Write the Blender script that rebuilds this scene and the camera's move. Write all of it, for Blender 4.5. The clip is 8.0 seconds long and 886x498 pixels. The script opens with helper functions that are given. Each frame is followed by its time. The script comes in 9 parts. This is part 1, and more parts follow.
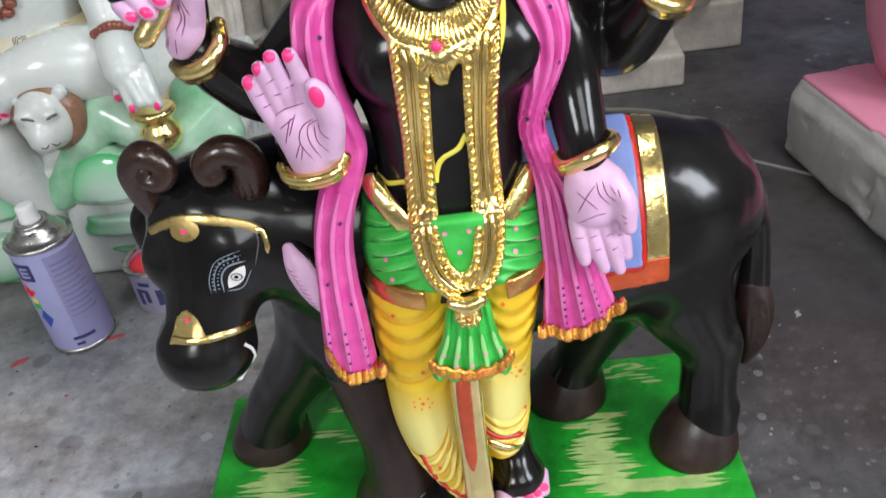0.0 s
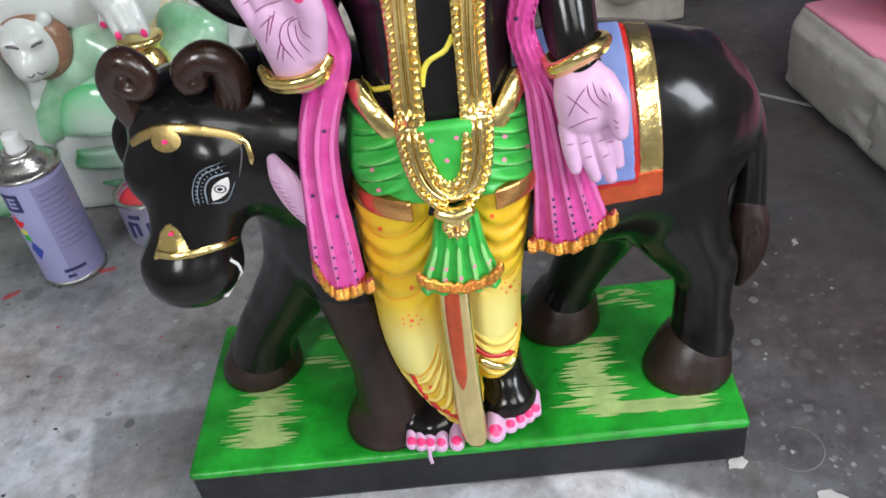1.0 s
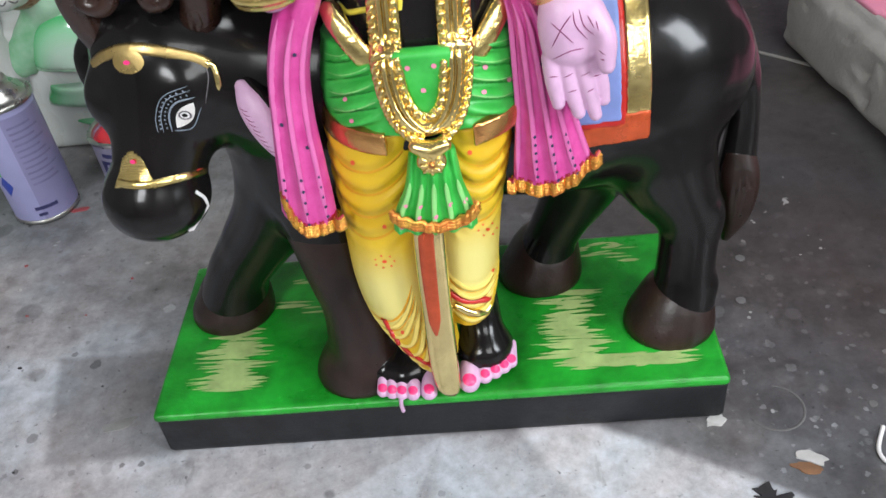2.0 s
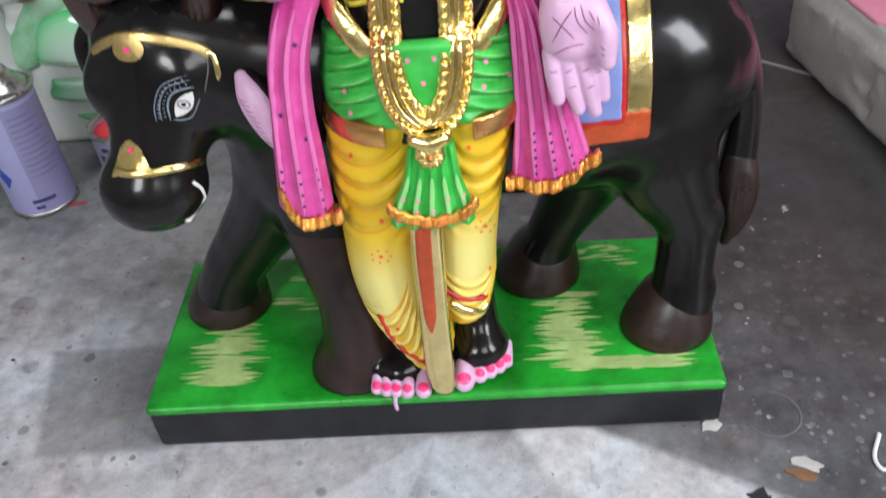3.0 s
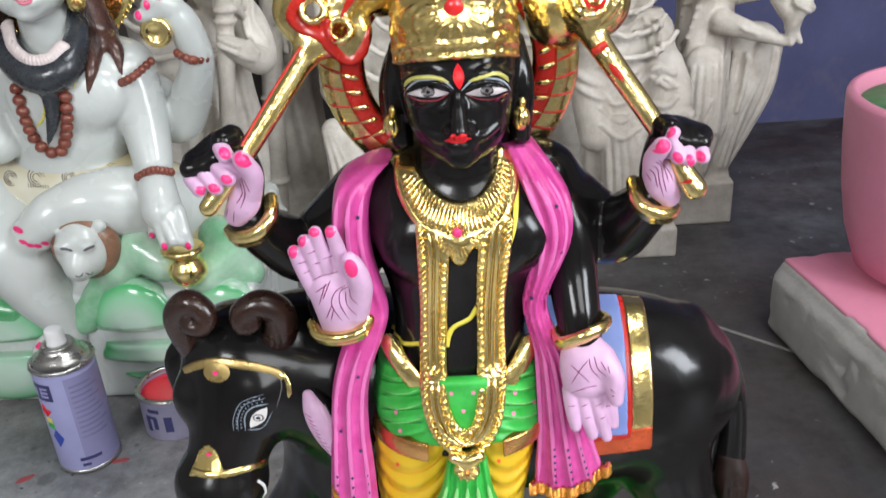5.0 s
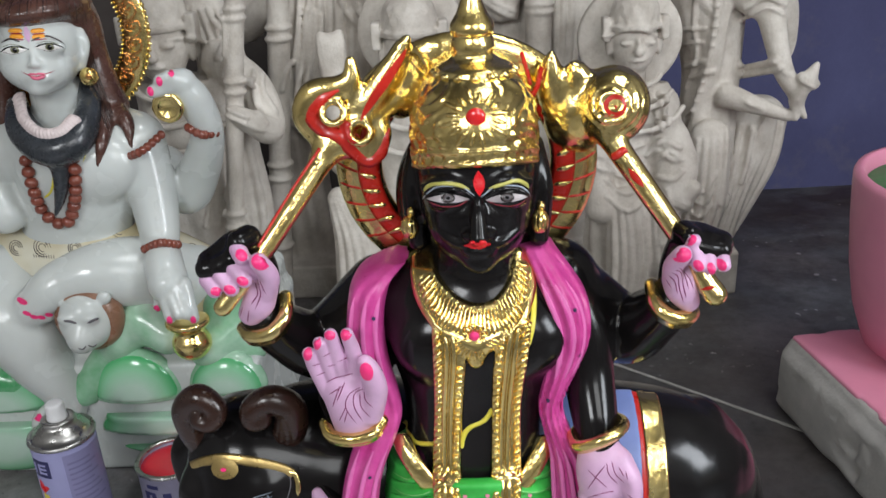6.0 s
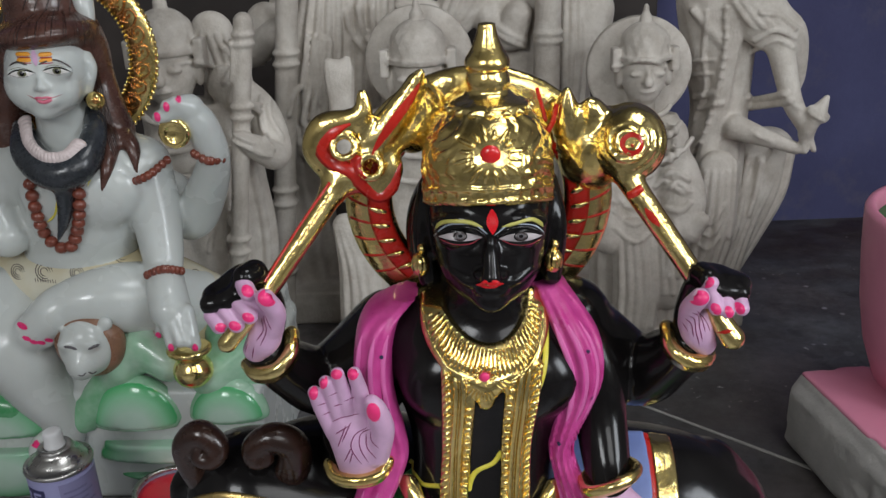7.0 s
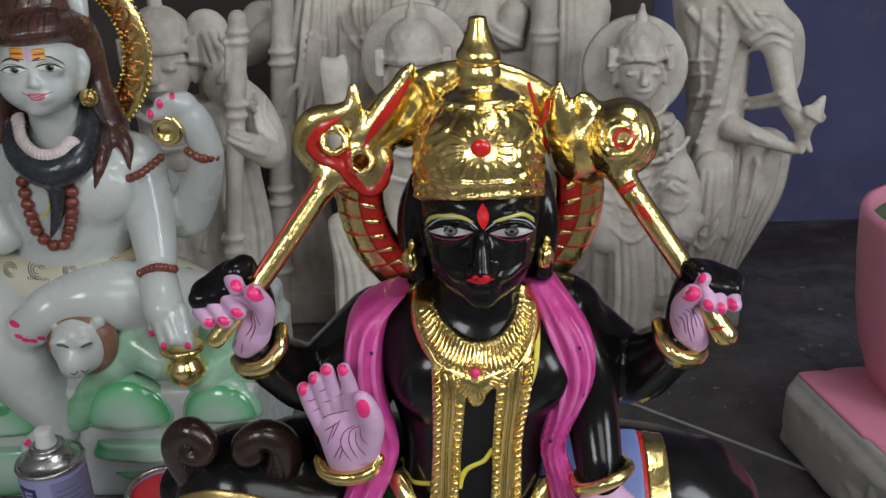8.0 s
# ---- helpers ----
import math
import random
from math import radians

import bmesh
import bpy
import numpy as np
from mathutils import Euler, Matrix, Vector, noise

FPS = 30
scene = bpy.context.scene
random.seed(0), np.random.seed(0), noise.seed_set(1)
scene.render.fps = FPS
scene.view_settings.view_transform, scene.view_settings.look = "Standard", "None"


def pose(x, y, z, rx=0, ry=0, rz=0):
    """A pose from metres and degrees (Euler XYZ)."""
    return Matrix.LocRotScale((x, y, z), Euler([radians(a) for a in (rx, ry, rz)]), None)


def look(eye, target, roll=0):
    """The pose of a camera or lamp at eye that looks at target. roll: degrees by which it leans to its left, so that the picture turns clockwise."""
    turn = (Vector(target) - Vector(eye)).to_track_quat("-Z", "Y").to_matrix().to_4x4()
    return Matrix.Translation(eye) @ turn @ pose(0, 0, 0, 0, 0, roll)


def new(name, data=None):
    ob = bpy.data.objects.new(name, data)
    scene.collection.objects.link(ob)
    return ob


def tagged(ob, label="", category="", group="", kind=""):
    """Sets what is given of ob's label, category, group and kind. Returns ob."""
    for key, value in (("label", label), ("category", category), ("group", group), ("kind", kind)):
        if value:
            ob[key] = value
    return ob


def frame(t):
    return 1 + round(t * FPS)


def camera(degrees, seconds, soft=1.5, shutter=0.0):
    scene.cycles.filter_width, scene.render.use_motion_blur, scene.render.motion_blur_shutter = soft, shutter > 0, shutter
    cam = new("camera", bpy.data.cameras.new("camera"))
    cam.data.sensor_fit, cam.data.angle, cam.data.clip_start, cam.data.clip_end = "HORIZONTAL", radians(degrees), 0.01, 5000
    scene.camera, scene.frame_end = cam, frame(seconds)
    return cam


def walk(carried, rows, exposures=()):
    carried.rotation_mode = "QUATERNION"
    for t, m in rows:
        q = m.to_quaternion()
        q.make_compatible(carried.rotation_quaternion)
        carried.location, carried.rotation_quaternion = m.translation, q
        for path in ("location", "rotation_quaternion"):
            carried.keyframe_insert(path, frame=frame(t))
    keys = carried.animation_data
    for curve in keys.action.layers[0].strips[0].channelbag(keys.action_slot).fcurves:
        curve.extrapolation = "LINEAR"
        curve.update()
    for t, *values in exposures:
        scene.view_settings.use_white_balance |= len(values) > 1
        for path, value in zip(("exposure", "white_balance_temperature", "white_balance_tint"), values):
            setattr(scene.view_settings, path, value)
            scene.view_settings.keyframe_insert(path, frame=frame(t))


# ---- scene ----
cam = camera(53.3, 8.0, soft=1.5, shutter=0.4)
PATH = [
    (0, (0.043, -0.414, 0.596), (-0.082, 1.212, -0.562), -9.0),
    (0.5, (0.044, -0.419, 0.582), (-0.092, 1.171, -0.623), -9.6),
    (1, (0.047, -0.422, 0.567), (-0.091, 1.145, -0.668), -9.5),
    (1.5, (0.055, -0.422, 0.553), (-0.079, 1.116, -0.719), -8.6),
    (1.7, (0.054, -0.415, 0.548), (-0.076, 1.113, -0.736), -8.2),
    (2.8, (0.055, -0.414, 0.522), (-0.071, 1.094, -0.787), -6.4),
    (3, (0.055, -0.418, 0.531), (-0.069, 1.113, -0.749), -6.3),
    (3.5, (0.049, -0.433, 0.566), (-0.068, 1.174, -0.62), -5.9),
    (4, (0.048, -0.449, 0.598), (-0.06, 1.224, -0.493), -5.3),
    (4.5, (0.041, -0.462, 0.625), (-0.058, 1.277, -0.359), -4.7),
    (5, (0.037, -0.46, 0.645), (-0.05, 1.327, -0.251), -4.0),
    (5.2, (0.038, -0.454, 0.649), (-0.046, 1.347, -0.218), -3.8),
    (6.3, (0.022, -0.437, 0.676), (-0.053, 1.404, -0.102), -2.7),
    (6.5, (0.021, -0.432, 0.676), (-0.055, 1.415, -0.087), -2.4),
    (7, (0.021, -0.428, 0.676), (-0.057, 1.423, -0.075), -2.3),
    (7.5, (0.024, -0.431, 0.675), (-0.053, 1.422, -0.074), -2.2),
    (8, (0.025, -0.426, 0.671), (-0.049, 1.428, -0.076), -2.1),
]
walk(cam, [(t, look(eye, target, roll)) for t, eye, target, roll in PATH],
     [(0.0, -0.3), (1.7, -0.3), (3.0, -0.3), (4.0, -0.25), (5.2, -0.3), (5.7, -0.55), (6.2, -0.76), (6.6, -0.8), (6.8, -1.2), (7.1, -1.22), (7.25, -0.92), (7.6, -0.92), (7.8, -1.24), (8.0, -1.25)])

# ---- daylight: unseen openings placed from highlights and floor brightness, a bright sky beyond ----
world = bpy.data.worlds.new("world")
scene.world = world
world.use_nodes = True
sky = world.node_tree.nodes.new("ShaderNodeTexSky")
sky.sky_type, sky.sun_disc = "NISHITA", False
sky.sun_elevation, sky.sun_rotation = radians(50), radians(200)
world.node_tree.links.new(sky.outputs[0], world.node_tree.nodes["Background"].inputs[0])
world.node_tree.nodes["Background"].inputs[1].default_value = 0.1


def opening_lamp(name, eye, target, wide, high, watts, colour):
    lamp = bpy.data.lights.new(name, "AREA")
    lamp.shape, lamp.size, lamp.size_y, lamp.energy, lamp.color = "RECTANGLE", wide, high, watts, colour
    ob = new(name, lamp)
    ob.matrix_world = look(eye, target)
    return ob


opening_lamp("daylight_large_window", (1.0, -2.22, 1.75), (0.0, 0.1, 0.25), 1.0, 1.0, 34, (0.98, 0.99, 0.985))
opening_lamp("daylight_small_window", (-0.95, -2.22, 1.7), (-0.3, 0.1, 0.2), 0.7, 0.7, 47, (0.96, 0.985, 1.0))
# unseen overhead lamp, kept to brighten the floor
opening_lamp("daylight_overhead_fill", (0.8, -0.25, 2.62), (0.55, -0.1, 0.0), 0.9, 0.7, 38, (0.95, 0.98, 1.0))
opening_lamp("daylight_doorway", (1.78, -1.1, 1.15), (0.0, -1.0, 0.6), 0.62, 1.0, 56, (0.9, 0.95, 1.0))
# ---- clay: solids that flow into each other, skinned as one mesh ----
def spline(points, steps):
    """A smooth line through rows of numbers, with that many steps between two rows."""
    p = np.array(points, float)
    if len(p) < 3 or steps < 2:
        t = np.linspace(0, 1, steps * (len(p) - 1) + 1)
        return np.stack([np.interp(t, np.linspace(0, 1, len(p)), p[:, i]) for i in range(p.shape[1])], 1)
    q = np.vstack([2 * p[0] - p[1], p, 2 * p[-1] - p[-2]])
    out = []
    for i in range(1, len(q) - 2):
        a, b, c, d = q[i - 1], q[i], q[i + 1], q[i + 2]
        for s in np.arange(steps) / steps:
            out.append(0.5 * (2 * b + (c - a) * s + (2 * a - 5 * b + 4 * c - d) * s * s + (3 * b - a - 3 * c + d) * s ** 3))
    return np.array(out + [p[-1]])


class Clay:
    def __init__(self, lo, hi, cell):
        self.lo, self.cell = np.array(lo, float), cell
        self.n = np.ceil((np.array(hi) - self.lo) / cell).astype(int) + 1
        self.f = np.full(self.n, 0.5, np.float32)
        self.met = None

    def window(self, lo, hi, pad):
        a = np.clip(np.floor((np.array(lo) - pad - self.lo) / self.cell).astype(int), 0, self.n - 1)
        b = np.clip(np.ceil((np.array(hi) + pad - self.lo) / self.cell).astype(int) + 1, 1, self.n)
        b = np.maximum(b, a + 1)
        x, y, z = [(self.lo[i] + self.cell * np.arange(a[i], b[i])).astype(np.float32) for i in range(3)]
        return tuple(slice(a[i], b[i]) for i in range(3)), x[:, None, None], y[None, :, None], z[None, None, :]

    def blend(self, fn, lo, hi, k=0.004, cut=False):
        where, x, y, z = self.window(lo, hi, k + 3 * self.cell)
        d = np.asarray(fn(x, y, z), np.float32)
        f = self.f[where]
        if cut:
            f = -f
        h = np.maximum(k - np.abs(f - d), 0) / max(k, 1e-6)
        m = np.minimum(f, d) - h * h * k * 0.25
        self.f[where] = -m if cut else m
        return self

    def tube(self, points, k=0.004, steps=5, squash=(1, 1, 1), cut=False):
        """points: rows of x, y, z, radius; squash flattens the section along the axes."""
        s = np.array(squash, float)
        rows = spline(points, steps)
        r = rows[:, 3]
        lo = (rows[:, :3] - r[:, None] * s).min(0)
        hi = (rows[:, :3] + r[:, None] * s).max(0)

        def fn(x, y, z):
            best = np.full(np.broadcast_shapes(x.shape, y.shape, z.shape), 1.0, np.float32)
            for i in range(len(rows) - 1):
                a, b = rows[i, :3] / s, rows[i + 1, :3] / s
                v = b - a
                px, py, pz = x / s[0] - a[0], y / s[1] - a[1], z / s[2] - a[2]
                length = max(math.sqrt(v @ v), 1e-6)
                lean = np.clip((r[i] - r[i + 1]) / length, -0.9, 0.9)
                run = (px * v[0] + py * v[1] + pz * v[2]) / length
                away = np.sqrt(np.maximum(px * px + py * py + pz * pz - run * run, 0))
                t = np.clip((run - away * lean / math.sqrt(1 - lean * lean)) / length, 0, 1)
                d = np.sqrt((px - t * v[0]) ** 2 + (py - t * v[1]) ** 2 + (pz - t * v[2]) ** 2) - (r[i] + t * (r[i + 1] - r[i]))
                best = np.minimum(best, d)
            return best * s.min()
        return self.blend(fn, lo, hi, k, cut)

    def ball(self, c, r, turn=(0, 0, 0), k=0.004, cut=False):
        m = Euler([radians(a) for a in turn]).to_matrix()
        big = max(r)

        def fn(x, y, z):
            p = (x - c[0], y - c[1], z - c[2])
            q = [p[0] * m[0][i] + p[1] * m[1][i] + p[2] * m[2][i] for i in range(3)]
            k0 = np.sqrt(sum((q[i] / r[i]) ** 2 for i in range(3))) + 1e-6
            k1 = np.sqrt(sum((q[i] / r[i] ** 2) ** 2 for i in range(3))) + 1e-6
            return k0 * (k0 - 1) / k1
        return self.blend(fn, np.array(c) - big, np.array(c) + big, k, cut)

    def box(self, c, half, turn=(0, 0, 0), soft=0.003, k=0.003, cut=False):
        m = Euler([radians(a) for a in turn]).to_matrix()
        big = float(np.linalg.norm(half))

        def fn(x, y, z):
            p = (x - c[0], y - c[1], z - c[2])
            q = [np.abs(p[0] * m[0][i] + p[1] * m[1][i] + p[2] * m[2][i]) - (half[i] - soft) for i in range(3)]
            out = np.sqrt(sum(np.maximum(a, 0) ** 2 for a in q))
            return out + np.minimum(np.maximum(np.maximum(q[0], q[1]), q[2]), 0) - soft
        return self.blend(fn, np.array(c) - big, np.array(c) + big, k, cut)

    def loft(self, rows, k=0.004, power=2.0, relief=None, cut=False, steps=6):
        """An upright solid: rows of z, centre x, centre y, half width, half depth; relief(x, y, z, u, v) swells it."""
        r = spline(sorted(rows), steps)
        lo = (r[:, [1, 2, 0]] - r[:, [3, 4, 0]] * [1, 1, 0]).min(0)
        hi = (r[:, [1, 2, 0]] + r[:, [3, 4, 0]] * [1, 1, 0]).max(0)

        def fn(x, y, z):
            cx, cy, wx, wy = [np.interp(z, r[:, 0], r[:, i]).astype(np.float32) for i in range(1, 5)]
            u, v = (x - cx) / wx, (y - cy) / wy
            if power == 2.0:
                k0 = np.sqrt(u * u + v * v) + 1e-6
                d = k0 * (k0 - 1) / (np.sqrt((u / wx) ** 2 + (v / wy) ** 2) + 1e-6)
            else:
                d = ((np.abs(u) ** power + np.abs(v) ** power) ** (1 / power) - 1) * np.minimum(wx, wy)
            if relief:
                d = d - relief(x, y, z, u, v)
            return np.maximum(d, np.maximum(r[0, 0] - z, z - r[-1, 0]))
        return self.blend(fn, lo - 0.003, hi + 0.003, k, cut)

    def ring(self, c, radius, thick, turn=(0, 0, 0), k=0.003, arc=None):
        """A hoop round its own z axis, round in section or of (half width, half height); arc: from, to, in degrees."""
        tw, th = (thick, thick) if np.isscalar(thick) else thick
        a0, a1 = arc or (0, 360)
        m = Euler([radians(a) for a in turn]).to_matrix()
        n = max(8, int((a1 - a0) / 9))
        for i in range(n):
            b0, b1 = [radians(a0 + (a1 - a0) * j / n) for j in (i, i + 1)]
            p, q = [m @ Vector((radius * math.cos(b), radius * math.sin(b), 0)) + Vector(c) for b in (b0, b1)]
            self.tube([(*p, tw), (*q, tw)], k, 1)
        return self

    def trim(self, lo, hi):
        """Keep only what lies inside a box."""
        for i in range(3):
            a = (self.lo[i] + self.cell * np.arange(self.n[i])).astype(np.float32)
            shape = [1, 1, 1]
            shape[i] = -1
            self.f = np.maximum(self.f, np.maximum(lo[i] - a, a - hi[i]).reshape(shape))
        return self

    def shave(self, fn):
        """Keep only what lies where fn is below nought."""
        _, x, y, z = self.window(self.lo, self.lo + self.cell * self.n, 0.0)
        self.f = np.maximum(self.f, fn(x, y, z).astype(np.float32))
        return self

    def sample(self, p):
        g = np.clip((np.asarray(p) - self.lo) / self.cell, 0, self.n - 1.001)
        i = g.astype(int)
        t = g - i
        out = 0
        for dx in (0, 1):
            for dy in (0, 1):
                for dz in (0, 1):
                    w = np.where(dx, t[:, 0], 1 - t[:, 0]) * np.where(dy, t[:, 1], 1 - t[:, 1]) * np.where(dz, t[:, 2], 1 - t[:, 2])
                    out = out + w * self.f[i[:, 0] + dx, i[:, 1] + dy, i[:, 2] + dz]
        return out

    def drop(self, points, way=(0, 1, 0), back=0.06, reach=0.14):
        """The points moved along way on to the skin; a point that meets nothing stays."""
        p = np.asarray(points, float)[:, :3]
        w = np.array(way, float) / np.linalg.norm(way)
        at, step = np.full(len(p), -back), self.cell * 0.5
        last = self.sample(p + w * at[:, None])
        found, place = np.zeros(len(p), bool), np.zeros(len(p))
        for _ in range(int(reach / step)):
            nxt = at + step
            f = self.sample(p + w * nxt[:, None])
            hit = ~found & (last > 0) & (f <= 0)
            place[hit] = (at + step * last / np.maximum(last - f, 1e-9))[hit]
            found |= hit
            at, last = nxt, f
        self.met = found
        return p + w * np.where(found, place, 0)[:, None]

    def skin(self):
        f = self.f
        s = f < 0
        n = np.array(f.shape) - 1
        count = np.zeros(n, np.int8)
        corners = [(a, b, c) for a in (0, 1) for b in (0, 1) for c in (0, 1)]
        for a, b, c in corners:
            count += s[a:n[0] + a, b:n[1] + b, c:n[2] + c]
        cells = np.argwhere((count > 0) & (count < 8))
        ids = np.full(n, -1, np.int32)
        ids[tuple(cells.T)] = np.arange(len(cells))
        val = {c: f[cells[:, 0] + c[0], cells[:, 1] + c[1], cells[:, 2] + c[2]] for c in corners}
        total, hits = np.zeros((len(cells), 3)), np.zeros(len(cells))
        for c in corners:
            for ax in range(3):
                if c[ax]:
                    continue
                e = tuple(1 if i == ax else c[i] for i in range(3))
                cross = (val[c] < 0) != (val[e] < 0)
                t = np.where(cross, val[c] / np.where(cross, val[c] - val[e], 1), 0)
                add = np.tile(np.array(c, float), (len(cells), 1))
                add[:, ax] += t
                total += add * cross[:, None]
                hits += cross
        verts = self.lo + self.cell * (cells + total / hits[:, None])
        quads = []
        for ax in range(3):
            o1, o2 = [i for i in range(3) if i != ax]
            lo_, hi_ = [slice(1, n[i]) for i in range(3)], [slice(1, n[i]) for i in range(3)]
            lo_[ax], hi_[ax] = slice(0, n[ax]), slice(1, n[ax] + 1)
            a, b = s[tuple(lo_)], s[tuple(hi_)]
            for way in (0, 1):
                e = np.argwhere((a & ~b) if way == 0 else (~a & b))
                if not len(e):
                    continue
                base = e + np.array([0 if i == ax else 1 for i in range(3)])
                ring = []
                for d1, d2 in ((0, 0), (1, 0), (1, 1), (0, 1)):
                    g = base.copy()
                    g[:, o1] -= d1
                    g[:, o2] -= d2
                    ring.append(ids[g[:, 0], g[:, 1], g[:, 2]])
                q = np.stack(ring, 1)
                if (way == 1) != (ax == 1):
                    q = q[:, ::-1]
                quads.append(q)
        return verts, np.vstack(quads)


class Sculpture:
    """Gathers skins and painted strokes into one mesh with one slot for each material."""

    def __init__(self):
        self.v, self.f3, self.f4, self.m3, self.m4, self.mats, self.count = [], [], [], [], [], [], 0

    def slot(self, mat):
        if mat not in self.mats:
            self.mats.append(mat)
        return self.mats.index(mat)

    def add(self, verts, faces, mat):
        faces = np.asarray(faces)
        if not len(faces):
            return
        i = self.slot(mat)
        (self.f4 if faces.shape[1] == 4 else self.f3).append(faces + self.count)
        (self.m4 if faces.shape[1] == 4 else self.m3).append(np.full(len(faces), i))
        self.v.append(np.asarray(verts, float))
        self.count += len(verts)

    def clay(self, c, mat):
        self.add(*c.skin(), mat)

    def rope(self, line, radius, mat, sides=6, flat=1.0, out=(0, -1, 0)):
        """A round or flattened cord along a line; radius: one or one for each point."""
        line = np.asarray(line, float)
        n = len(line)
        r = np.broadcast_to(radius, n)
        tan = np.gradient(line, axis=0)
        tan /= np.linalg.norm(tan, axis=1)[:, None] + 1e-9
        o = np.array(out, float)
        side = np.cross(tan, o)
        side /= np.linalg.norm(side, axis=1)[:, None] + 1e-9
        up = np.cross(side, tan)
        verts = []
        for j in range(sides):
            a = 2 * math.pi * j / sides
            verts.append(line + side * (r * math.cos(a))[:, None] + up * (r * flat * math.sin(a))[:, None])
        verts = np.stack(verts, 1).reshape(-1, 3)
        i = np.arange(n - 1)[:, None] * sides
        j = np.arange(sides)[None, :]
        q = np.stack([i + j, i + (j + 1) % sides, i + sides + (j + 1) % sides, i + sides + j], -1).reshape(-1, 4)
        self.add(verts, q, mat)

    def stroke(self, clay, points, radius, mat, way=(0, 1, 0), flat=0.5, taper=True, gap=0.0015, sides=6):
        """A painted line laid on the clay."""
        line = spline(points, 8)
        length = np.linalg.norm(np.diff(line, axis=0), axis=1).sum()
        n = max(4, int(length / gap))
        t = np.linspace(0, 1, len(line))
        line = np.stack([np.interp(np.linspace(0, 1, n), t, line[:, i]) for i in range(3)], 1)
        line = clay.drop(line, way)[clay.met]
        n = len(line)
        if n < 4:
            return
        r = radius * (np.clip(np.sin(np.linspace(0.08, math.pi - 0.08, n)) * 2.2, 0.25, 1) if taper else np.ones(n))
        self.rope(line, r, mat, sides, flat, out=-np.array(way, float))

    def patch(self, clay, c, u, v, mat, way=(0, 1, 0), lift=0.0005, leaf=False, rings=4, seg=20):
        """A painted spot laid on the clay: an ellipse with half axes u and v, or a leaf pointed along u."""
        pts = [np.array(c, float)]
        for k in range(1, rings + 1):
            for j in range(seg):
                a = 2 * math.pi * j / seg
                s = math.sin(a) * (abs(math.sin(a)) if leaf else 1)
                pts.append(np.array(c) + np.array(u) * (math.cos(a) * k / rings) + np.array(v) * (s * k / rings))
        w = np.array(way, float) / np.linalg.norm(way)
        p = clay.drop(np.array(pts), way) - w * lift
        if not clay.met.all():
            if not clay.met[0]:
                return
            p[~clay.met] = p[0]
        tri = [(0, 1 + j, 1 + (j + 1) % seg) for j in range(seg)]
        quad = [(1 + k * seg + j, 1 + (k + 1) * seg + j, 1 + (k + 1) * seg + (j + 1) % seg, 1 + k * seg + (j + 1) % seg) for k in range(rings - 1) for j in range(seg)]
        self.add(p, np.array(tri), mat)
        if quad:
            self.f4.append(np.array(quad) + self.count - len(p))
            self.m4.append(np.full(len(quad), self.slot(mat)))

    def bead(self, c, r, mat, turn=(0, 0, 0), seg=8, rings=5):
        """A small smooth bead with half axes r."""
        m = np.array(Euler([radians(a) for a in turn]).to_matrix())
        v = [(0, 0, 1)]
        for i in range(1, rings):
            b = math.pi * i / rings
            v += [(math.sin(b) * math.cos(2 * math.pi * j / seg), math.sin(b) * math.sin(2 * math.pi * j / seg), math.cos(b)) for j in range(seg)]
        v.append((0, 0, -1))
        p = (np.array(v) * np.array(r)) @ m.T + np.array(c)
        last = len(v) - 1
        tri = [(0, 1 + j, 1 + (j + 1) % seg) for j in range(seg)] + [(last, last - seg + (j + 1) % seg, last - seg + j) for j in range(seg)]
        quad = [(1 + i * seg + j, 1 + (i + 1) * seg + j, 1 + (i + 1) * seg + (j + 1) % seg, 1 + i * seg + (j + 1) % seg) for i in range(rings - 2) for j in range(seg)]
        self.add(p, np.array(tri), mat)
        self.f4.append(np.array(quad) + self.count - len(p))
        self.m4.append(np.full(len(quad), self.slot(mat)))

    def finish(self, name, place=None):
        mesh = bpy.data.meshes.new(name)
        v = np.vstack(self.v)
        f4 = np.vstack(self.f4) if self.f4 else np.zeros((0, 4), int)
        f3 = np.vstack(self.f3) if self.f3 else np.zeros((0, 3), int)
        mesh.vertices.add(len(v))
        mesh.vertices.foreach_set("co", v.ravel().astype(np.float32))
        loops = np.concatenate([f4.ravel(), f3.ravel()]).astype(np.int32)
        mesh.loops.add(len(loops))
        mesh.loops.foreach_set("vertex_index", loops)
        mesh.polygons.add(len(f4) + len(f3))
        starts = np.concatenate([np.arange(len(f4)) * 4, len(f4) * 4 + np.arange(len(f3)) * 3]).astype(np.int32)
        mesh.polygons.foreach_set("loop_start", starts)
        mesh.polygons.foreach_set("material_index", np.concatenate(self.m4 + self.m3).astype(np.int32))
        mesh.polygons.foreach_set("use_smooth", np.ones(len(starts), bool))
        mesh.update(calc_edges=True)
        mesh.validate()
        for mat in self.mats:
            mesh.materials.append(mat)
        ob = new(name, mesh)
        if place is not None:
            ob.matrix_world = place
        return ob


# ---- plain parts ----
def part(name, bm, material, parent=None, label="", smooth=False):
    """Links a bmesh as one mesh object under a thing."""
    bmesh.ops.recalc_face_normals(bm, faces=bm.faces)
    mesh = bpy.data.meshes.new(name)
    bm.to_mesh(mesh)
    bm.free()
    mesh.materials.append(material)
    for p in mesh.polygons:
        p.use_smooth = smooth
    ob = new(name, mesh)
    if parent:
        ob.parent = parent
    if label:
        ob["label"] = label
    return ob


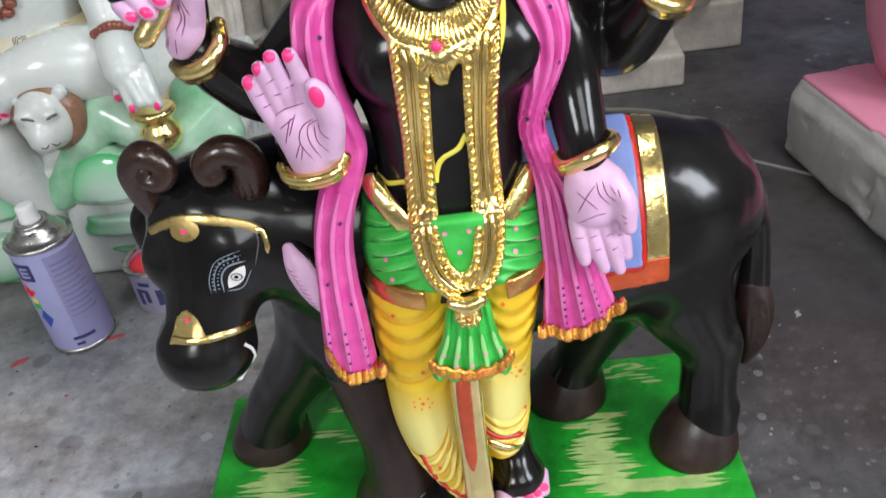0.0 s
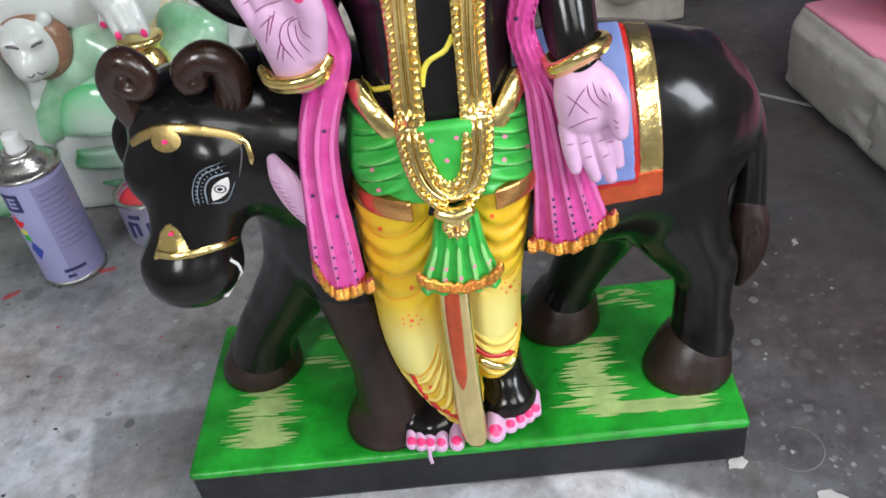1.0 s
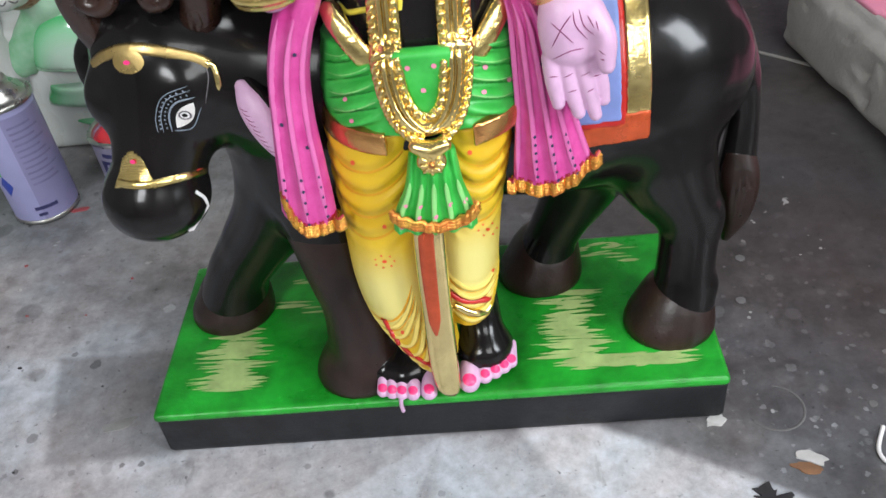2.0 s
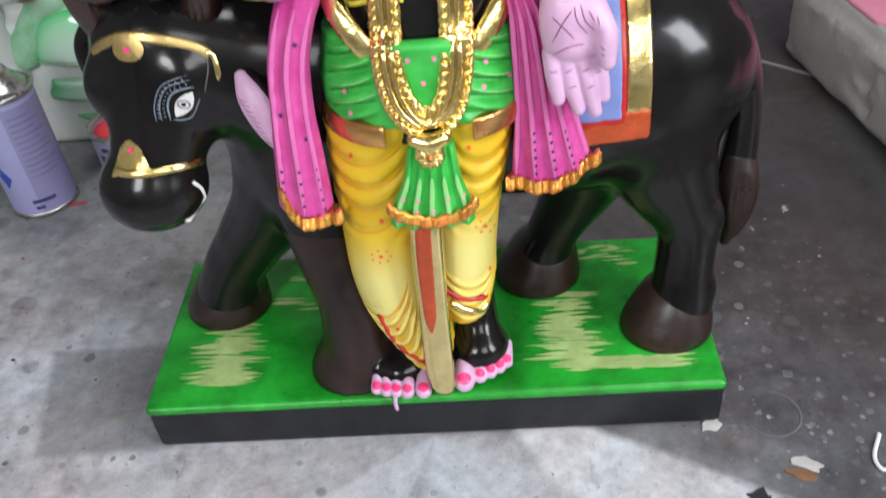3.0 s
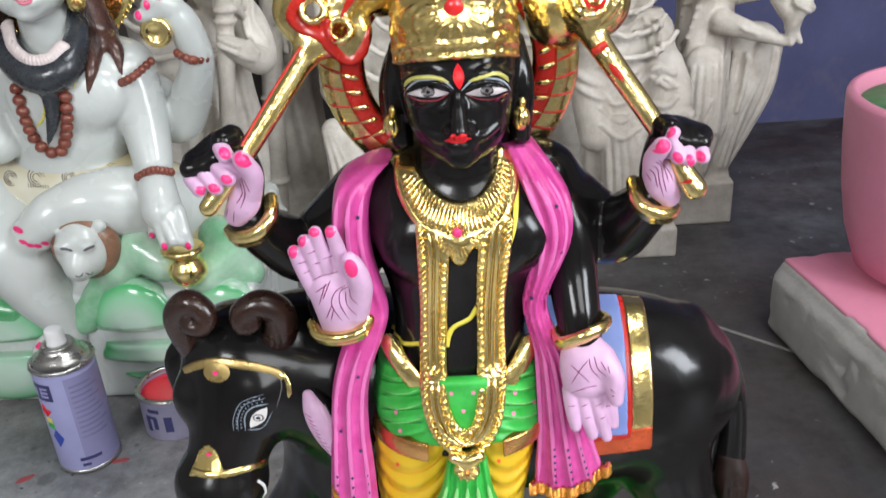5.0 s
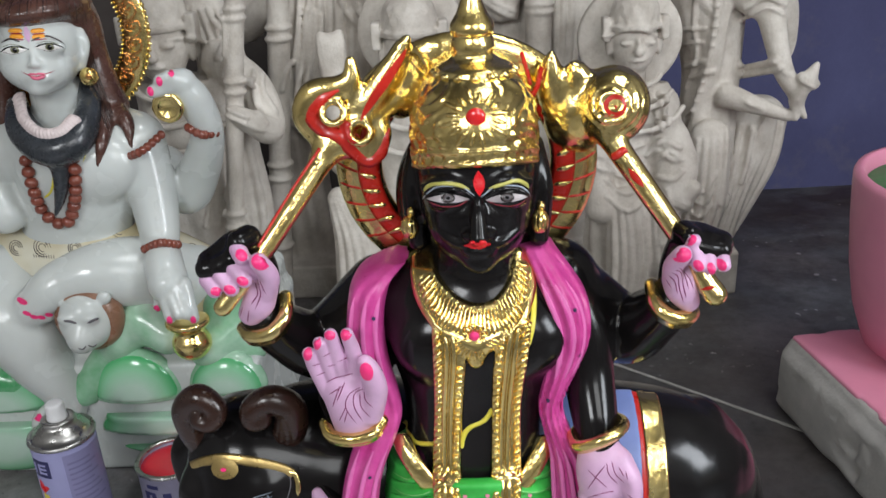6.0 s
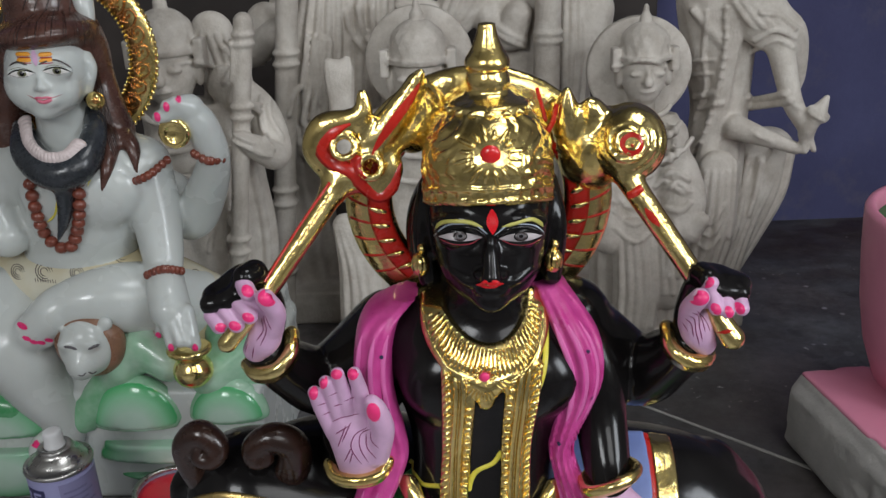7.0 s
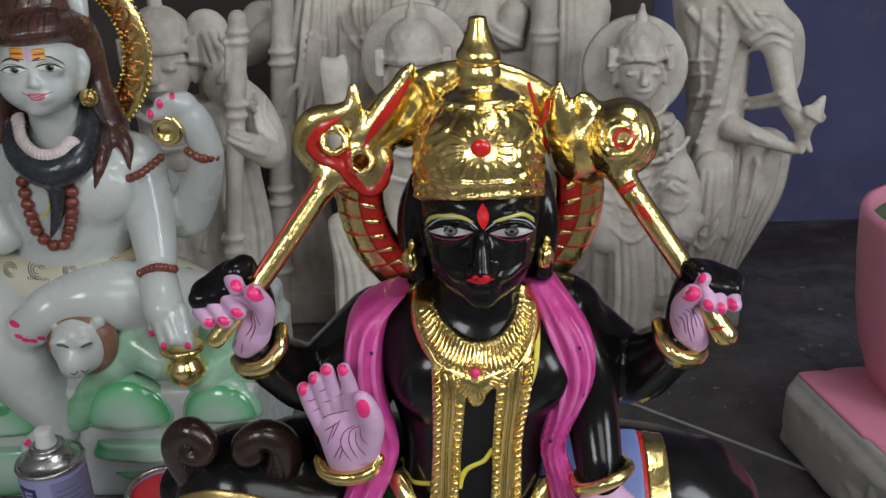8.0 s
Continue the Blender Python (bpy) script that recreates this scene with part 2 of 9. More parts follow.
def slab(lo, hi, bevel=0.0, segments=2):
    bm = bmesh.new()
    bmesh.ops.create_cube(bm, size=1)
    lo, hi = Vector(lo), Vector(hi)
    for v in bm.verts:
        v.co = Vector(((lo[i] + hi[i]) / 2 + v.co[i] * (hi[i] - lo[i]) for i in range(3)))
    if bevel:
        bmesh.ops.bevel(bm, geom=bm.edges[:], offset=bevel, segments=segments, affect="EDGES", profile=0.5)
    return bm


def lathe(rows, seg=48, shut=True):
    """A turned solid from rows of radius and height; not shut: an open hoop whose last row meets its first."""
    bm = bmesh.new()
    rings = [[bm.verts.new((r * math.cos(2 * math.pi * j / seg), r * math.sin(2 * math.pi * j / seg), z)) for j in range(seg)] for r, z in rows]
    for a, b in zip(rings, rings[1:]):
        for j in range(seg):
            bm.faces.new((a[j], a[(j + 1) % seg], b[(j + 1) % seg], b[j]))
    if shut:
        bm.faces.new(rings[0][::-1])
        bm.faces.new(rings[-1])
    else:
        for j in range(seg):
            bm.faces.new((rings[-1][j], rings[-1][(j + 1) % seg], rings[0][(j + 1) % seg], rings[0][j]))
    return bm


# ---- materials ----
def shader(name):
    mat = bpy.data.materials.new(name)
    mat.use_nodes = True
    return mat, mat.node_tree.nodes, mat.node_tree.links, mat.node_tree.nodes["Principled BSDF"]


def noise_at(nodes, links, scale, detail=4.0, rough=0.6, stretch=None):
    where = nodes.new("ShaderNodeTexCoord")
    tex = nodes.new("ShaderNodeTexNoise")
    tex.inputs["Scale"].default_value, tex.inputs["Detail"].default_value, tex.inputs["Roughness"].default_value = scale, detail, rough
    if stretch:
        m = nodes.new("ShaderNodeMapping")
        m.inputs["Scale"].default_value = stretch
        links.new(where.outputs["Object"], m.inputs[0])
        links.new(m.outputs[0], tex.inputs["Vector"])
    else:
        links.new(where.outputs["Object"], tex.inputs["Vector"])
    return tex.outputs["Fac"]


def ramp(nodes, links, fac, stops):
    r = nodes.new("ShaderNodeValToRGB")
    while len(r.color_ramp.elements) < len(stops):
        r.color_ramp.elements.new(0.5)
    for e, (p, c) in zip(r.color_ramp.elements, stops):
        e.position = p
        e.color = (*c, 1) if len(c) == 3 else c
    links.new(fac, r.inputs[0])
    return r.outputs[0]


def mixed(nodes, links, fac, a, b, kind="MIX"):
    m = nodes.new("ShaderNodeMix")
    m.data_type, m.blend_type = "RGBA", kind
    for socket, value in ((m.inputs[0], fac), (m.inputs[6], a), (m.inputs[7], b)):
        if isinstance(value, (int, float)):
            socket.default_value = value
        elif isinstance(value, tuple):
            socket.default_value = (*value, 1)
        else:
            links.new(value, socket)
    return m.outputs[2]


def bumped(nodes, links, bsdf, height, strength, distance=0.001):
    b = nodes.new("ShaderNodeBump")
    b.inputs["Strength"].default_value, b.inputs["Distance"].default_value = strength, distance
    links.new(height, b.inputs["Height"])
    links.new(b.outputs[0], bsdf.inputs["Normal"])


def paint(name, colour, rough=0.3, spread=0.1, scale=60, bump=0.1, metal=0.0, coat=0.0, other=None, fine=350):
    """Brushed paint: two sizes of mottling in colour and gloss, with a faint relief."""
    mat, n, l, b = shader(name)
    dark = tuple(c * (1 - spread) for c in colour)
    light = other or tuple(min(1, c * (1 + spread)) for c in colour)
    col = ramp(n, l, noise_at(n, l, scale), [(0.3, dark), (0.7, light)])
    l.new(col, b.inputs["Base Color"])
    r = ramp(n, l, noise_at(n, l, scale * 1.7, 3), [(0.3, (rough * 0.75,) * 3), (0.75, (min(1, rough * 1.35),) * 3)])
    l.new(r, b.inputs["Roughness"])
    b.inputs["Metallic"].default_value = metal
    b.inputs["Coat Weight"].default_value, b.inputs["Coat Roughness"].default_value = coat, 0.08
    if bump:
        bumped(n, l, b, noise_at(n, l, fine, 2), bump)
    return mat


BLACK = paint("black_gloss_paint", (0.0075, 0.0066, 0.0067), 0.2, 0.3, 26, 0.05, coat=0.2, fine=140)
BLACK.node_tree.nodes["Principled BSDF"].inputs["Coat Roughness"].default_value = 0.09
BLACK.node_tree.nodes["Principled BSDF"].inputs["Specular IOR Level"].default_value = 0.22
HOOF = paint("dull_dark_brown_paint", (0.02, 0.0092, 0.007), 0.36, 0.5, 30, 0.2)
BROWN = paint("dark_brown_gloss_paint", (0.028, 0.012, 0.008), 0.28, 0.35, 40, 0.15, coat=0.3)
PINK = paint("magenta_pink_paint", (0.56, 0.036, 0.25), 0.36, 0.14, 60, 0.08, other=(0.66, 0.09, 0.35))
LILAC = paint("pale_lilac_paint", (0.63, 0.39, 0.58), 0.4, 0.08, 90, 0.08)
HOT = paint("hot_pink_nail_paint", (0.85, 0.04, 0.2), 0.3, 0.1, 80, 0.05)
GREEN = paint("bright_green_paint", (0.03, 0.43, 0.05), 0.38, 0.2, 50, 0.08, other=(0.06, 0.52, 0.09))
PALEYELLOW = paint("pale_yellow_highlight_paint", (0.85, 0.66, 0.16), 0.4, 0.08, 60, 0.05)
DEEPYELLOW = paint("amber_fold_shade_paint", (0.74, 0.36, 0.012), 0.4, 0.1, 60, 0.05)
RED = paint("red_paint", (0.5, 0.02, 0.015), 0.35, 0.15, 60, 0.06)
COPPER = paint("red_gold_leaf", (0.7, 0.25, 0.08), 0.22, 0.2, 30, 0.25, metal=0.9, other=(0.86, 0.5, 0.18))
BLUE = paint("powder_blue_paint", (0.2, 0.27, 0.58), 0.42, 0.08, 50, 0.06)
WHITE = paint("white_paint", (0.8, 0.78, 0.78), 0.35, 0.05, 90, 0.05)
LIME = paint("lemon_line_paint", (0.75, 0.66, 0.08), 0.35, 0.1, 90, 0.05)
NAVY = paint("navy_dot_paint", (0.03, 0.03, 0.08), 0.4, 0.1, 90, 0.0)
GOLD = paint("gold_leaf", (0.95, 0.71, 0.24), 0.22, 0.1, 45, 0.55, metal=1.0, other=(0.98, 0.8, 0.36), fine=150)
GILT = paint("pale_gilding", (0.88, 0.7, 0.32), 0.16, 0.12, 60, 0.15, metal=0.95)
LEAVES = ((-0.384, 0.108, 0.052, 0.058), (-0.275, 0.115, 0.044, 0.045), (-0.352, 0.062, 0.085, 0.04), (-0.55, 0.1, 0.06, 0.05), (-0.56, 0.05, 0.08, 0.045), (-0.66, 0.1, 0.05, 0.05))
LEAFGREEN = paint("leaf_green_wash", (0.09, 0.42, 0.16), 0.22, 0.2, 13, 0.02, coat=0.25, other=(0.5, 0.66, 0.54))
OLIVE = paint("olive_iris_paint", (0.12, 0.12, 0.06), 0.3, 0.2, 80, 0)
LIPS = paint("rose_lip_paint", (0.7, 0.16, 0.25), 0.3, 0.1, 80, 0)
SAFFRON = paint("saffron_paint", (0.85, 0.35, 0.03), 0.4, 0.1, 80, 0)
HAIR = paint("brown_hair_paint", (0.082, 0.037, 0.028), 0.26, 0.35, 60, 0.3, coat=0.2)
STRAND = paint("dark_hair_groove_paint", (0.028, 0.012, 0.009), 0.35, 0.3, 60, 0.1)
SLATE = paint("slate_black_paint", (0.03, 0.034, 0.04), 0.28, 0.3, 70, 0.3, coat=0.3)
BLUSH = paint("pale_blush_paint", (0.66, 0.56, 0.55), 0.3, 0.1, 60, 0.05)
RUDRA = paint("russet_bead_paint", (0.2, 0.05, 0.03), 0.3, 0.25, 60, 0.2, coat=0.3)
CREAMCLOTH = paint("cream_yellow_wash", (0.68, 0.56, 0.3), 0.2, 0.2, 8, 0.03, coat=0.3, other=(0.68, 0.68, 0.6))
MANE = paint("brown_mane_wash", (0.25, 0.13, 0.08), 0.3, 0.3, 40, 0.2)
STONE = paint("rough_grey_stone", (0.4, 0.385, 0.365), 0.85, 0.12, 22, 1.0, fine=160)
CANDY = paint("candy_pink_paint", (0.68, 0.25, 0.36), 0.5, 0.06, 9, 0.12, fine=120)
POTGREEN = paint("pot_green_paint", (0.06, 0.3, 0.1), 0.5, 0.15, 12, 0.1)
LAVENDER = paint("lavender_can_enamel", (0.34, 0.34, 0.58), 0.35, 0.06, 20, 0.03)
LAVENDER_DARK = paint("deep_lavender_print", (0.26, 0.25, 0.44), 0.4, 0.06, 30, 0.02)
PRINT = paint("small_print_grey", (0.2, 0.19, 0.34), 0.45, 0.1, 90, 0)
NAVYPRINT = paint("navy_print", (0.035, 0.035, 0.12), 0.4, 0.1, 90, 0)
NAVYBLUE = paint("royal_blue_print", (0.03, 0.06, 0.35), 0.4, 0.1, 90, 0)
STEEL = paint("brushed_tinplate", (0.5, 0.49, 0.47), 0.3, 0.12, 50, 0.15, metal=1.0)
NOZZLE = paint("white_nozzle_plastic", (0.75, 0.75, 0.76), 0.4, 0.04, 40, 0.03)
TINWRAP = paint("pale_lilac_tin_wrap", (0.38, 0.36, 0.5), 0.35, 0.15, 25, 0.05)
TINRED = paint("wet_red_paint", (0.75, 0.015, 0.04), 0.12, 0.08, 30, 0.1, coat=0.6)
SPLAT = paint("dried_grey_paint", (0.24, 0.235, 0.23), 0.6, 0.2, 60, 0.2)
SPLAT_DIM = paint("dried_mouse_grey_paint", (0.13, 0.125, 0.125), 0.6, 0.2, 60, 0.2)
SPLAT_WHITE = paint("dried_white_paint", (0.46, 0.45, 0.44), 0.6, 0.15, 60, 0.3)
SPLAT_DARK = paint("dried_black_paint", (0.025, 0.024, 0.026), 0.45, 0.3, 60, 0.2)
SPLAT_RED = paint("dried_red_paint", (0.32, 0.06, 0.07), 0.6, 0.3, 60, 0.2)
SPLAT_RUST = paint("dried_rust_paint", (0.2, 0.1, 0.05), 0.6, 0.3, 60, 0.2)


def raw_marble():
    """Unpolished carved marble: dusty beige, chisel marks, faint grey clouds."""
    mat, n, l, b = shader("raw_carved_marble")
    col = ramp(n, l, noise_at(n, l, 7, 6, 0.6), [(0.28, (0.47, 0.425, 0.375)), (0.7, (0.72, 0.675, 0.61))])
    dirt = ramp(n, l, noise_at(n, l, 38, 6, 0.7), [(0.3, (0.7, 0.67, 0.64)), (0.6, (1, 1, 1))])
    l.new(mixed(n, l, 0.8, col, dirt, "MULTIPLY"), b.inputs["Base Color"])
    b.inputs["Roughness"].default_value = 0.62
    h = mixed(n, l, 0.5, noise_at(n, l, 60, 5, 0.6, (1, 1, 0.4)), noise_at(n, l, 260, 3))
    bumped(n, l, b, h, 0.5, 0.004)
    return mat


MARBLE = raw_marble()
PORCELAIN = paint("polished_white_marble", (0.56, 0.585, 0.565), 0.26, 0.08, 8, 0.02, coat=0.15)
PORCELAIN.node_tree.nodes["Principled BSDF"].inputs["Subsurface Weight"].default_value = 0.15
PORCELAIN.node_tree.nodes["Principled BSDF"].inputs["Subsurface Radius"].default_value = (0.008, 0.007, 0.006)

PLINTH = paint("matt_black_paint", (0.006, 0.0065, 0.008), 0.5, 0.4, 25, 0.3)
TURF = paint("green_ground_paint", (0.006, 0.22, 0.01), 0.34, 0.45, 22, 0.35, other=(0.02, 0.42, 0.035))
STRAW = paint("pale_straw_paint", (0.34, 0.46, 0.17), 0.4, 0.2, 60, 0.1)
GOLD_DULL = paint("dull_gold_leaf", (0.5, 0.36, 0.14), 0.3, 0.2, 60, 0.25, metal=0.8)
GREY = paint("grey_line_paint", (0.11, 0.1, 0.11), 0.4, 0.1, 80, 0)
IRIS = paint("brown_iris_paint", (0.05, 0.035, 0.035), 0.3, 0.2, 80, 0)
SCLERA = paint("eye_ivory_paint", (0.68, 0.66, 0.64), 0.3, 0.05, 200, 0)
EYEWHITE = paint("eye_white_paint", (0.44, 0.39, 0.4), 0.35, 0.1, 200, 0)
PALEBLUE = paint("pale_blue_line_paint", (0.42, 0.48, 0.56), 0.4, 0.1, 80, 0)
BROWLINE = paint("dull_lemon_line_paint", (0.5, 0.47, 0.12), 0.4, 0.1, 90, 0.05)
DIMLINE = paint("dim_blue_grey_line_paint", (0.2, 0.24, 0.3), 0.4, 0.1, 80, 0)
LINE = paint("plum_line_paint", (0.2, 0.02, 0.1), 0.4, 0.1, 80, 0)
MAROON = paint("maroon_paint", (0.3, 0.01, 0.03), 0.35, 0.1, 80, 0.05)
BINDI = paint("signal_red_paint", (0.72, 0.012, 0.02), 0.3, 0.1, 80, 0.02)
GEM = paint("red_glass_gem", (0.7, 0.02, 0.02), 0.12, 0.1, 80, 0, coat=0.8)
SCARLET = paint("scarlet_dot_paint", (0.8, 0.1, 0.03), 0.4, 0.1, 80, 0)
ORANGE = paint("orange_red_gilding", (0.62, 0.1, 0.03), 0.3, 0.25, 60, 0.1, metal=0.35)
REDLEAF = paint("red_lacquer", (0.5, 0.02, 0.012), 0.25, 0.2, 60, 0.1, coat=0.3)
BRONZERED = paint("red_bronze_leaf", (0.55, 0.085, 0.03), 0.22, 0.3, 40, 0.2, metal=0.5, coat=0.2)
FRILL = paint("gilded_frill", (0.8, 0.5, 0.08), 0.25, 0.3, 120, 0.2, metal=0.7, other=(0.75, 0.22, 0.05))
PALEPINK = paint("pale_pink_highlight_paint", (0.68, 0.15, 0.41), 0.4, 0.08, 80, 0.05)
PALEGREEN = paint("pale_green_highlight_paint", (0.25, 0.62, 0.2), 0.4, 0.1, 80, 0.05)
DEEPGREEN = paint("deep_green_fold_shade_paint", (0.008, 0.2, 0.02), 0.4, 0.2, 60, 0.05)
DOT = paint("pink_dot_paint", (0.78, 0.25, 0.38), 0.4, 0.1, 80, 0)



def airbrushed_leaves(leaves):
    """White marble with green sprayed along the rims of the carved leaves, fading towards their middles."""
    mat, n, l, b = shader("airbrushed_green_leaf")
    where = n.new("ShaderNodeTexCoord")
    least = None
    for x, z, w, h in leaves:
        off = n.new("ShaderNodeVectorMath")
        off.operation = "SUBTRACT"
        off.inputs[1].default_value = (x, 0.45, z)
        l.new(where.outputs["Object"], off.inputs[0])
        part_of = n.new("ShaderNodeVectorMath")
        part_of.operation = "MULTIPLY"
        part_of.inputs[1].default_value = (1 / w, 0, 1 / h)
        l.new(off.outputs[0], part_of.inputs[0])
        far = n.new("ShaderNodeVectorMath")
        far.operation = "LENGTH"
        l.new(part_of.outputs[0], far.inputs[0])
        if least is None:
            least = far.outputs["Value"]
        else:
            m = n.new("ShaderNodeMath")
            m.operation = "MINIMUM"
            l.new(least, m.inputs[0])
            l.new(far.outputs["Value"], m.inputs[1])
            least = m.outputs[0]
    col = ramp(n, l, least, [(0.4, (0.45, 0.61, 0.5)), (0.75, (0.26, 0.56, 0.34)), (0.98, (0.04, 0.37, 0.11))])
    cloud = ramp(n, l, noise_at(n, l, 14, 4), [(0.3, (0.9, 0.94, 0.9)), (0.7, (1.06, 1.02, 1.06))])
    l.new(mixed(n, l, 1.0, col, cloud, "MULTIPLY"), b.inputs["Base Color"])
    b.inputs["Roughness"].default_value = 0.17
    b.inputs["Coat Weight"].default_value, b.inputs["Coat Roughness"].default_value = 0.35, 0.08
    return mat


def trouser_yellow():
    """Yellow paint with highlights put into the colour over knees and shins, warmer towards the seams."""
    mat, n, l, b = shader("highlighted_yellow_paint")
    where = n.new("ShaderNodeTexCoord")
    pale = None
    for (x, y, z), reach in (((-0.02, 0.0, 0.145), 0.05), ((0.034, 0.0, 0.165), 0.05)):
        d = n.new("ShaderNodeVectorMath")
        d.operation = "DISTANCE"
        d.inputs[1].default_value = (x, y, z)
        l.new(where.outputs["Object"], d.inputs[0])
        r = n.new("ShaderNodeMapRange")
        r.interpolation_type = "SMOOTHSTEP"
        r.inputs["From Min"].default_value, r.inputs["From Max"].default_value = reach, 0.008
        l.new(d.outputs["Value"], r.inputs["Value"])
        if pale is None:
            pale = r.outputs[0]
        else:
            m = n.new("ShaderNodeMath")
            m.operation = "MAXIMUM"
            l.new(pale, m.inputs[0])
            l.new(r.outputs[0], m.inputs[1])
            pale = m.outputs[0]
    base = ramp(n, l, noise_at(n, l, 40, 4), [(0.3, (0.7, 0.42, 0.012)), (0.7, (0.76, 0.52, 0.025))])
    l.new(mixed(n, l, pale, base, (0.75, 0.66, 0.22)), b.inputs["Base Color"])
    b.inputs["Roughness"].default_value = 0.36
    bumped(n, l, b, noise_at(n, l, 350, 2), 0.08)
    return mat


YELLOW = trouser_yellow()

# ---- the room ----
def concrete():
    """Trowelled concrete, grey brown, dusted with white overspray and paint spatter."""
    mat, n, l, b = shader("stained_concrete")
    base = ramp(n, l, noise_at(n, l, 3.2, 8, 0.68), [(0.3, (0.084, 0.08, 0.079)), (0.52, (0.148, 0.143, 0.142)), (0.72, (0.235, 0.23, 0.23))])
    dust = ramp(n, l, noise_at(n, l, 4.5, 9, 0.62, (1.0, 1.6, 1.0)), [(0.36, (0, 0, 0)), (0.6, (1, 1, 1))])
    where = n.new("ShaderNodeTexCoord")
    cut = n.new("ShaderNodeSeparateXYZ")
    l.new(where.outputs["Object"], cut.inputs[0])
    # white overspray grows denser towards the west and the front of the floor
    side = n.new("ShaderNodeMapRange")
    side.inputs["From Min"].default_value, side.inputs["From Max"].default_value = 0.3, -0.28
    l.new(cut.outputs["X"], side.inputs["Value"])
    near = n.new("ShaderNodeMapRange")
    near.inputs["From Min"].default_value, near.inputs["From Max"].default_value = 0.42, -0.1
    l.new(cut.outputs["Y"], near.inputs["Value"])
    # unseen floor further south stays plain, cutting bounce light on the statue
    south_fade = n.new("ShaderNodeMapRange")
    south_fade.inputs["From Min"].default_value, south_fade.inputs["From Max"].default_value = -0.75, -0.35
    l.new(cut.outputs["Y"], south_fade.inputs["Value"])
    sprayed = n.new("ShaderNodeMath")
    sprayed.operation = "MULTIPLY"
    l.new(near.outputs[0], sprayed.inputs[0])
    l.new(south_fade.outputs[0], sprayed.inputs[1])
    most = n.new("ShaderNodeMath")
    most.operation = "MULTIPLY"
    l.new(sprayed.outputs[0], most.inputs[0])
    l.new(side.outputs[0], most.inputs[1])
    lowest = n.new("ShaderNodeMath")
    lowest.operation = "MULTIPLY_ADD"
    lowest.inputs[1].default_value, lowest.inputs[2].default_value = 1.0, 0.1
    l.new(most.outputs[0], lowest.inputs[0])
    amount = n.new("ShaderNodeMath")
    amount.operation = "MULTIPLY"
    l.new(dust, amount.inputs[0])
    l.new(lowest.outputs[0], amount.inputs[1])
    # darker brown tone on the east side, broken up by noise
    east = n.new("ShaderNodeMapRange")
    east.inputs["From Min"].default_value, east.inputs["From Max"].default_value = -0.02, 0.2
    l.new(cut.outputs["X"], east.inputs["Value"])
    east_mottle = ramp(n, l, noise_at(n, l, 5, 6, 0.6), [(0.3, (0.6, 0.6, 0.6)), (0.7, (1, 1, 1))])
    base = mixed(n, l, mixed(n, l, 1.0, east.outputs[0], east_mottle, "MULTIPLY"), base, (0.034, 0.03, 0.029))
    # straight-edged patches of paler and darker floor with soft borders
    def block(corners, soft):
        low = None
        for (ax, ay), (bx, by) in zip(corners, corners[1:] + corners[:1]):
            nx, ny = by - ay, ax - bx
            size = math.hypot(nx, ny)
            d = n.new("ShaderNodeVectorMath")
            d.operation = "DOT_PRODUCT"
            d.inputs[1].default_value = (nx / size, ny / size, 0)
            l.new(where.outputs["Object"], d.inputs[0])
            m = n.new("ShaderNodeMapRange")
            m.interpolation_type = "SMOOTHSTEP"
            at = (nx * ax + ny * ay) / size
            m.inputs["From Min"].default_value, m.inputs["From Max"].default_value = at + soft, at - soft
            l.new(d.outputs["Value"], m.inputs["Value"])
            if low is None:
                low = m.outputs[0]
            else:
                k = n.new("ShaderNodeMath")
                k.operation = "MINIMUM"
                l.new(low, k.inputs[0])
                l.new(m.outputs[0], k.inputs[1])
                low = k.outputs[0]
        return low
    cloud = ramp(n, l, noise_at(n, l, 15, 9, 0.7), [(0.34, (0.3, 0.3, 0.3)), (0.6, (1, 1, 1))])
    apron = mixed(n, l, 1.0, block([(-0.9, 0.3), (-0.9, -0.45), (0.17, -0.45), (0.2, -0.03), (0.03, 0.02), (-0.2, 0.07)], 0.04), cloud, "MULTIPLY")
    col = mixed(n, l, amount.outputs[0], base, (0.62, 0.63, 0.65))
    col = mixed(n, l, mixed(n, l, 1.0, apron, (0.95, 0.95, 0.95), "MULTIPLY"), col, (0.49, 0.5, 0.52))
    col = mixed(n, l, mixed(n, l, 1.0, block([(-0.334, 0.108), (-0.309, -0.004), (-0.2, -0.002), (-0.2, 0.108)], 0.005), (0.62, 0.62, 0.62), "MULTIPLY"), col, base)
    wedge = mixed(n, l, 1.0, block([(0.05, 0.02), (0.098, -0.07), (0.3, -0.42), (0.32, -0.11), (0.235, -0.064), (0.11, 0.005)], 0.005), (0.85, 0.85, 0.85), "MULTIPLY")
    col = mixed(n, l, wedge, col, (0.6, 0.605, 0.62))
    # flat round ghosts of old paint drops, thickest on the east side
    def drops(scale, share, strength):
        cell = n.new("ShaderNodeTexVoronoi")
        cell.inputs["Scale"].default_value = scale
        bend = n.new("ShaderNodeMix")
        bend.data_type, bend.blend_type = "RGBA", "LINEAR_LIGHT"
        bend.inputs[0].default_value = 0.0018
        wob = n.new("ShaderNodeTexNoise")
        wob.inputs["Scale"].default_value = scale * 4
        l.new(where.outputs["Object"], wob.inputs["Vector"])
        l.new(where.outputs["Object"], bend.inputs[6])
        l.new(wob.outputs["Color"], bend.inputs[7])
        l.new(bend.outputs[2], cell.inputs["Vector"])
        rgb = n.new("ShaderNodeSeparateColor")
        l.new(cell.outputs["Color"], rgb.inputs[0])
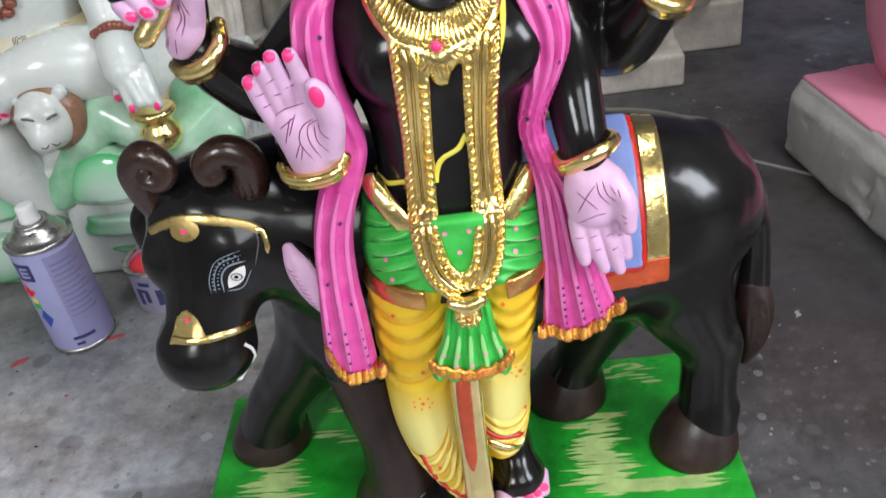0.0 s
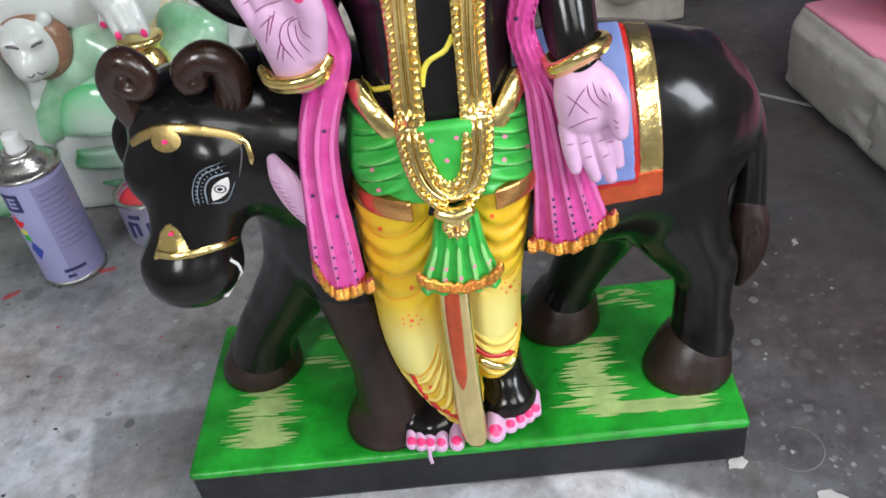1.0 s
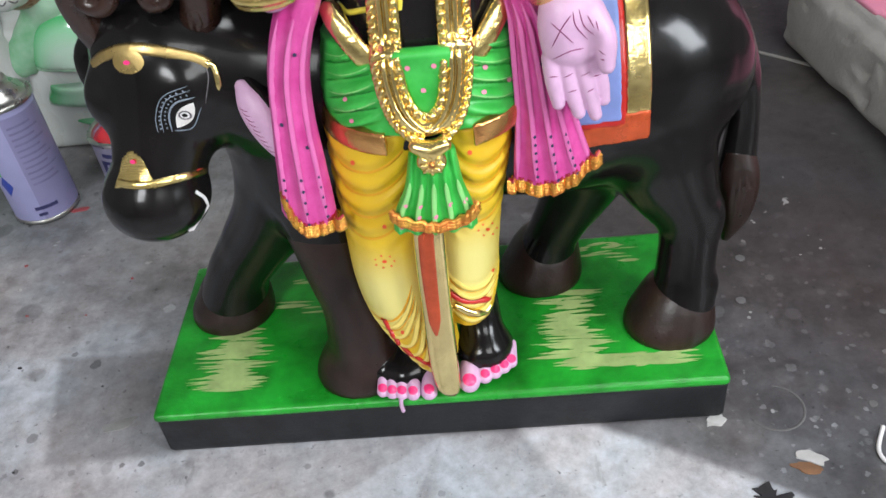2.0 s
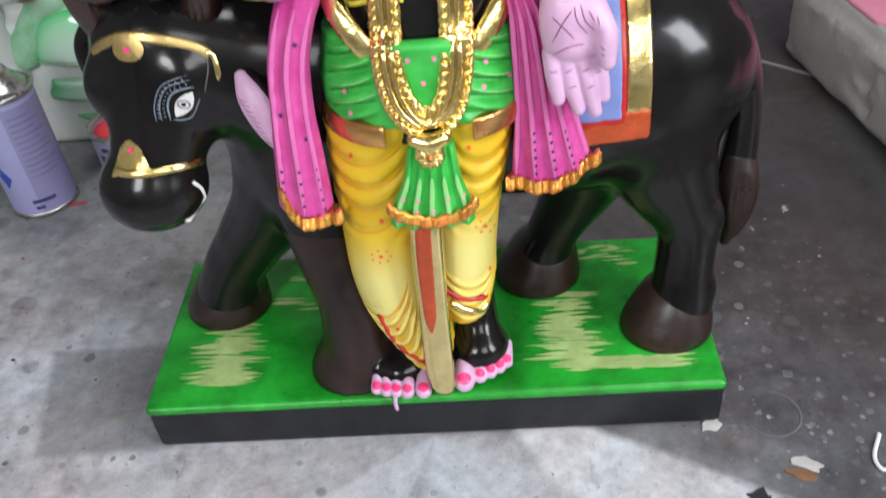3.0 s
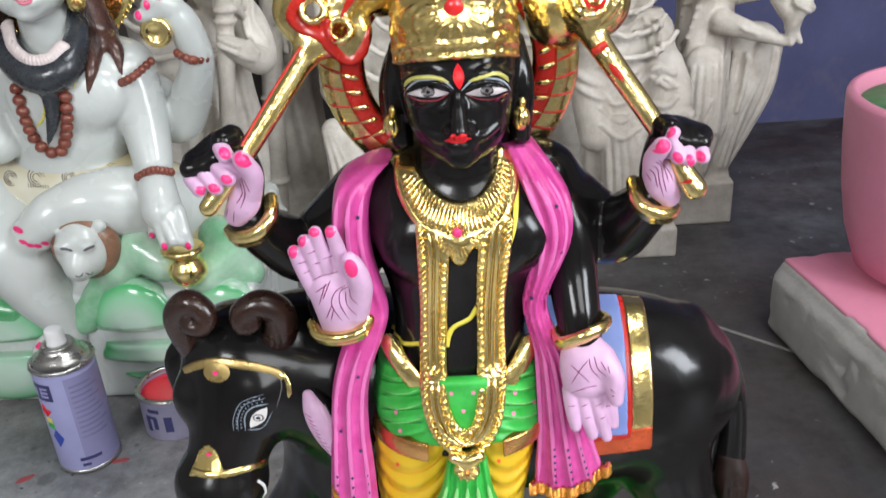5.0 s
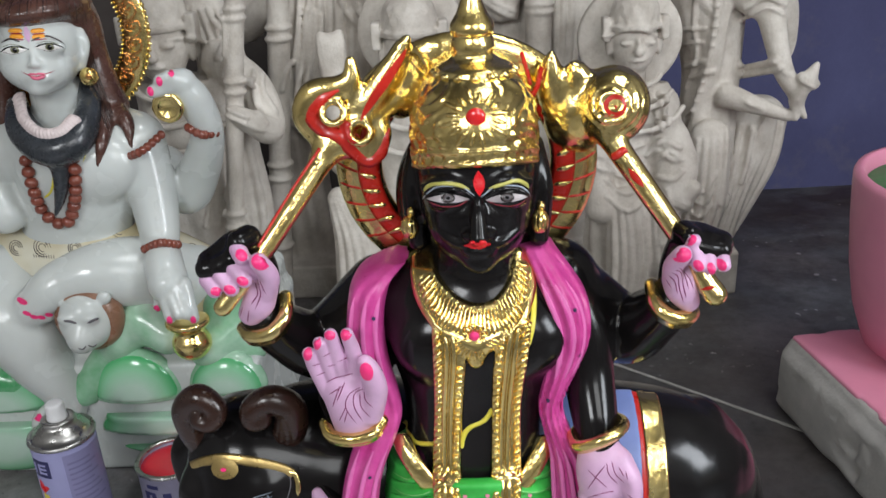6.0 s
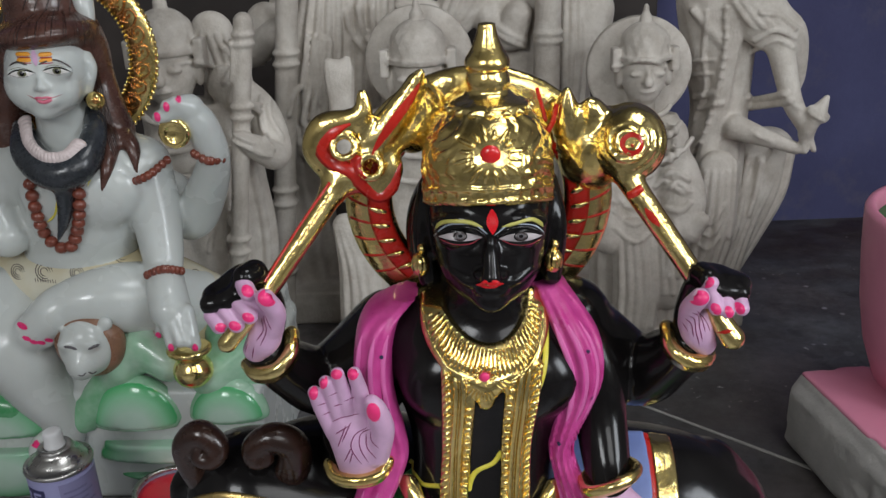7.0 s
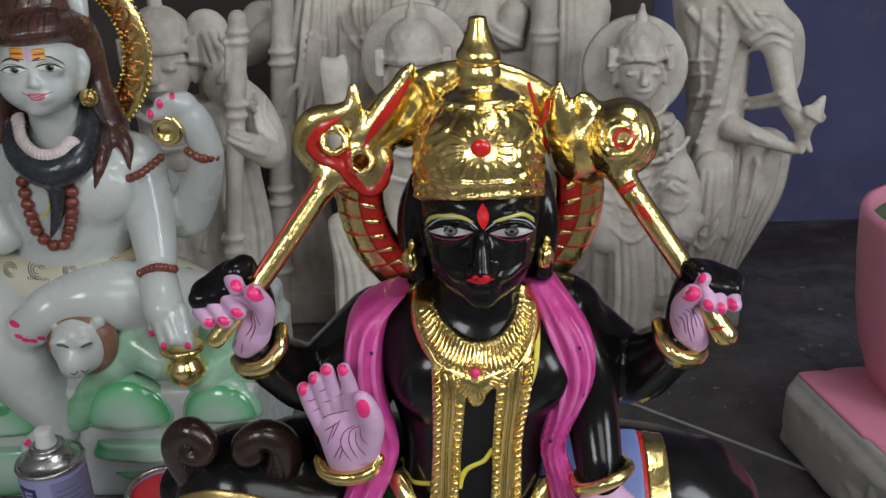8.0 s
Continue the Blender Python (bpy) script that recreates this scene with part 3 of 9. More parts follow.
        size = n.new("ShaderNodeMapRange")
        size.inputs["From Min"].default_value, size.inputs["From Max"].default_value = 1 - share, 1.0
        size.inputs["To Min"].default_value, size.inputs["To Max"].default_value = 0.0, 0.42
        l.new(rgb.outputs[0], size.inputs["Value"])
        gap = n.new("ShaderNodeMath")
        gap.operation = "SUBTRACT"
        l.new(size.outputs[0], gap.inputs[0])
        l.new(cell.outputs["Distance"], gap.inputs[1])
        edge = n.new("ShaderNodeMapRange")
        edge.inputs["From Min"].default_value, edge.inputs["From Max"].default_value = -0.01, 0.05
        edge.inputs["To Max"].default_value = strength
        l.new(gap.outputs[0], edge.inputs["Value"])
        tone = n.new("ShaderNodeMath")
        tone.operation = "MULTIPLY"
        l.new(edge.outputs[0], tone.inputs[0])
        l.new(rgb.outputs[1], tone.inputs[1])
        return tone.outputs[0]
    zone = block([(0.2, 0.3), (0.18, -0.2), (0.5, -0.2), (0.5, 0.12), (0.4, 0.25)], 0.05)
    blotch = ramp(n, l, noise_at(n, l, 13, 8, 0.68), [(0.36, (0.45, 0.43, 0.42)), (0.6, (1.15, 1.12, 1.1))])
    col = mixed(n, l, mixed(n, l, 1.0, zone, (0.8, 0.8, 0.8), "MULTIPLY"), col, mixed(n, l, 1.0, col, blotch, "MULTIPLY"))
    for scale, share, strength in ((62, 0.42, 0.34), (150, 0.4, 0.4), (34, 0.35, 0.3), (95, 0.35, 0.36)):
        col = mixed(n, l, mixed(n, l, 1.0, zone, drops(scale, share, strength), "MULTIPLY"), col, (0.46, 0.455, 0.45))
    for scale, share, strength in ((26, 0.16, 0.75), (70, 0.1, 0.8), (130, 0.07, 0.85)):
        col = mixed(n, l, drops(scale, share, strength), col, (0.085, 0.083, 0.084))
    col = mixed(n, l, drops(48, 0.1, 0.6), col, (0.55, 0.55, 0.56))
    # darker brown patch behind the buffalo, uneven in strength
    patch_mottle = ramp(n, l, noise_at(n, l, 6, 6, 0.6), [(0.3, (0.5, 0.5, 0.5)), (0.65, (1, 1, 1))])
    col = mixed(n, l, mixed(n, l, 1.0, block([(0.02, 0.68), (0.14, 0.14), (0.34, 0.06), (0.62, 0.12), (0.62, 0.6)], 0.08), patch_mottle, "MULTIPLY"), col, (0.052, 0.047, 0.045))
    # brown dirt swept against the north wall
    far = n.new("ShaderNodeMapRange")
    far.inputs["From Min"].default_value, far.inputs["From Max"].default_value = 0.9, 1.25
    l.new(cut.outputs["Y"], far.inputs["Value"])
    swept = ramp(n, l, noise_at(n, l, 6, 7, 0.65, (0.6, 1.6, 1)), [(0.38, (0, 0, 0)), (0.56, (1, 1, 1))])
    col = mixed(n, l, mixed(n, l, 1.0, far.outputs[0], swept, "MULTIPLY"), col, (0.035, 0.024, 0.02))
    speck = ramp(n, l, noise_at(n, l, 75, 2, 0.5), [(0.68, (0, 0, 0)), (0.71, (1, 1, 1))])
    patchy = ramp(n, l, noise_at(n, l, 7, 2, 0.5), [(0.5, (0, 0, 0)), (0.62, (0.7, 0.7, 0.7))])
    col = mixed(n, l, mixed(n, l, 1.0, speck, patchy, "MULTIPLY"), col, (0.48, 0.47, 0.45))
    dark = ramp(n, l, noise_at(n, l, 28, 3, 0.5), [(0.3, (0.35, 0.33, 0.32)), (0.42, (1, 1, 1))])
    col = mixed(n, l, 0.4, col, dark, "MULTIPLY")
    grain = ramp(n, l, noise_at(n, l, 48, 10, 0.74), [(0.32, (0.64, 0.63, 0.63)), (0.64, (1.13, 1.13, 1.14))])
    col = mixed(n, l, 1.0, col, grain, "MULTIPLY")
    tint = ramp(n, l, noise_at(n, l, 5.5, 5, 0.6), [(0.36, (1.07, 0.98, 0.96)), (0.64, (0.95, 1.0, 1.06))])
    col = mixed(n, l, 1.0, col, tint, "MULTIPLY")
    stain = ramp(n, l, noise_at(n, l, 11, 12, 0.78), [(0.36, (0.6, 0.58, 0.57)), (0.5, (1, 1, 1)), (0.68, (1.16, 1.16, 1.17))])
    col = mixed(n, l, 0.5, col, stain, "MULTIPLY")
    pit = ramp(n, l, noise_at(n, l, 160, 3, 0.6), [(0.28, (0.3, 0.29, 0.29)), (0.36, (1, 1, 1))])
    col = mixed(n, l, 0.7, col, pit, "MULTIPLY")
    scuff = ramp(n, l, noise_at(n, l, 26, 9, 0.72, (1.6, 0.5, 1)), [(0.3, (0.55, 0.54, 0.53)), (0.4, (1, 1, 1))])
    col = mixed(n, l, 0.8, col, scuff, "MULTIPLY")
    l.new(col, b.inputs["Base Color"])
    gloss = ramp(n, l, noise_at(n, l, 9, 5), [(0.3, (0.3, 0.3, 0.3)), (0.7, (0.62, 0.62, 0.62))])
    l.new(gloss, b.inputs["Roughness"])
    bumped(n, l, b, noise_at(n, l, 70, 8, 0.7), 0.35, 0.002)
    return mat


def limewash():
    """Blue violet limewash, rubbed grey near the floor, with hair cracks."""
    mat, n, l, b = shader("blue_violet_limewash")
    col = ramp(n, l, noise_at(n, l, 2.4, 7, 0.6), [(0.3, (0.045, 0.045, 0.115)), (0.7, (0.092, 0.097, 0.215))])
    worn = ramp(n, l, noise_at(n, l, 9, 8, 0.7), [(0.52, (0, 0, 0)), (0.75, (0.7, 0.7, 0.7))])
    col = mixed(n, l, worn, col, (0.14, 0.13, 0.17))
    l.new(col, b.inputs["Base Color"])
    b.inputs["Roughness"].default_value = 0.85
    bumped(n, l, b, noise_at(n, l, 45, 8, 0.7), 0.4, 0.003)
    return mat


CONCRETE = concrete()
WALL = limewash()
PLASTER = paint("grey_plaster", (0.25, 0.24, 0.23), 0.8, 0.1, 3, 0.3, fine=60)
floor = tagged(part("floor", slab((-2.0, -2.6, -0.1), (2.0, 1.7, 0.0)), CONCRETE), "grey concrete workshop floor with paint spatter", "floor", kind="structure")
wall_north = tagged(part("wall_north", slab((-2.0, 1.33, 0.0), (2.0, 1.5, 2.6)), WALL), "blue violet limewashed plaster wall", "wall", kind="structure")
wall_north.matrix_world = pose(0, 0, 0, 0, 0, 2.0)
# unseen east wall, kept paler so the gold has something bright to reflect
BOUNCE_PLASTER = paint("pale_bounce_plaster", (0.3, 0.29, 0.28), 0.8, 0.1, 3, 0.3, fine=60)
for lo, hi, label in (((-2.4, 0.0), (-1.6, 2.6), "unseen plastered wall beside the doorway, paled for bounce light"), ((-0.65, 0.0), (1.5, 2.6), "unseen plastered side wall past the doorway, paled for bounce light"), ((-1.6, 2.0), (-0.65, 2.6), "unseen plastered lintel over the doorway, paled for bounce light")):
    tagged(part("wall_east", slab((1.8, lo[0], lo[1]), (1.95, hi[0], hi[1])), BOUNCE_PLASTER), label, "wall", kind="structure")
wall_west = tagged(part("wall_west", slab((-1.95, -2.4, 0.0), (-1.8, 1.5, 2.6)), PLASTER), "grey plastered side wall of the workshop", "wall", kind="structure")
# unseen ceiling, its grey set by what the black paint reflects
CEILING_GREY = paint("dark_grey_ceiling_plaster", (0.15, 0.145, 0.14), 0.8, 0.15, 3, 0.3, fine=60)
for lo, hi in (((-1.95, -2.4), (0.35, 1.6)), ((1.25, -2.4), (1.95, 1.6)), ((0.35, -2.4), (1.25, -0.6)), ((0.35, 0.1), (1.25, 1.6))):
    tagged(part("ceiling", slab((lo[0], lo[1], 2.6), (hi[0], hi[1], 2.7)), CEILING_GREY), "unseen dark grey plastered ceiling of the workshop, toned for reflections", "ceiling", kind="structure")
# unseen south wall, cut open where the window lamps hang
for lo, hi, label in (((-1.8, 0.0), (-1.3, 2.6), "plastered wall beside the small window"), ((-1.3, 0.0), (-0.6, 1.35), "plastered wall under the small window"), ((-1.3, 2.05), (-0.6, 2.6), "plastered wall over the small window"),
                      ((-0.6, 0.0), (0.5, 2.6), "plastered pier between the two windows"), ((0.5, 0.0), (1.5, 1.25), "plastered wall under the large window"), ((0.5, 2.25), (1.5, 2.6), "plastered lintel over the large window"), ((1.5, 0.0), (1.8, 2.6), "plastered wall beside the large window")):
    tagged(part("wall_south", slab((lo[0], -2.4, lo[1]), (hi[0], -2.25, hi[1])), PLASTER), label, "wall", kind="structure")
# dark sheet added where the wall behind the statues lies in shade
board = tagged(part("backdrop", slab((-1.3, 1.24, 0.0), (0.36, 1.27, 1.4), 0.003), paint("dark_brown_gap_shade", (0.035, 0.027, 0.024), 0.6, 0.3, 8, 0.3)), "dark brown sheet for the shade behind the statues", "board", kind="structure")
band = tagged(part("trim", slab((0.36, 1.323, 0.485), (1.8, 1.3335, 0.62)), paint("maroon_dado_paint", (0.16, 0.02, 0.02), 0.6, 0.15, 6, 0.2)), "maroon painted band along the blue wall", "trim", kind="structure")
band.matrix_world = pose(0, 0, 0, 0, 0, 2.0)
joint = tagged(part("trim", slab((-0.26, -0.0025, -0.002), (0.26, 0.0025, 0.0012)), paint("pale_joint_mortar", (0.3, 0.29, 0.27), 0.8, 0.2, 40, 0.3)), "pale mortar joint across the concrete floor", "joint", kind="structure")
joint.matrix_world = pose(0.31, 0.585, 0, 0, 0, -40)

# ---- the painted statue beside its buffalo, one carved piece ----
AHEAD = (-0.04, 0.93, -0.37)
BELOW = (-0.05, 0.87, -0.49)
STEEP = (-0.06, 0.8, -0.6)


def pleats(count, depth):
    return lambda x, y, z, u, v: depth * np.cos(u * math.pi * count)


def arms_and_trunk(body, cx):
    body.loft([(0.255, 0.018, 0.045, 0.058, 0.04), (0.29, 0.019, 0.045, 0.054, 0.038), (0.33, 0.022, 0.045, 0.046, 0.033), (0.365, 0.024, 0.047, 0.048, 0.034),
               (0.4, 0.025, 0.048, 0.058, 0.037), (0.43, 0.026, 0.05, 0.066, 0.034), (0.45, 0.027, 0.054, 0.05, 0.024)], 0.008)
    for side in (-1, 1):
        body.ball((cx + side * 0.026, 0.024, 0.408), (0.026, 0.016, 0.022), k=0.012)
    body.tube([(cx, 0.052, 0.43, 0.027), (cx + 0.001, 0.046, 0.48, 0.024)], 0.008)


def painted_statue():
    s = Sculpture()
    CX = 0.027
    # plinth: black sides under a green top
    c = Clay((-0.22, -0.01, -0.005), (0.22, 0.175, 0.05), 0.0025)
    c.box((0, 0.082, 0.0195), (0.21, 0.082, 0.0195), soft=0.002)
    s.clay(c, PLINTH)
    top = Clay((-0.22, -0.01, 0.03), (0.22, 0.175, 0.06), 0.0022)
    top.box((0, 0.082, 0.0405), (0.2112, 0.0832, 0.0042), soft=0.0032)
    s.clay(top, TURF)
    rnd = random.Random(4)
    for x0, x1, y0, y1, n, long in ((-0.168, -0.15, 0.018, 0.086, 90, 0.031), (0.094, 0.116, 0.03, 0.1, 84, 0.029), (0.1, 0.18, 0.017, 0.029, 50, 0.03), (-0.12, -0.09, 0.09, 0.15, 10, 0.02), (0.12, 0.16, 0.13, 0.155, 12, 0.02)):
        for i in range(n):
            x, y = rnd.uniform(x0, x1), rnd.uniform(y0, y1)
            half = long * rnd.uniform(0.25, 1.0) * (0.55 + 0.45 * abs(math.sin(40 * y)))
            s.patch(top, (x, y, 0.05), (half, rnd.uniform(-0.0015, 0.0015), 0), (0, rnd.uniform(0.0007, 0.0021), 0), STRAW, (0, 0, -1), 0.0002 + 0.0003 * rnd.random(), True, 1, 12)
    # buffalo, trunk and arms
    body = Clay((-0.22, -0.02, 0.04), (0.262, 0.185, 0.5), 0.0018)
    flank = [(-0.06, 0.098, 0.25, 0.07), (0.03, 0.1, 0.24, 0.077), (0.1, 0.1, 0.24, 0.0815), (0.145, 0.1, 0.242, 0.0735), (0.168, 0.1, 0.241, 0.06)]
    body.tube(flank, 0.01, 9, squash=(1, 0.78, 1))
    body.tube([(-0.05, 0.095, 0.265, 0.062), (-0.09, 0.08, 0.28, 0.052), (-0.125, 0.07, 0.295, 0.042)], 0.02)
    body.tube([(-0.05, 0.11, 0.29, 0.03), (-0.07, 0.1, 0.31, 0.026), (-0.1, 0.085, 0.32, 0.02)], 0.02)
    # face of the buffalo
    body.tube([(-0.14, 0.068, 0.303, 0.0405), (-0.141, 0.052, 0.274, 0.035), (-0.15, 0.037, 0.244, 0.0285), (-0.1568, 0.031, 0.2255, 0.0302)], 0.012, 9)
    body.ball((-0.1568, 0.029, 0.2225), (0.0325, 0.031, 0.0255), k=0.008)
    body.ball((-0.112, 0.062, 0.297), (0.026, 0.024, 0.03), k=0.012)
    body.ball((-0.12, 0.034, 0.29), (0.014, 0.012, 0.018), (0, 20, 0), k=0.01)
    body.ball((-0.172, 0.045, 0.285), (0.012, 0.014, 0.018), k=0.01)
    body.tube([(-0.175, 0.08, 0.31, 0.012), (-0.188, 0.075, 0.295, 0.01), (-0.19, 0.07, 0.27, 0.004)], 0.006, squash=(1, 0.6, 1))
    body.tube([(-0.103, 0.07, 0.3, 0.008), (-0.088, 0.05, 0.275, 0.0125), (-0.08, 0.046, 0.25, 0.011), (-0.0755, 0.044, 0.23, 0.004)], 0.004, squash=(1, 0.6, 1))
    # legs
    body.tube([(-0.07, 0.09, 0.22, 0.045), (-0.06, 0.062, 0.15, 0.029), (-0.051, 0.042, 0.105, 0.0235), (-0.05, 0.036, 0.06, 0.026)], 0.012, 9)
    body.tube([(-0.08, 0.1, 0.21, 0.045), (-0.103, 0.1, 0.158, 0.033), (-0.133, 0.106, 0.115, 0.0265), (-0.152, 0.108, 0.088, 0.0245), (-0.163, 0.109, 0.06, 0.027)], 0.012, 9)
    body.ball((-0.132, 0.098, 0.12), (0.016, 0.012, 0.02), (0, 40, 0), k=0.01)
    body.tube([(0.152, 0.106, 0.235, 0.055), (0.173, 0.094, 0.17, 0.037), (0.19, 0.08, 0.13, 0.023), (0.1895, 0.07, 0.093, 0.0212), (0.187, 0.063, 0.065, 0.0245)], 0.012, 9)
    body.ball((0.203, 0.076, 0.13), (0.011, 0.012, 0.018), (0, 10, 0), k=0.008)
    body.ball((0.2, 0.066, 0.078), (0.012, 0.014, 0.01), k=0.008)
    body.tube([(0.14, 0.12, 0.2, 0.045), (0.12, 0.125, 0.135, 0.028), (0.1, 0.127, 0.09, 0.0205), (0.09, 0.127, 0.06, 0.0245)], 0.012, 9)
    # tail, two thick locks
    body.tube([(0.185, 0.11, 0.282, 0.021), (0.214, 0.112, 0.256, 0.0125), (0.2262, 0.11, 0.225, 0.0112), (0.2295, 0.108, 0.19, 0.011), (0.2278, 0.104, 0.152, 0.0135)], 0.006, 9)
    arms_and_trunk(body, CX)
    body.tube([(0.077, 0.062, 0.432, 0.024), (0.089, 0.05, 0.402, 0.0205), (0.0935, 0.04, 0.376, 0.0165), (0.096, 0.025, 0.353, 0.0145), (0.0972, 0.012, 0.341, 0.0125)], 0.005, 8)
    body.tube([(0.08, 0.07, 0.42, 0.026), (0.118, 0.066, 0.39, 0.023), (0.134, 0.048, 0.408, 0.018), (0.142, 0.034, 0.426, 0.0145)], 0.006)
    body.tube([(-0.035, 0.07, 0.42, 0.026), (-0.075, 0.066, 0.387, 0.023), (-0.095, 0.048, 0.405, 0.018), (-0.104, 0.034, 0.424, 0.0145)], 0.006)
    body.tube([(-0.035, 0.065, 0.41, 0.024), (-0.062, 0.055, 0.358, 0.02), (-0.05, 0.022, 0.362, 0.0155)], 0.006)
    # bare feet
    body.tube([(0.034, 0.05, 0.115, 0.014), (0.036, 0.045, 0.085, 0.0155), (0.038, 0.03, 0.062, 0.016)], 0.006)
    body.ball((0.037, 0.034, 0.06), (0.022, 0.022, 0.014), (-18, 0, 12), k=0.01)
    body.tube([(-0.005, 0.045, 0.085, 0.015), (-0.012, 0.025, 0.06, 0.014), (-0.02, 0.014, 0.056, 0.01)], 0.008)
    body.ball((-0.02, 0.018, 0.056), (0.024, 0.014, 0.012), k=0.008)
    s.clay(body, BLACK)
    # hooves and tail tuft
    c = Clay((-0.22, -0.01, 0.035), (0.262, 0.18, 0.2), 0.002)
    for x, y in ((-0.055, 0.034), (-0.167, 0.108), (0.178, 0.059), (0.086, 0.125)):
        c.loft([(0.043, x, y, 0.0332, 0.0305), (0.048, x, y, 0.0342, 0.0312), (0.055, x + 0.001, y + 0.001, 0.033, 0.03), (0.063, x + 0.003, y + 0.003, 0.0302, 0.0282), (0.072, x + 0.005, y + 0.005, 0.0268, 0.0254), (0.081, x + 0.007, y + 0.007, 0.0215, 0.0205), (0.086, x + 0.008, y + 0.008, 0.014, 0.013)], 0.006)
        c.tube([(x - 0.001, y - 0.034, 0.042, 0.0016), (x, y - 0.03, 0.06, 0.0014), (x + 0.002, y - 0.024, 0.074, 0.0006)], 0.003, cut=True)
    c.tube([(-0.0625, 0.066, 0.16, 0.0308), (-0.056, 0.052, 0.128, 0.0268), (-0.051, 0.042, 0.105, 0.0243), (-0.05, 0.037, 0.066, 0.0266)], 0.004, 6)
    c.tube([(0.228, 0.104, 0.165, 0.0115), (0.2295, 0.1, 0.143, 0.0148), (0.229, 0.098, 0.118, 0.012), (0.2245, 0.096, 0.094, 0.004)], 0.004, 9)
    for i in range(5):
        c.tube([(0.217 + 0.005 * i, 0.0885, 0.158, 0.0012), (0.219 + 0.005 * i, 0.0855, 0.135, 0.0016), (0.22 + 0.003 * i, 0.086, 0.1, 0.0014)], 0.001, cut=True)
    s.clay(c, HOOF)
    # horns, curled like a ram's
    c = Clay((-0.2, 0.01, 0.3), (-0.075, 0.085, 0.39), 0.0013)
    c.tube([(-0.165, 0.056, 0.314, 0.0098), (-0.1695, 0.05, 0.335, 0.0094), (-0.1688, 0.046, 0.352, 0.0094), (-0.158, 0.043, 0.3625, 0.009), (-0.1478, 0.041, 0.354, 0.0079), (-0.152, 0.039, 0.3455, 0.0067), (-0.1605, 0.038, 0.348, 0.005), (-0.159, 0.037, 0.3545, 0.003)], 0.0006, 8)
    c.tube([(-0.1125, 0.056, 0.313, 0.0118), (-0.102, 0.05, 0.333, 0.0114), (-0.1005, 0.046, 0.35, 0.0107), (-0.111, 0.043, 0.3588, 0.0097), (-0.1228, 0.041, 0.3535, 0.0086), (-0.1235, 0.039, 0.3452, 0.0067), (-0.116, 0.038, 0.346, 0.0048), (-0.116, 0.037, 0.352, 0.003)], 0.0006, 8)
    for px, side in ((-0.1665, 1), (-0.1075, -1)):
        for k in range(3):
            c.tube([(px - side * 0.004 * (k - 1), 0.043, 0.318, 0.0007), (px - side * 0.004 * (k - 1) - side * 0.002, 0.038, 0.335, 0.0009), (px - side * 0.003 * (k - 1) - side * 0.001, 0.035, 0.35, 0.0005)], 0.002, cut=True)
    s.clay(c, BROWN)
    # markings on the buffalo's face
    gold_band = [(-0.1701, 0.0200, 0.3210), (-0.1576, 0.0200, 0.3262), (-0.1431, 0.0200, 0.3286), (-0.1266, 0.0200, 0.3258), (-0.1076, 0.0200, 0.3193), (-0.1, 0.0200, 0.3140)]
    s.stroke(body, gold_band, 0.0034, GOLD_DULL, BELOW, 0.16, False)
    s.stroke(body, [(-0.1030, 0.0200, 0.3165), (-0.0985, 0.0200, 0.3136), (-0.0972, 0.0200, 0.3050), (-0.0978, 0.0200, 0.2976)], 0.0022, GOLD, BELOW, 0.5)
    s.patch(body, (-0.1438, 0.0200, 0.3205), (0.0095, 0, 0), (0, -0.003, 0.0095), GOLD_DULL, BELOW, 0.0009)
    s.patch(body, (-0.1445, 0.0200, 0.3200), (0.0021, 0, 0), (0, -0.0007, 0.002), HOT, BELOW, 0.0014, rings=2, seg=10)
    s.stroke(body, [(-0.1680, 0.0000, 0.2530), (-0.1580, 0.0000, 0.2510), (-0.1450, -0.0000, 0.2510), (-0.1320, 0.0000, 0.2530), (-0.1190, 0.0000, 0.2560)], 0.0031, GOLD, BELOW, 0.4, False)
    for k in range(13):
        q = k / 12
        z = 0.2515 + 0.0215 * q
        inset = 0.003 * max(0, q - 0.8) / 0.2
        s.stroke(body, [(-0.1705 + 0.0095 * q + inset, 0, z - 0.001), (-0.1585 + 0.003 * q, 0, z), (-0.1455 - 0.0045 * q - inset, 0, z)], 0.0013, GOLD, BELOW, 0.4, False)
    s.patch(body, (-0.1550, 0.0000, 0.2670), (0.0018, 0, 0), (0, -0.0007, 0.0018), HOT, BELOW, 0.0014, rings=2, seg=10)
    s.patch(body, (-0.1220, 0.0100, 0.2500), (0.0016, 0, 0), (0, -0.0007, 0.0016), RED, BELOW, 0.0016, rings=2, seg=10)
    s.stroke(body, [(-0.1270, 0.0100, 0.2360), (-0.1240, 0.0100, 0.2290), (-0.1260, 0.0100, 0.2170), (-0.1320, 0.0100, 0.2100), (-0.1370, 0.0100, 0.2080)], 0.0013, WHITE, BELOW, 0.8, False)
    s.bead(body.drop([(-0.1360, 0.0100, 0.2080)], BELOW)[0], (0.0022, 0.0015, 0.0015), WHITE)
    eye = np.array((-0.1188, 0.0150, 0.2862))
    s.patch(body, eye, (0.0066, 0.0, 0.0078), (-0.0034, 0, 0.0026), SCLERA, BELOW, 0.0006, True)
    for r, mat, lift in ((0.0037, GREY, 0.001), (0.0026, WHITE, 0.0013), (0.0016, BLACK, 0.0016)):
        s.patch(body, eye, (r, 0, 0), (0, -0.3 * r, r), mat, BELOW, lift, rings=2, seg=14)
    lids = []
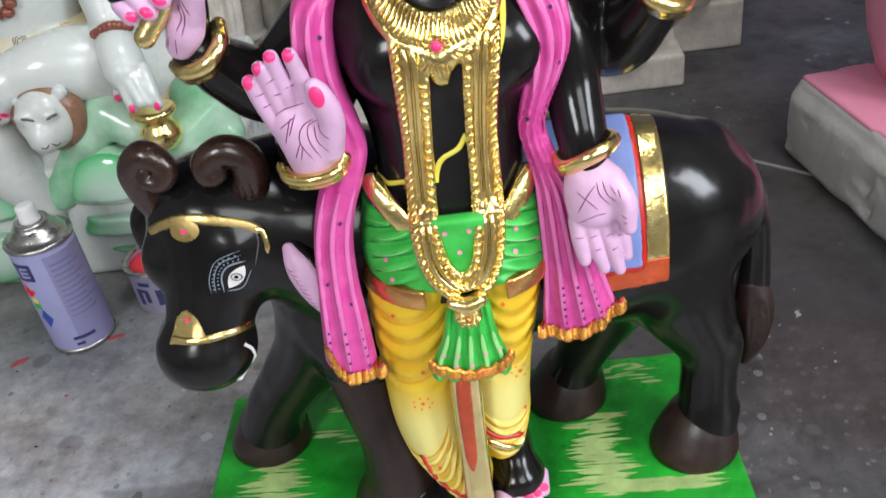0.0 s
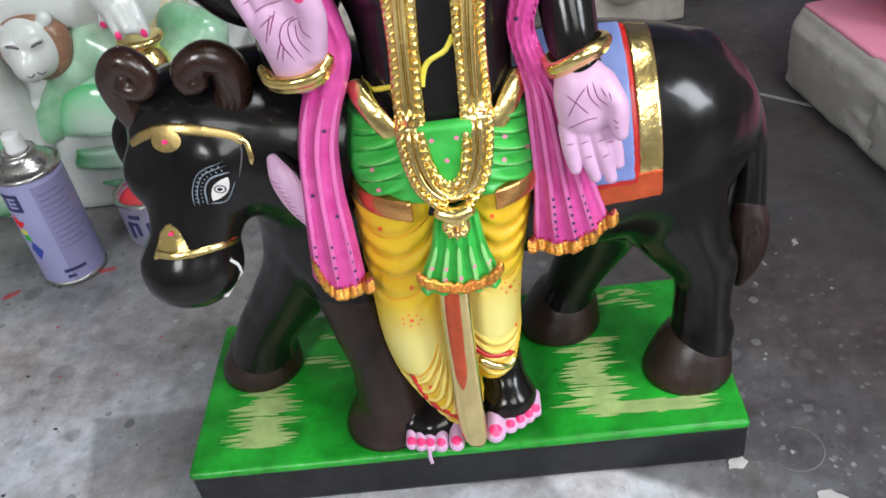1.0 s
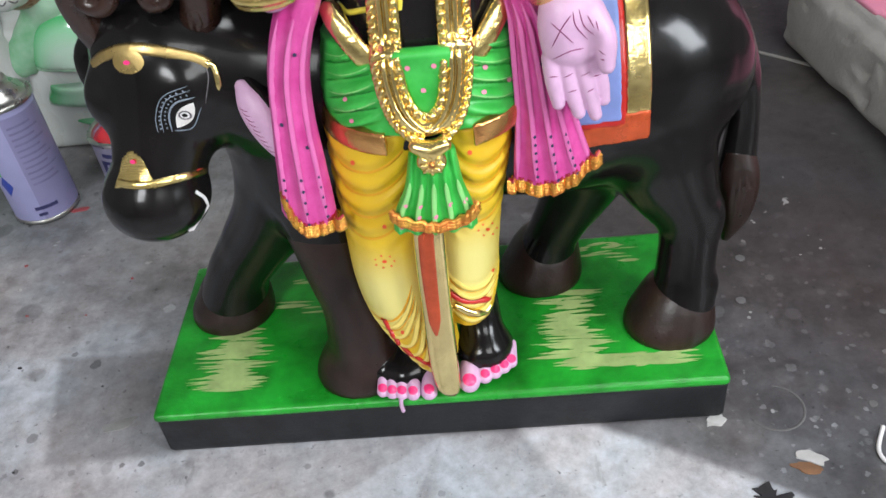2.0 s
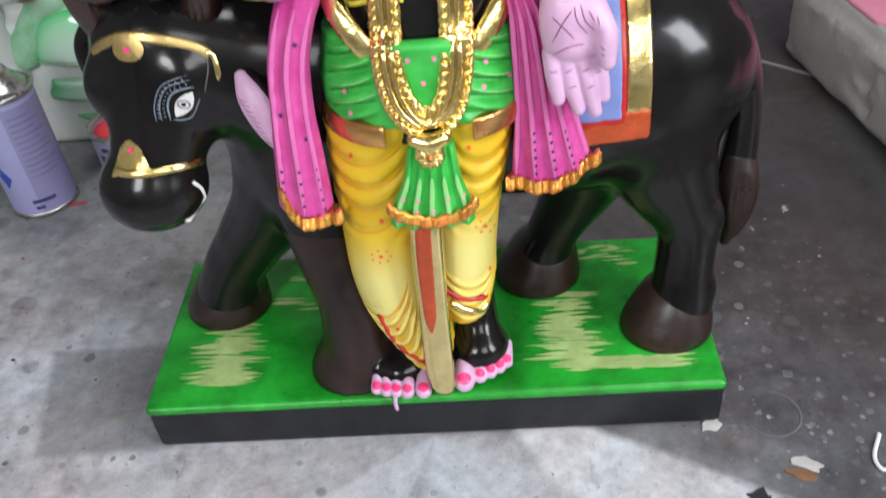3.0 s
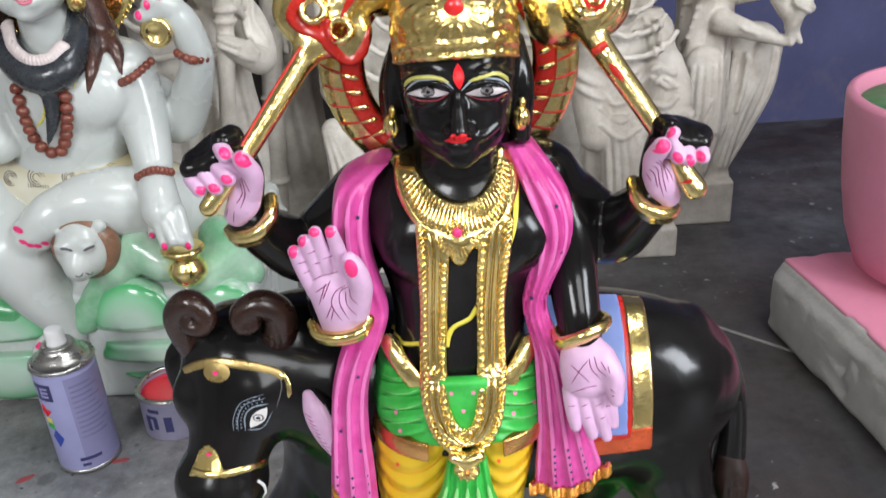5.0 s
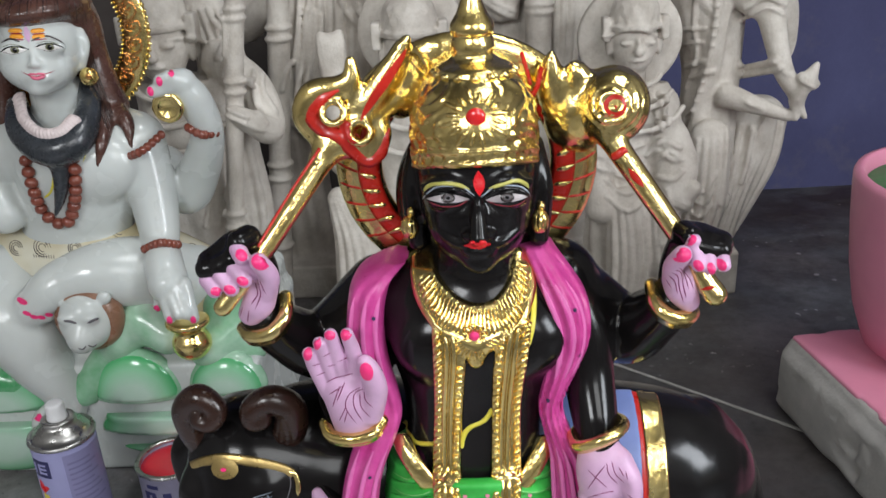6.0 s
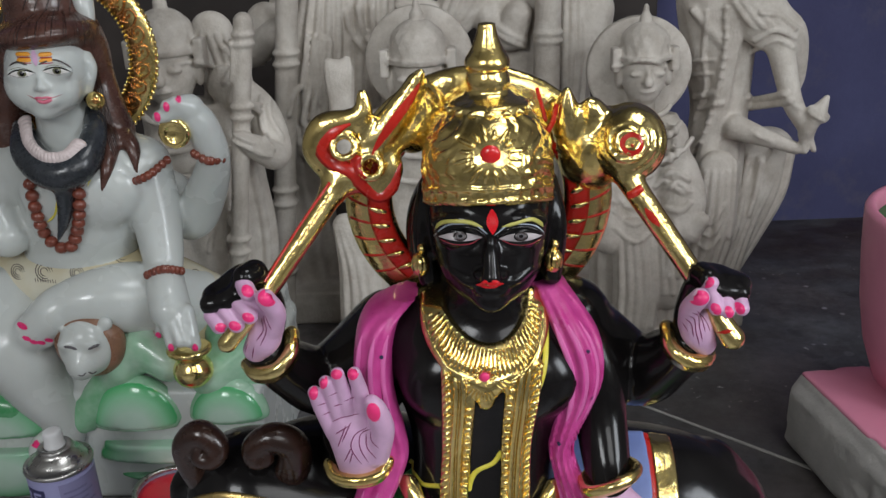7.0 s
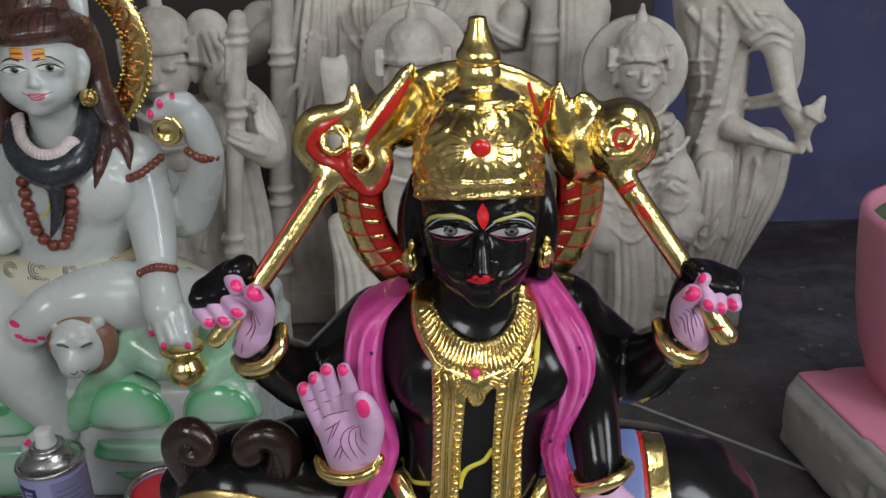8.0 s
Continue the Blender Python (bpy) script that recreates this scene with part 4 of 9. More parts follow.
    for off, r in ((0.0016, 0.0006), (0.0062, 0.0003), (0.0092, 0.00028)):
        arc = [eye + np.array(q) for q in ((-0.0085 - off, 0, -0.010), (-0.0075 - off, 0, 0.001), (-0.002 - off * 0.85, 0, 0.0075 + off * 0.6), (0.0085 - off * 0.3, 0, 0.0095 + off))]
        lids.append(spline(arc, 8))
        s.stroke(body, arc, r, DIMLINE, BELOW, 0.5)
    for k in range(2, 24, 2):
        s.stroke(body, [lids[1][k], lids[1][k] * 0.45 + lids[2][k] * 0.55], 0.00045, DIMLINE, BELOW, 0.5)
        s.stroke(body, [lids[1][k] * 0.65 + lids[0][k] * 0.35, lids[1][k] * 0.35 + lids[0][k] * 0.65], 0.0004, DIMLINE, BELOW, 0.5)
    s.stroke(body, [eye + np.array((-0.0085, 0, -0.0095)), eye + np.array((0.001, 0, -0.0085)), eye + np.array((0.0095, 0, 0.004))], 0.0004, DIMLINE, BELOW, 0.5)
    s.stroke(body, [(-0.1050, 0.0200, 0.3200), (-0.1020, 0.0250, 0.3050), (-0.1070, 0.0250, 0.2870)], 0.0004, GREY, BELOW, 0.5)
    # leaf-shaped ear with a painted inside
    c = Clay((-0.11, 0.01, 0.22), (-0.06, 0.07, 0.3), 0.0013)
    tips = [(-0.0850, 0.0300, 0.2930, 0.0045), (-0.0795, 0.0240, 0.2810, 0.0094), (-0.0725, 0.0180, 0.2670, 0.0092), (-0.0675, 0.0140, 0.2500, 0.002)]
    c.tube([(p[0] + 0.0022, p[1] + 0.003, p[2], p[3] + 0.0012) for p in tips], 0.001, 8, squash=(1, 0.55, 1))
    s.clay(c, BLACK)
    c = Clay((-0.11, 0.01, 0.22), (-0.06, 0.07, 0.3), 0.001)
    c.tube(tips, 0.001, 8, squash=(1, 0.5, 1))
    s.clay(c, LILAC)
    for k in range(9):
        q = k / 8
        a = np.array((-0.0815, 0.005, 0.2905)) * (1 - q) + np.array((-0.0705, 0.005, 0.262)) * q
        s.stroke(c, [a, a + np.array((-0.0032, 0, 0.0012)), a + np.array((-0.0056, 0, 0.0038))], 0.0003, LINE, BELOW, 0.8)
    # saddle cloth over the flank
    def shell(lo, hi, swell, mat):
        c = Clay((0.06, 0.02, 0.21), (0.17, 0.1, 0.335), 0.0015)
        c.tube([(x, y, z, r + swell) for x, y, z, r in flank], 0.01, 9, squash=(1, 0.78, 1))
        s.clay(c.trim(lo, hi), mat)
    shell((0.07, 0.0, 0.243), (0.1335, 0.098, 0.34), 0.0032, BLUE)
    shell((0.07, 0.0, 0.2395), (0.1365, 0.098, 0.34), 0.0026, RED)
    shell((0.136, 0.0, 0.247), (0.1515, 0.098, 0.34), 0.003, GOLD)
    shell((0.07, 0.0, 0.226), (0.1515, 0.098, 0.2475), 0.0022, ORANGE)
    # head
    head = Clay((-0.035, -0.02, 0.44), (0.09, 0.1, 0.56), 0.001)
    head.loft([(0.4605, 0.028, 0.028, 0.011, 0.011), (0.464, 0.028, 0.03, 0.0175, 0.0175), (0.472, 0.028, 0.034, 0.0255, 0.0255), (0.485, 0.028, 0.039, 0.031, 0.0325), (0.505, 0.028, 0.043, 0.0335, 0.0365), (0.525, 0.028, 0.046, 0.034, 0.037), (0.55, 0.028, 0.046, 0.03, 0.032)], 0.006, 2.2)
    head.tube([(0.028, 0.008, 0.505, 0.003), (0.028, 0.003, 0.493, 0.0042), (0.028, -0.0005, 0.4855, 0.005)], 0.004)
    for side in (-1, 1):
        x = 0.028 + side * 0.0165
        head.ball((x, 0.006, 0.5035), (0.0125, 0.0045, 0.0052), (0, side * 4, 0), k=0.006, cut=True)
        head.ball((x, 0.0168, 0.5035), (0.0125, 0.0095, 0.0066), k=0.003)
        head.tube([(0.028 + side * 0.004, 0.0095, 0.511, 0.002), (0.028 + side * 0.018, 0.0108, 0.5145, 0.0022), (0.028 + side * 0.029, 0.019, 0.51, 0.002)], 0.006)
        head.ball((0.028 + side * 0.0055, 0.0055, 0.4848), (0.0036, 0.004, 0.003), k=0.003)
        head.tube([(0.028 + side * 0.002, 0.0065, 0.4805, 0.0022), (0.028 + side * 0.012, 0.009, 0.479, 0.0024), (0.028 + side * 0.022, 0.015, 0.4835, 0.0012)], 0.0025)
        head.tube([(0.028 + side * 0.034, 0.055, 0.52, 0.006), (0.028 + side * 0.037, 0.05, 0.495, 0.008), (0.028 + side * 0.036, 0.048, 0.465, 0.006)], 0.006)
    head.ball((0.028, 0.013, 0.4665), (0.009, 0.0085, 0.0075), k=0.006)
    head.ball((0.028, 0.0085, 0.4745), (0.0085, 0.005, 0.0035), k=0.004)
    head.ball((0.026, 0.07, 0.485), (0.048, 0.028, 0.055), k=0.003)
    s.clay(head, BLACK)
    # painted face
    s.stroke(head, [(-0.0020, 0.0220, 0.5050), (0.0020, 0.0160, 0.5110), (0.0090, 0.0100, 0.5140), (0.0170, 0.0100, 0.5130), (0.0240, 0.0100, 0.5100)], 0.0012, BROWLINE, AHEAD, 0.3)
    s.stroke(head, [(0.0340, 0.0100, 0.5100), (0.0410, 0.0100, 0.5120), (0.0490, 0.0100, 0.5140), (0.0540, 0.0180, 0.5090), (0.0560, 0.0240, 0.5040)], 0.0012, BROWLINE, AHEAD, 0.3)
    s.patch(head, (0.0290, 0.0100, 0.5130), (0, -0.001, 0.0078), (0.0031, 0, 0), BINDI, AHEAD, 0.0007, True)
    for eye, side in (((0.0120, 0.0100, 0.5050), -1), ((0.0440, 0.0100, 0.5040), 1)):
        e = np.array(eye)
        s.patch(head, e, (0.0118, 0.0, 0.0006 * side), (0, -0.0012, 0.003), EYEWHITE, AHEAD, 0.0006, True, 5, 28)
        s.patch(head, e + np.array((0.0, 0, 0.0004)), (0.0038, 0, 0), (0, -0.0012, 0.0033), BLACK, AHEAD, 0.0009, False, 3, 18)
        s.patch(head, e + np.array((0.0, 0, 0.0004)), (0.0031, 0, 0), (0, -0.001, 0.0027), IRIS, AHEAD, 0.0012, False, 3, 16)
        s.patch(head, e + np.array((0.0, 0, 0.0004)), (0.0019, 0, 0), (0, -0.0007, 0.0019), GREY, AHEAD, 0.0014, False, 2, 12)
        s.patch(head, e + np.array((0.0, 0, 0.0004)), (0.0012, 0, 0), (0, -0.0005, 0.0012), BLACK, AHEAD, 0.0017, False, 2, 12)
        s.stroke(head, [e + np.array((-0.0125, 0, 0.0007 if side > 0 else 0.0002)), e + np.array((-0.006, 0, 0.0046)), e + np.array((0.0, 0, 0.0057)), e + np.array((0.007, 0, 0.0046)), e + np.array((0.013, 0, 0.0006))], 0.0011, BLACK, AHEAD, 0.6)
        s.stroke(head, [e + np.array((-0.0142, 0, 0.0012)), e + np.array((-0.007, 0, 0.0068)), e + np.array((0.0, 0, 0.0074)), e + np.array((0.008, 0, 0.0064)), e + np.array((0.0142, 0, 0.0012))], 0.0005, PALEBLUE, AHEAD, 0.6)
        s.stroke(head, [e + np.array((-0.0115, 0, -0.0006)), e + np.array((-0.004, 0, -0.004)), e + np.array((0.005, 0, -0.0041)), e + np.array((0.0115, 0, -0.0006))], 0.00032, MAROON, AHEAD, 0.5)
    s.patch(head, (0.0270, 0.0050, 0.4792), (0.0078, 0, 0.0002), (0, -0.0007, 0.0019), BINDI, AHEAD, 0.0011, True, 5, 24)
    s.patch(head, (0.0270, 0.0050, 0.4782), (0.0048, 0, 0), (0, -0.0007, 0.0016), BINDI, AHEAD, 0.0014, False, 3, 16)
    for side in (-1, 1):
        s.bead(head.drop([(0.0270 + side * 0.0026, 0.005, 0.4812)], AHEAD)[0], (0.0024, 0.001, 0.0009), BINDI, (0, side * 14, 0))
    # ear pendants
    for c in ((-0.0115, 0.032, 0.4805), (0.0635, 0.032, 0.481)):
        s.bead(c, (0.0055, 0.005, 0.0072), GOLD, seg=14, rings=9)
        s.bead((c[0], c[1] - 0.003, c[2] + 0.001), (0.0025, 0.004, 0.0055), GOLD, seg=8)
        s.bead((c[0] + 0.001, c[1] + 0.002, c[2] + 0.0085), (0.0025, 0.0025, 0.003), GOLD)
    # crown
    crown = Clay((-0.03, -0.02, 0.503), (0.085, 0.1, 0.62), 0.001)
    rim = [(0.506, 0.0278, 0.044, 0.0352, 0.0405), (0.516, 0.0276, 0.044, 0.0358, 0.041), (0.53, 0.0276, 0.044, 0.0362, 0.0415), (0.544, 0.0277, 0.0435, 0.0355, 0.0405), (0.5535, 0.0277, 0.043, 0.032, 0.036), (0.5615, 0.0278, 0.043, 0.0272, 0.03), (0.567, 0.0285, 0.043, 0.0215, 0.0225), (0.571, 0.029, 0.043, 0.016, 0.016)]

    def embossed(x, y, z, u, v):
        a = np.arctan2(u, -v)
        low = z - 0.5245 + 0.3 * np.clip(y - 0.003, 0, 0.05)
        leaf = np.sin(a * 11 + 4 * np.sin(z * 210)) * np.sin(z * 330 + 2.5 * np.sin(a * 5))
        band = 0.0011 * ((np.abs(low - 0.0022) < 0.0011) + (np.abs(low - 0.0088) < 0.0011)) + 0.0006 * np.cos(a * 30) * (np.abs(low - 0.0055) < 0.0022)
        plain = np.clip((np.hypot((a - 0.02) * 0.036, z - 0.548) - 0.0195) * 400, 0, 1)
        return band + 0.0009 * np.clip(leaf * 1.6, -0.6, 1) * (low > 0.011) * plain
    crown.loft(rim, 0.003, relief=embossed)
    crown.loft([(0.5635, 0.0288, 0.043, 0.0215, 0.0215), (0.568, 0.0288, 0.043, 0.0222, 0.0222), (0.571, 0.0288, 0.043, 0.0205, 0.0205), (0.5745, 0.029, 0.043, 0.0135, 0.0135)], 0.001)
    crown.loft([(z, 0.0285, 0.043, q, q) for z, q in ((0.57, 0.0125), (0.5745, 0.0132), (0.577, 0.0116), (0.5805, 0.0121), (0.5845, 0.0117), (0.587, 0.0108), (0.5895, 0.0121), (0.5935, 0.0116), (0.599, 0.0083), (0.606, 0.0056), (0.6115, 0.0045))], 0.0008)
    crown.shave(lambda x, y, z: 0.5245 - 0.3 * np.clip(y - 0.003, 0, 0.05) - z)
    s.clay(crown, GOLD)
    gem = np.array((0.0290, 0.0000, 0.5530))
    for k in range(16):
        a = 2 * math.pi * (k + 0.5) / 16
        near = gem + np.array((math.cos(a), 0, math.sin(a) * 0.95)) * 0.0085
        far = gem + np.array((math.cos(a), 0, math.sin(a) * 0.95)) * (0.0165 if k % 2 else 0.0195)
        s.stroke(crown, [near, far], 0.0013, GOLD, AHEAD, 0.8)
    s.patch(crown, gem, (0.0062, 0, 0), (0, -0.001, 0.0062), GOLD, AHEAD, 0.0018, False, 3, 18)
    g = crown.drop([gem], AHEAD)[0]
    s.bead(g + np.array((0, -0.0014, 0.0004)), (0.0054, 0.0026, 0.0054), GEM, seg=16, rings=8)
    for k in range(16):
        a = 2 * math.pi * k / 16
        s.bead((0.029 + 0.0218 * math.sin(a), 0.043 - 0.0218 * math.cos(a), 0.5678), (0.0034, 0.0022, 0.002), GOLD, seg=8, rings=5)
    # round glory behind the head
    c = Clay((-0.075, 0.05, 0.415), (0.12, 0.105, 0.6), 0.0018)
    c.tube([(0.022 + 0.066 * math.cos(radians(a)), 0.077, 0.504 + 0.0655 * math.sin(radians(a)), 0.0145) for a in range(-60, 241, 15)], 0.002, 2, squash=(1, 0.45, 1))
    s.clay(c, GOLD)
    glory = c
    for a0, a1, side in ((-48, 38, 1), (142, 228, -1)):
        arc = [(0.022 + 0.0595 * math.cos(radians(a)), 0.0705, 0.504 + 0.0595 * math.sin(radians(a))) for a in np.linspace(a0, a1, 24)]
        s.rope(arc, 0.0068, REDLEAF, 8, 0.3)
        for k in range(9):
            a = radians(a0 + (a1 - a0) * (k + 0.5) / 9)
            p = [(0.022 + r * math.cos(a + (r - 0.055) * 6 * side), 0.0672, 0.504 + r * math.sin(a + (r - 0.055) * 6 * side)) for r in (0.055, 0.06, 0.065)]
            s.rope(spline([(x, 0.0674 + 0.0006 * abs(i - 1), z) for i, (x, y, z) in enumerate(p)], 4), [0.0006, 0.0014, 0.0019, 0.002, 0.0019, 0.0017, 0.0014, 0.001, 0.0005], GOLD, 6, 0.5)
            p = [(0.022 + r * math.cos(a + (r - 0.055) * 6 * side), 0.0715 - 0.002, 0.504 + r * math.sin(a + (r - 0.055) * 6 * side)) for r in (0.066, 0.072, 0.079)]
            s.stroke(glory, p, 0.0009, REDLEAF, (0, 1, 0), 0.6)
    # trident
    c = Clay((-0.145, 0.0, 0.42), (0.02, 0.095, 0.61), 0.0015)
    c.tube([(*(-0.1220, 0.0120, 0.4430), 0.0055), (*(-0.0970, 0.0220, 0.4720), 0.006), (*(-0.0560, 0.0500, 0.5250), 0.0066)], 0.002, 8)
    c.tube([(*(-0.0610, 0.0500, 0.5190), 0.0072), (*(-0.0550, 0.0500, 0.5260), 0.0098), (*(-0.0470, 0.0550, 0.5290), 0.013), (*(-0.0410, 0.0550, 0.5310), 0.012)], 0.004, squash=(1, 0.7, 1))
    c.tube([(*(-0.0530, 0.0520, 0.5260), 0.008), (*(-0.0630, 0.0520, 0.5350), 0.0085), (*(-0.0680, 0.0520, 0.5450), 0.0085), (*(-0.0620, 0.0520, 0.5560), 0.0085), (*(-0.0490, 0.0520, 0.5590), 0.007), (*(-0.0410, 0.0520, 0.5640), 0.0055), (*(-0.0400, 0.0520, 0.5740), 0.003)], 0.003, squash=(1, 0.75, 1))
    c.tube([(*(-0.0420, 0.0540, 0.5590), 0.006), (*(-0.0410, 0.0540, 0.5470), 0.0065), (*(-0.0500, 0.0540, 0.5310), 0.007)], 0.003, squash=(1, 0.75, 1))
    c.tube([(*(-0.0440, 0.0540, 0.5280), 0.009), (*(-0.0340, 0.0540, 0.5200), 0.008), (*(-0.0270, 0.0540, 0.5300), 0.007), (*(-0.0270, 0.0560, 0.5400), 0.006), (*(-0.0170, 0.0600, 0.5500), 0.006)], 0.003, squash=(1, 0.75, 1))
    c.tube([(*(-0.0470, 0.0540, 0.5310), 0.009), (*(-0.0350, 0.0540, 0.5460), 0.0085), (*(-0.0210, 0.0560, 0.5640), 0.0075), (*(-0.0080, 0.0580, 0.5840), 0.0025)], 0.003, squash=(1, 0.75, 1))
    c.tube([(*(-0.0110, 0.0620, 0.5770), 0.006), (*(-0.0080, 0.0660, 0.5620), 0.0125), (*(-0.0150, 0.0660, 0.5480), 0.012)], 0.004, squash=(1, 0.7, 1))
    for hole in ((-0.0520, 0.0520, 0.5440), (-0.0380, 0.0520, 0.5320)):
        q = np.array(hole)
        w = np.array(AHEAD)
        c.tube([(*(q - w * 0.03), 0.0075), (*(q - w * 0.008), 0.0042), (*(q + w * 0.03), 0.004)], 0.002, 1, cut=True)
        c.ring(tuple(q - w * 0.0068), 0.0064, 0.0016, (68.3, 0, 0), 0.0015)
    s.clay(c, GOLD)
    trident = c
    s.patch(trident, (-0.0220, 0.0400, 0.5640), tuple((np.array((-0.0080, 0.0400, 0.5860)) - np.array((-0.0370, 0.0400, 0.5440))) * 0.5), (0.0062, 0, 0.004), REDLEAF, AHEAD, 0.0008, True, 5, 24)
    s.stroke(trident, [(-0.0470, 0.0400, 0.5620), (-0.0580, 0.0400, 0.5570), (-0.0640, 0.0400, 0.5480), (-0.0590, 0.0400, 0.5400), (-0.0480, 0.0400, 0.5340), (-0.0430, 0.0400, 0.5270), (-0.0340, 0.0400, 0.5200), (-0.0260, 0.0400, 0.5260), (-0.0210, 0.0400, 0.5390)], 0.0042, REDLEAF, AHEAD, 0.25)
    s.patch(trident, (-0.0440, 0.0400, 0.5350), (0.006, 0, 0.002), (0.002, 0, -0.009), REDLEAF, AHEAD, 0.0006, True)
    s.stroke(trident, [(-0.0980, 0.0200, 0.4770), (-0.0790, 0.0350, 0.5030), (-0.0610, 0.0450, 0.5260)], 0.0011, REDLEAF, AHEAD, 0.5, False)
    # mace
    c = Clay((0.05, 0.0, 0.42), (0.185, 0.11, 0.6), 0.0015)
    c.tube([(*(0.1620, 0.0140, 0.4390), 0.0068), (*(0.1520, 0.0200, 0.4540), 0.0058), (*(0.1420, 0.0300, 0.4710), 0.0062), (*(0.1110, 0.0500, 0.5160), 0.0072), (*(0.1050, 0.0550, 0.5260), 0.009)], 0.002, 8)
    c.ball((0.1090, 0.0650, 0.5390), (0.0215, 0.02, 0.023), k=0.004)
    c.ball((0.0890, 0.0750, 0.5340), (0.021, 0.02, 0.026), k=0.006)
    c.tube([(*(0.0760, 0.0700, 0.5410), 0.009), (*(0.0730, 0.0660, 0.5570), 0.008), (*(0.0730, 0.0620, 0.5710), 0.002)], 0.004)
    c.tube([(*(0.0860, 0.0700, 0.5460), 0.01), (*(0.0880, 0.0660, 0.5570), 0.008), (*(0.0850, 0.0620, 0.5640), 0.002)], 0.004)
    c.tube([(*(0.0760, 0.0740, 0.5490), 0.012), (*(0.0680, 0.0760, 0.5560), 0.0095)], 0.004)
    for k in range(5):
        c.ring(tuple(np.array((0.1090, 0.0650, 0.5390)) + np.array((-0.0042 * math.cos(0.3 + 0.24 * k), -0.0192 * math.cos(0.3 + 0.24 * k), 0.006 * math.cos(0.3 + 0.24 * k)))), 0.0208 * math.sin(0.3 + 0.24 * k), 0.0009, (72, 0, -12), 0.0015)
    s.clay(c, GOLD)
    mace = c
    gem = np.array((0.1070, 0.0460, 0.5430))
    s.patch(mace, gem, (0.0064, 0, 0), (0, -0.001, 0.0072), REDLEAF, AHEAD, 0.0008, False, 3, 20)
    s.patch(mace, gem, (0.0038, 0, 0), (0, -0.001, 0.0044), GOLD, AHEAD, 0.0013, False, 3, 18)
    s.bead(mace.drop([gem], AHEAD)[0] + np.array((0, -0.002, 0)), (0.0009, 0.0009, 0.0009), RED, seg=6, rings=4)
    s.stroke(mace, [(0.1000, 0.0300, 0.5180), (0.1080, 0.0300, 0.5200), (0.1140, 0.0300, 0.5240)], 0.0024, REDLEAF, AHEAD, 0.6, False)
    s.stroke(mace, [(0.1040, 0.0300, 0.5140), (0.1180, 0.0200, 0.4920), (0.1330, 0.0100, 0.4750)], 0.0014, REDLEAF, AHEAD, 0.5)
    s.patch(mace, (0.1190, 0.0300, 0.5060), (0.004, 0, -0.006), (0.0018, 0, 0.001), REDLEAF, AHEAD, 0.0006, True)
    s.patch(mace, (0.1570, 0.0050, 0.4470), (0.004, 0, 0.001), (0, 0, 0.0012), REDLEAF, AHEAD, 0.0006, True)
    s.rope([(0.0560, 0.0600, 0.5730), (0.0590, 0.0600, 0.5620), (0.0610, 0.0600, 0.5540)], 0.0012, REDLEAF, 6, 0.6)
    s.rope([(0.0670, 0.0580, 0.5640), (0.0650, 0.0580, 0.5540), (0.0610, 0.0580, 0.5470)], 0.0016, REDLEAF, 6, 0.6)
    # shawl over the shoulders
    shawl = Clay((-0.095, -0.02, 0.18), (0.14, 0.1, 0.47), 0.0014)
    left = [(0.4545, -0.0225, 0.052, 0.0085, 0.016), (0.4463, -0.0362, 0.043, 0.0125, 0.024), (0.432, -0.0412, 0.036, 0.0122, 0.022), (0.413, -0.0427, 0.03, 0.012, 0.017), (0.393, -0.0405, 0.027, 0.0118, 0.0135), (0.376, -0.0365, 0.025, 0.0118, 0.0115), (0.36, -0.0348, 0.023, 0.0118, 0.0105),
            (0.3436, -0.041, 0.021, 0.0132, 0.01), (0.3265, -0.048, 0.019, 0.0128, 0.009), (0.3045, -0.0538, 0.017, 0.0128, 0.009), (0.276, -0.0565, 0.014, 0.0135, 0.009), (0.25, -0.0575, 0.011, 0.0155, 0.009), (0.185, -0.061, 0.009, 0.0195, 0.009)]
    right = [(0.459, 0.0605, 0.058, 0.009, 0.017), (0.45, 0.0672, 0.05, 0.0122, 0.024), (0.434, 0.0752, 0.04, 0.0145, 0.022), (0.419, 0.0798, 0.033, 0.0132, 0.017), (0.404, 0.0798, 0.029, 0.0117, 0.014), (0.3885, 0.0762, 0.027, 0.0092, 0.012), (0.3726, 0.0708, 0.025, 0.0074, 0.0105), (0.36, 0.0688, 0.024, 0.0072, 0.0095),
             (0.343, 0.0728, 0.023, 0.008, 0.009), (0.325, 0.0785, 0.023, 0.0098, 0.009), (0.307, 0.0816, 0.022, 0.0122, 0.009), (0.267, 0.0862, 0.02, 0.0162, 0.009), (0.233, 0.09, 0.018, 0.0222, 0.009), (0.2, 0.094, 0.016, 0.0285, 0.009)]
    shawl.loft(left, 0.002, relief=pleats(3, 0.001))
    shawl.loft(right, 0.002, relief=pleats(4, 0.0012))
    shawl.box((-0.06, 0.01, 0.18), (0.06, 0.06, 0.0285), (0, 22, 0), 0.0, 0.001, True)
    shawl.box((0.092, 0.02, 0.19), (0.06, 0.06, 0.03), (0, -14, 0), 0.0, 0.001, True)
    s.clay(shawl, PINK)

    def along(rows, u, z0, z1, n=14):
        r = spline(sorted(rows), 6)
        out = []
        for z in np.linspace(z0, z1, n):
            x, y, w = [np.interp(z, r[:, 0], r[:, i]) for i in (1, 2, 3)]
            out.append((x + u * w, -0.03, z))
        return out
    # highlights put into colour as pale strokes along the pleat crests
    for u in (-0.66, 0.0, 0.66):
        s.stroke(shawl, along(left, u, 0.214, 0.34), 0.0017, PALEPINK, flat=0.22, gap=0.003)
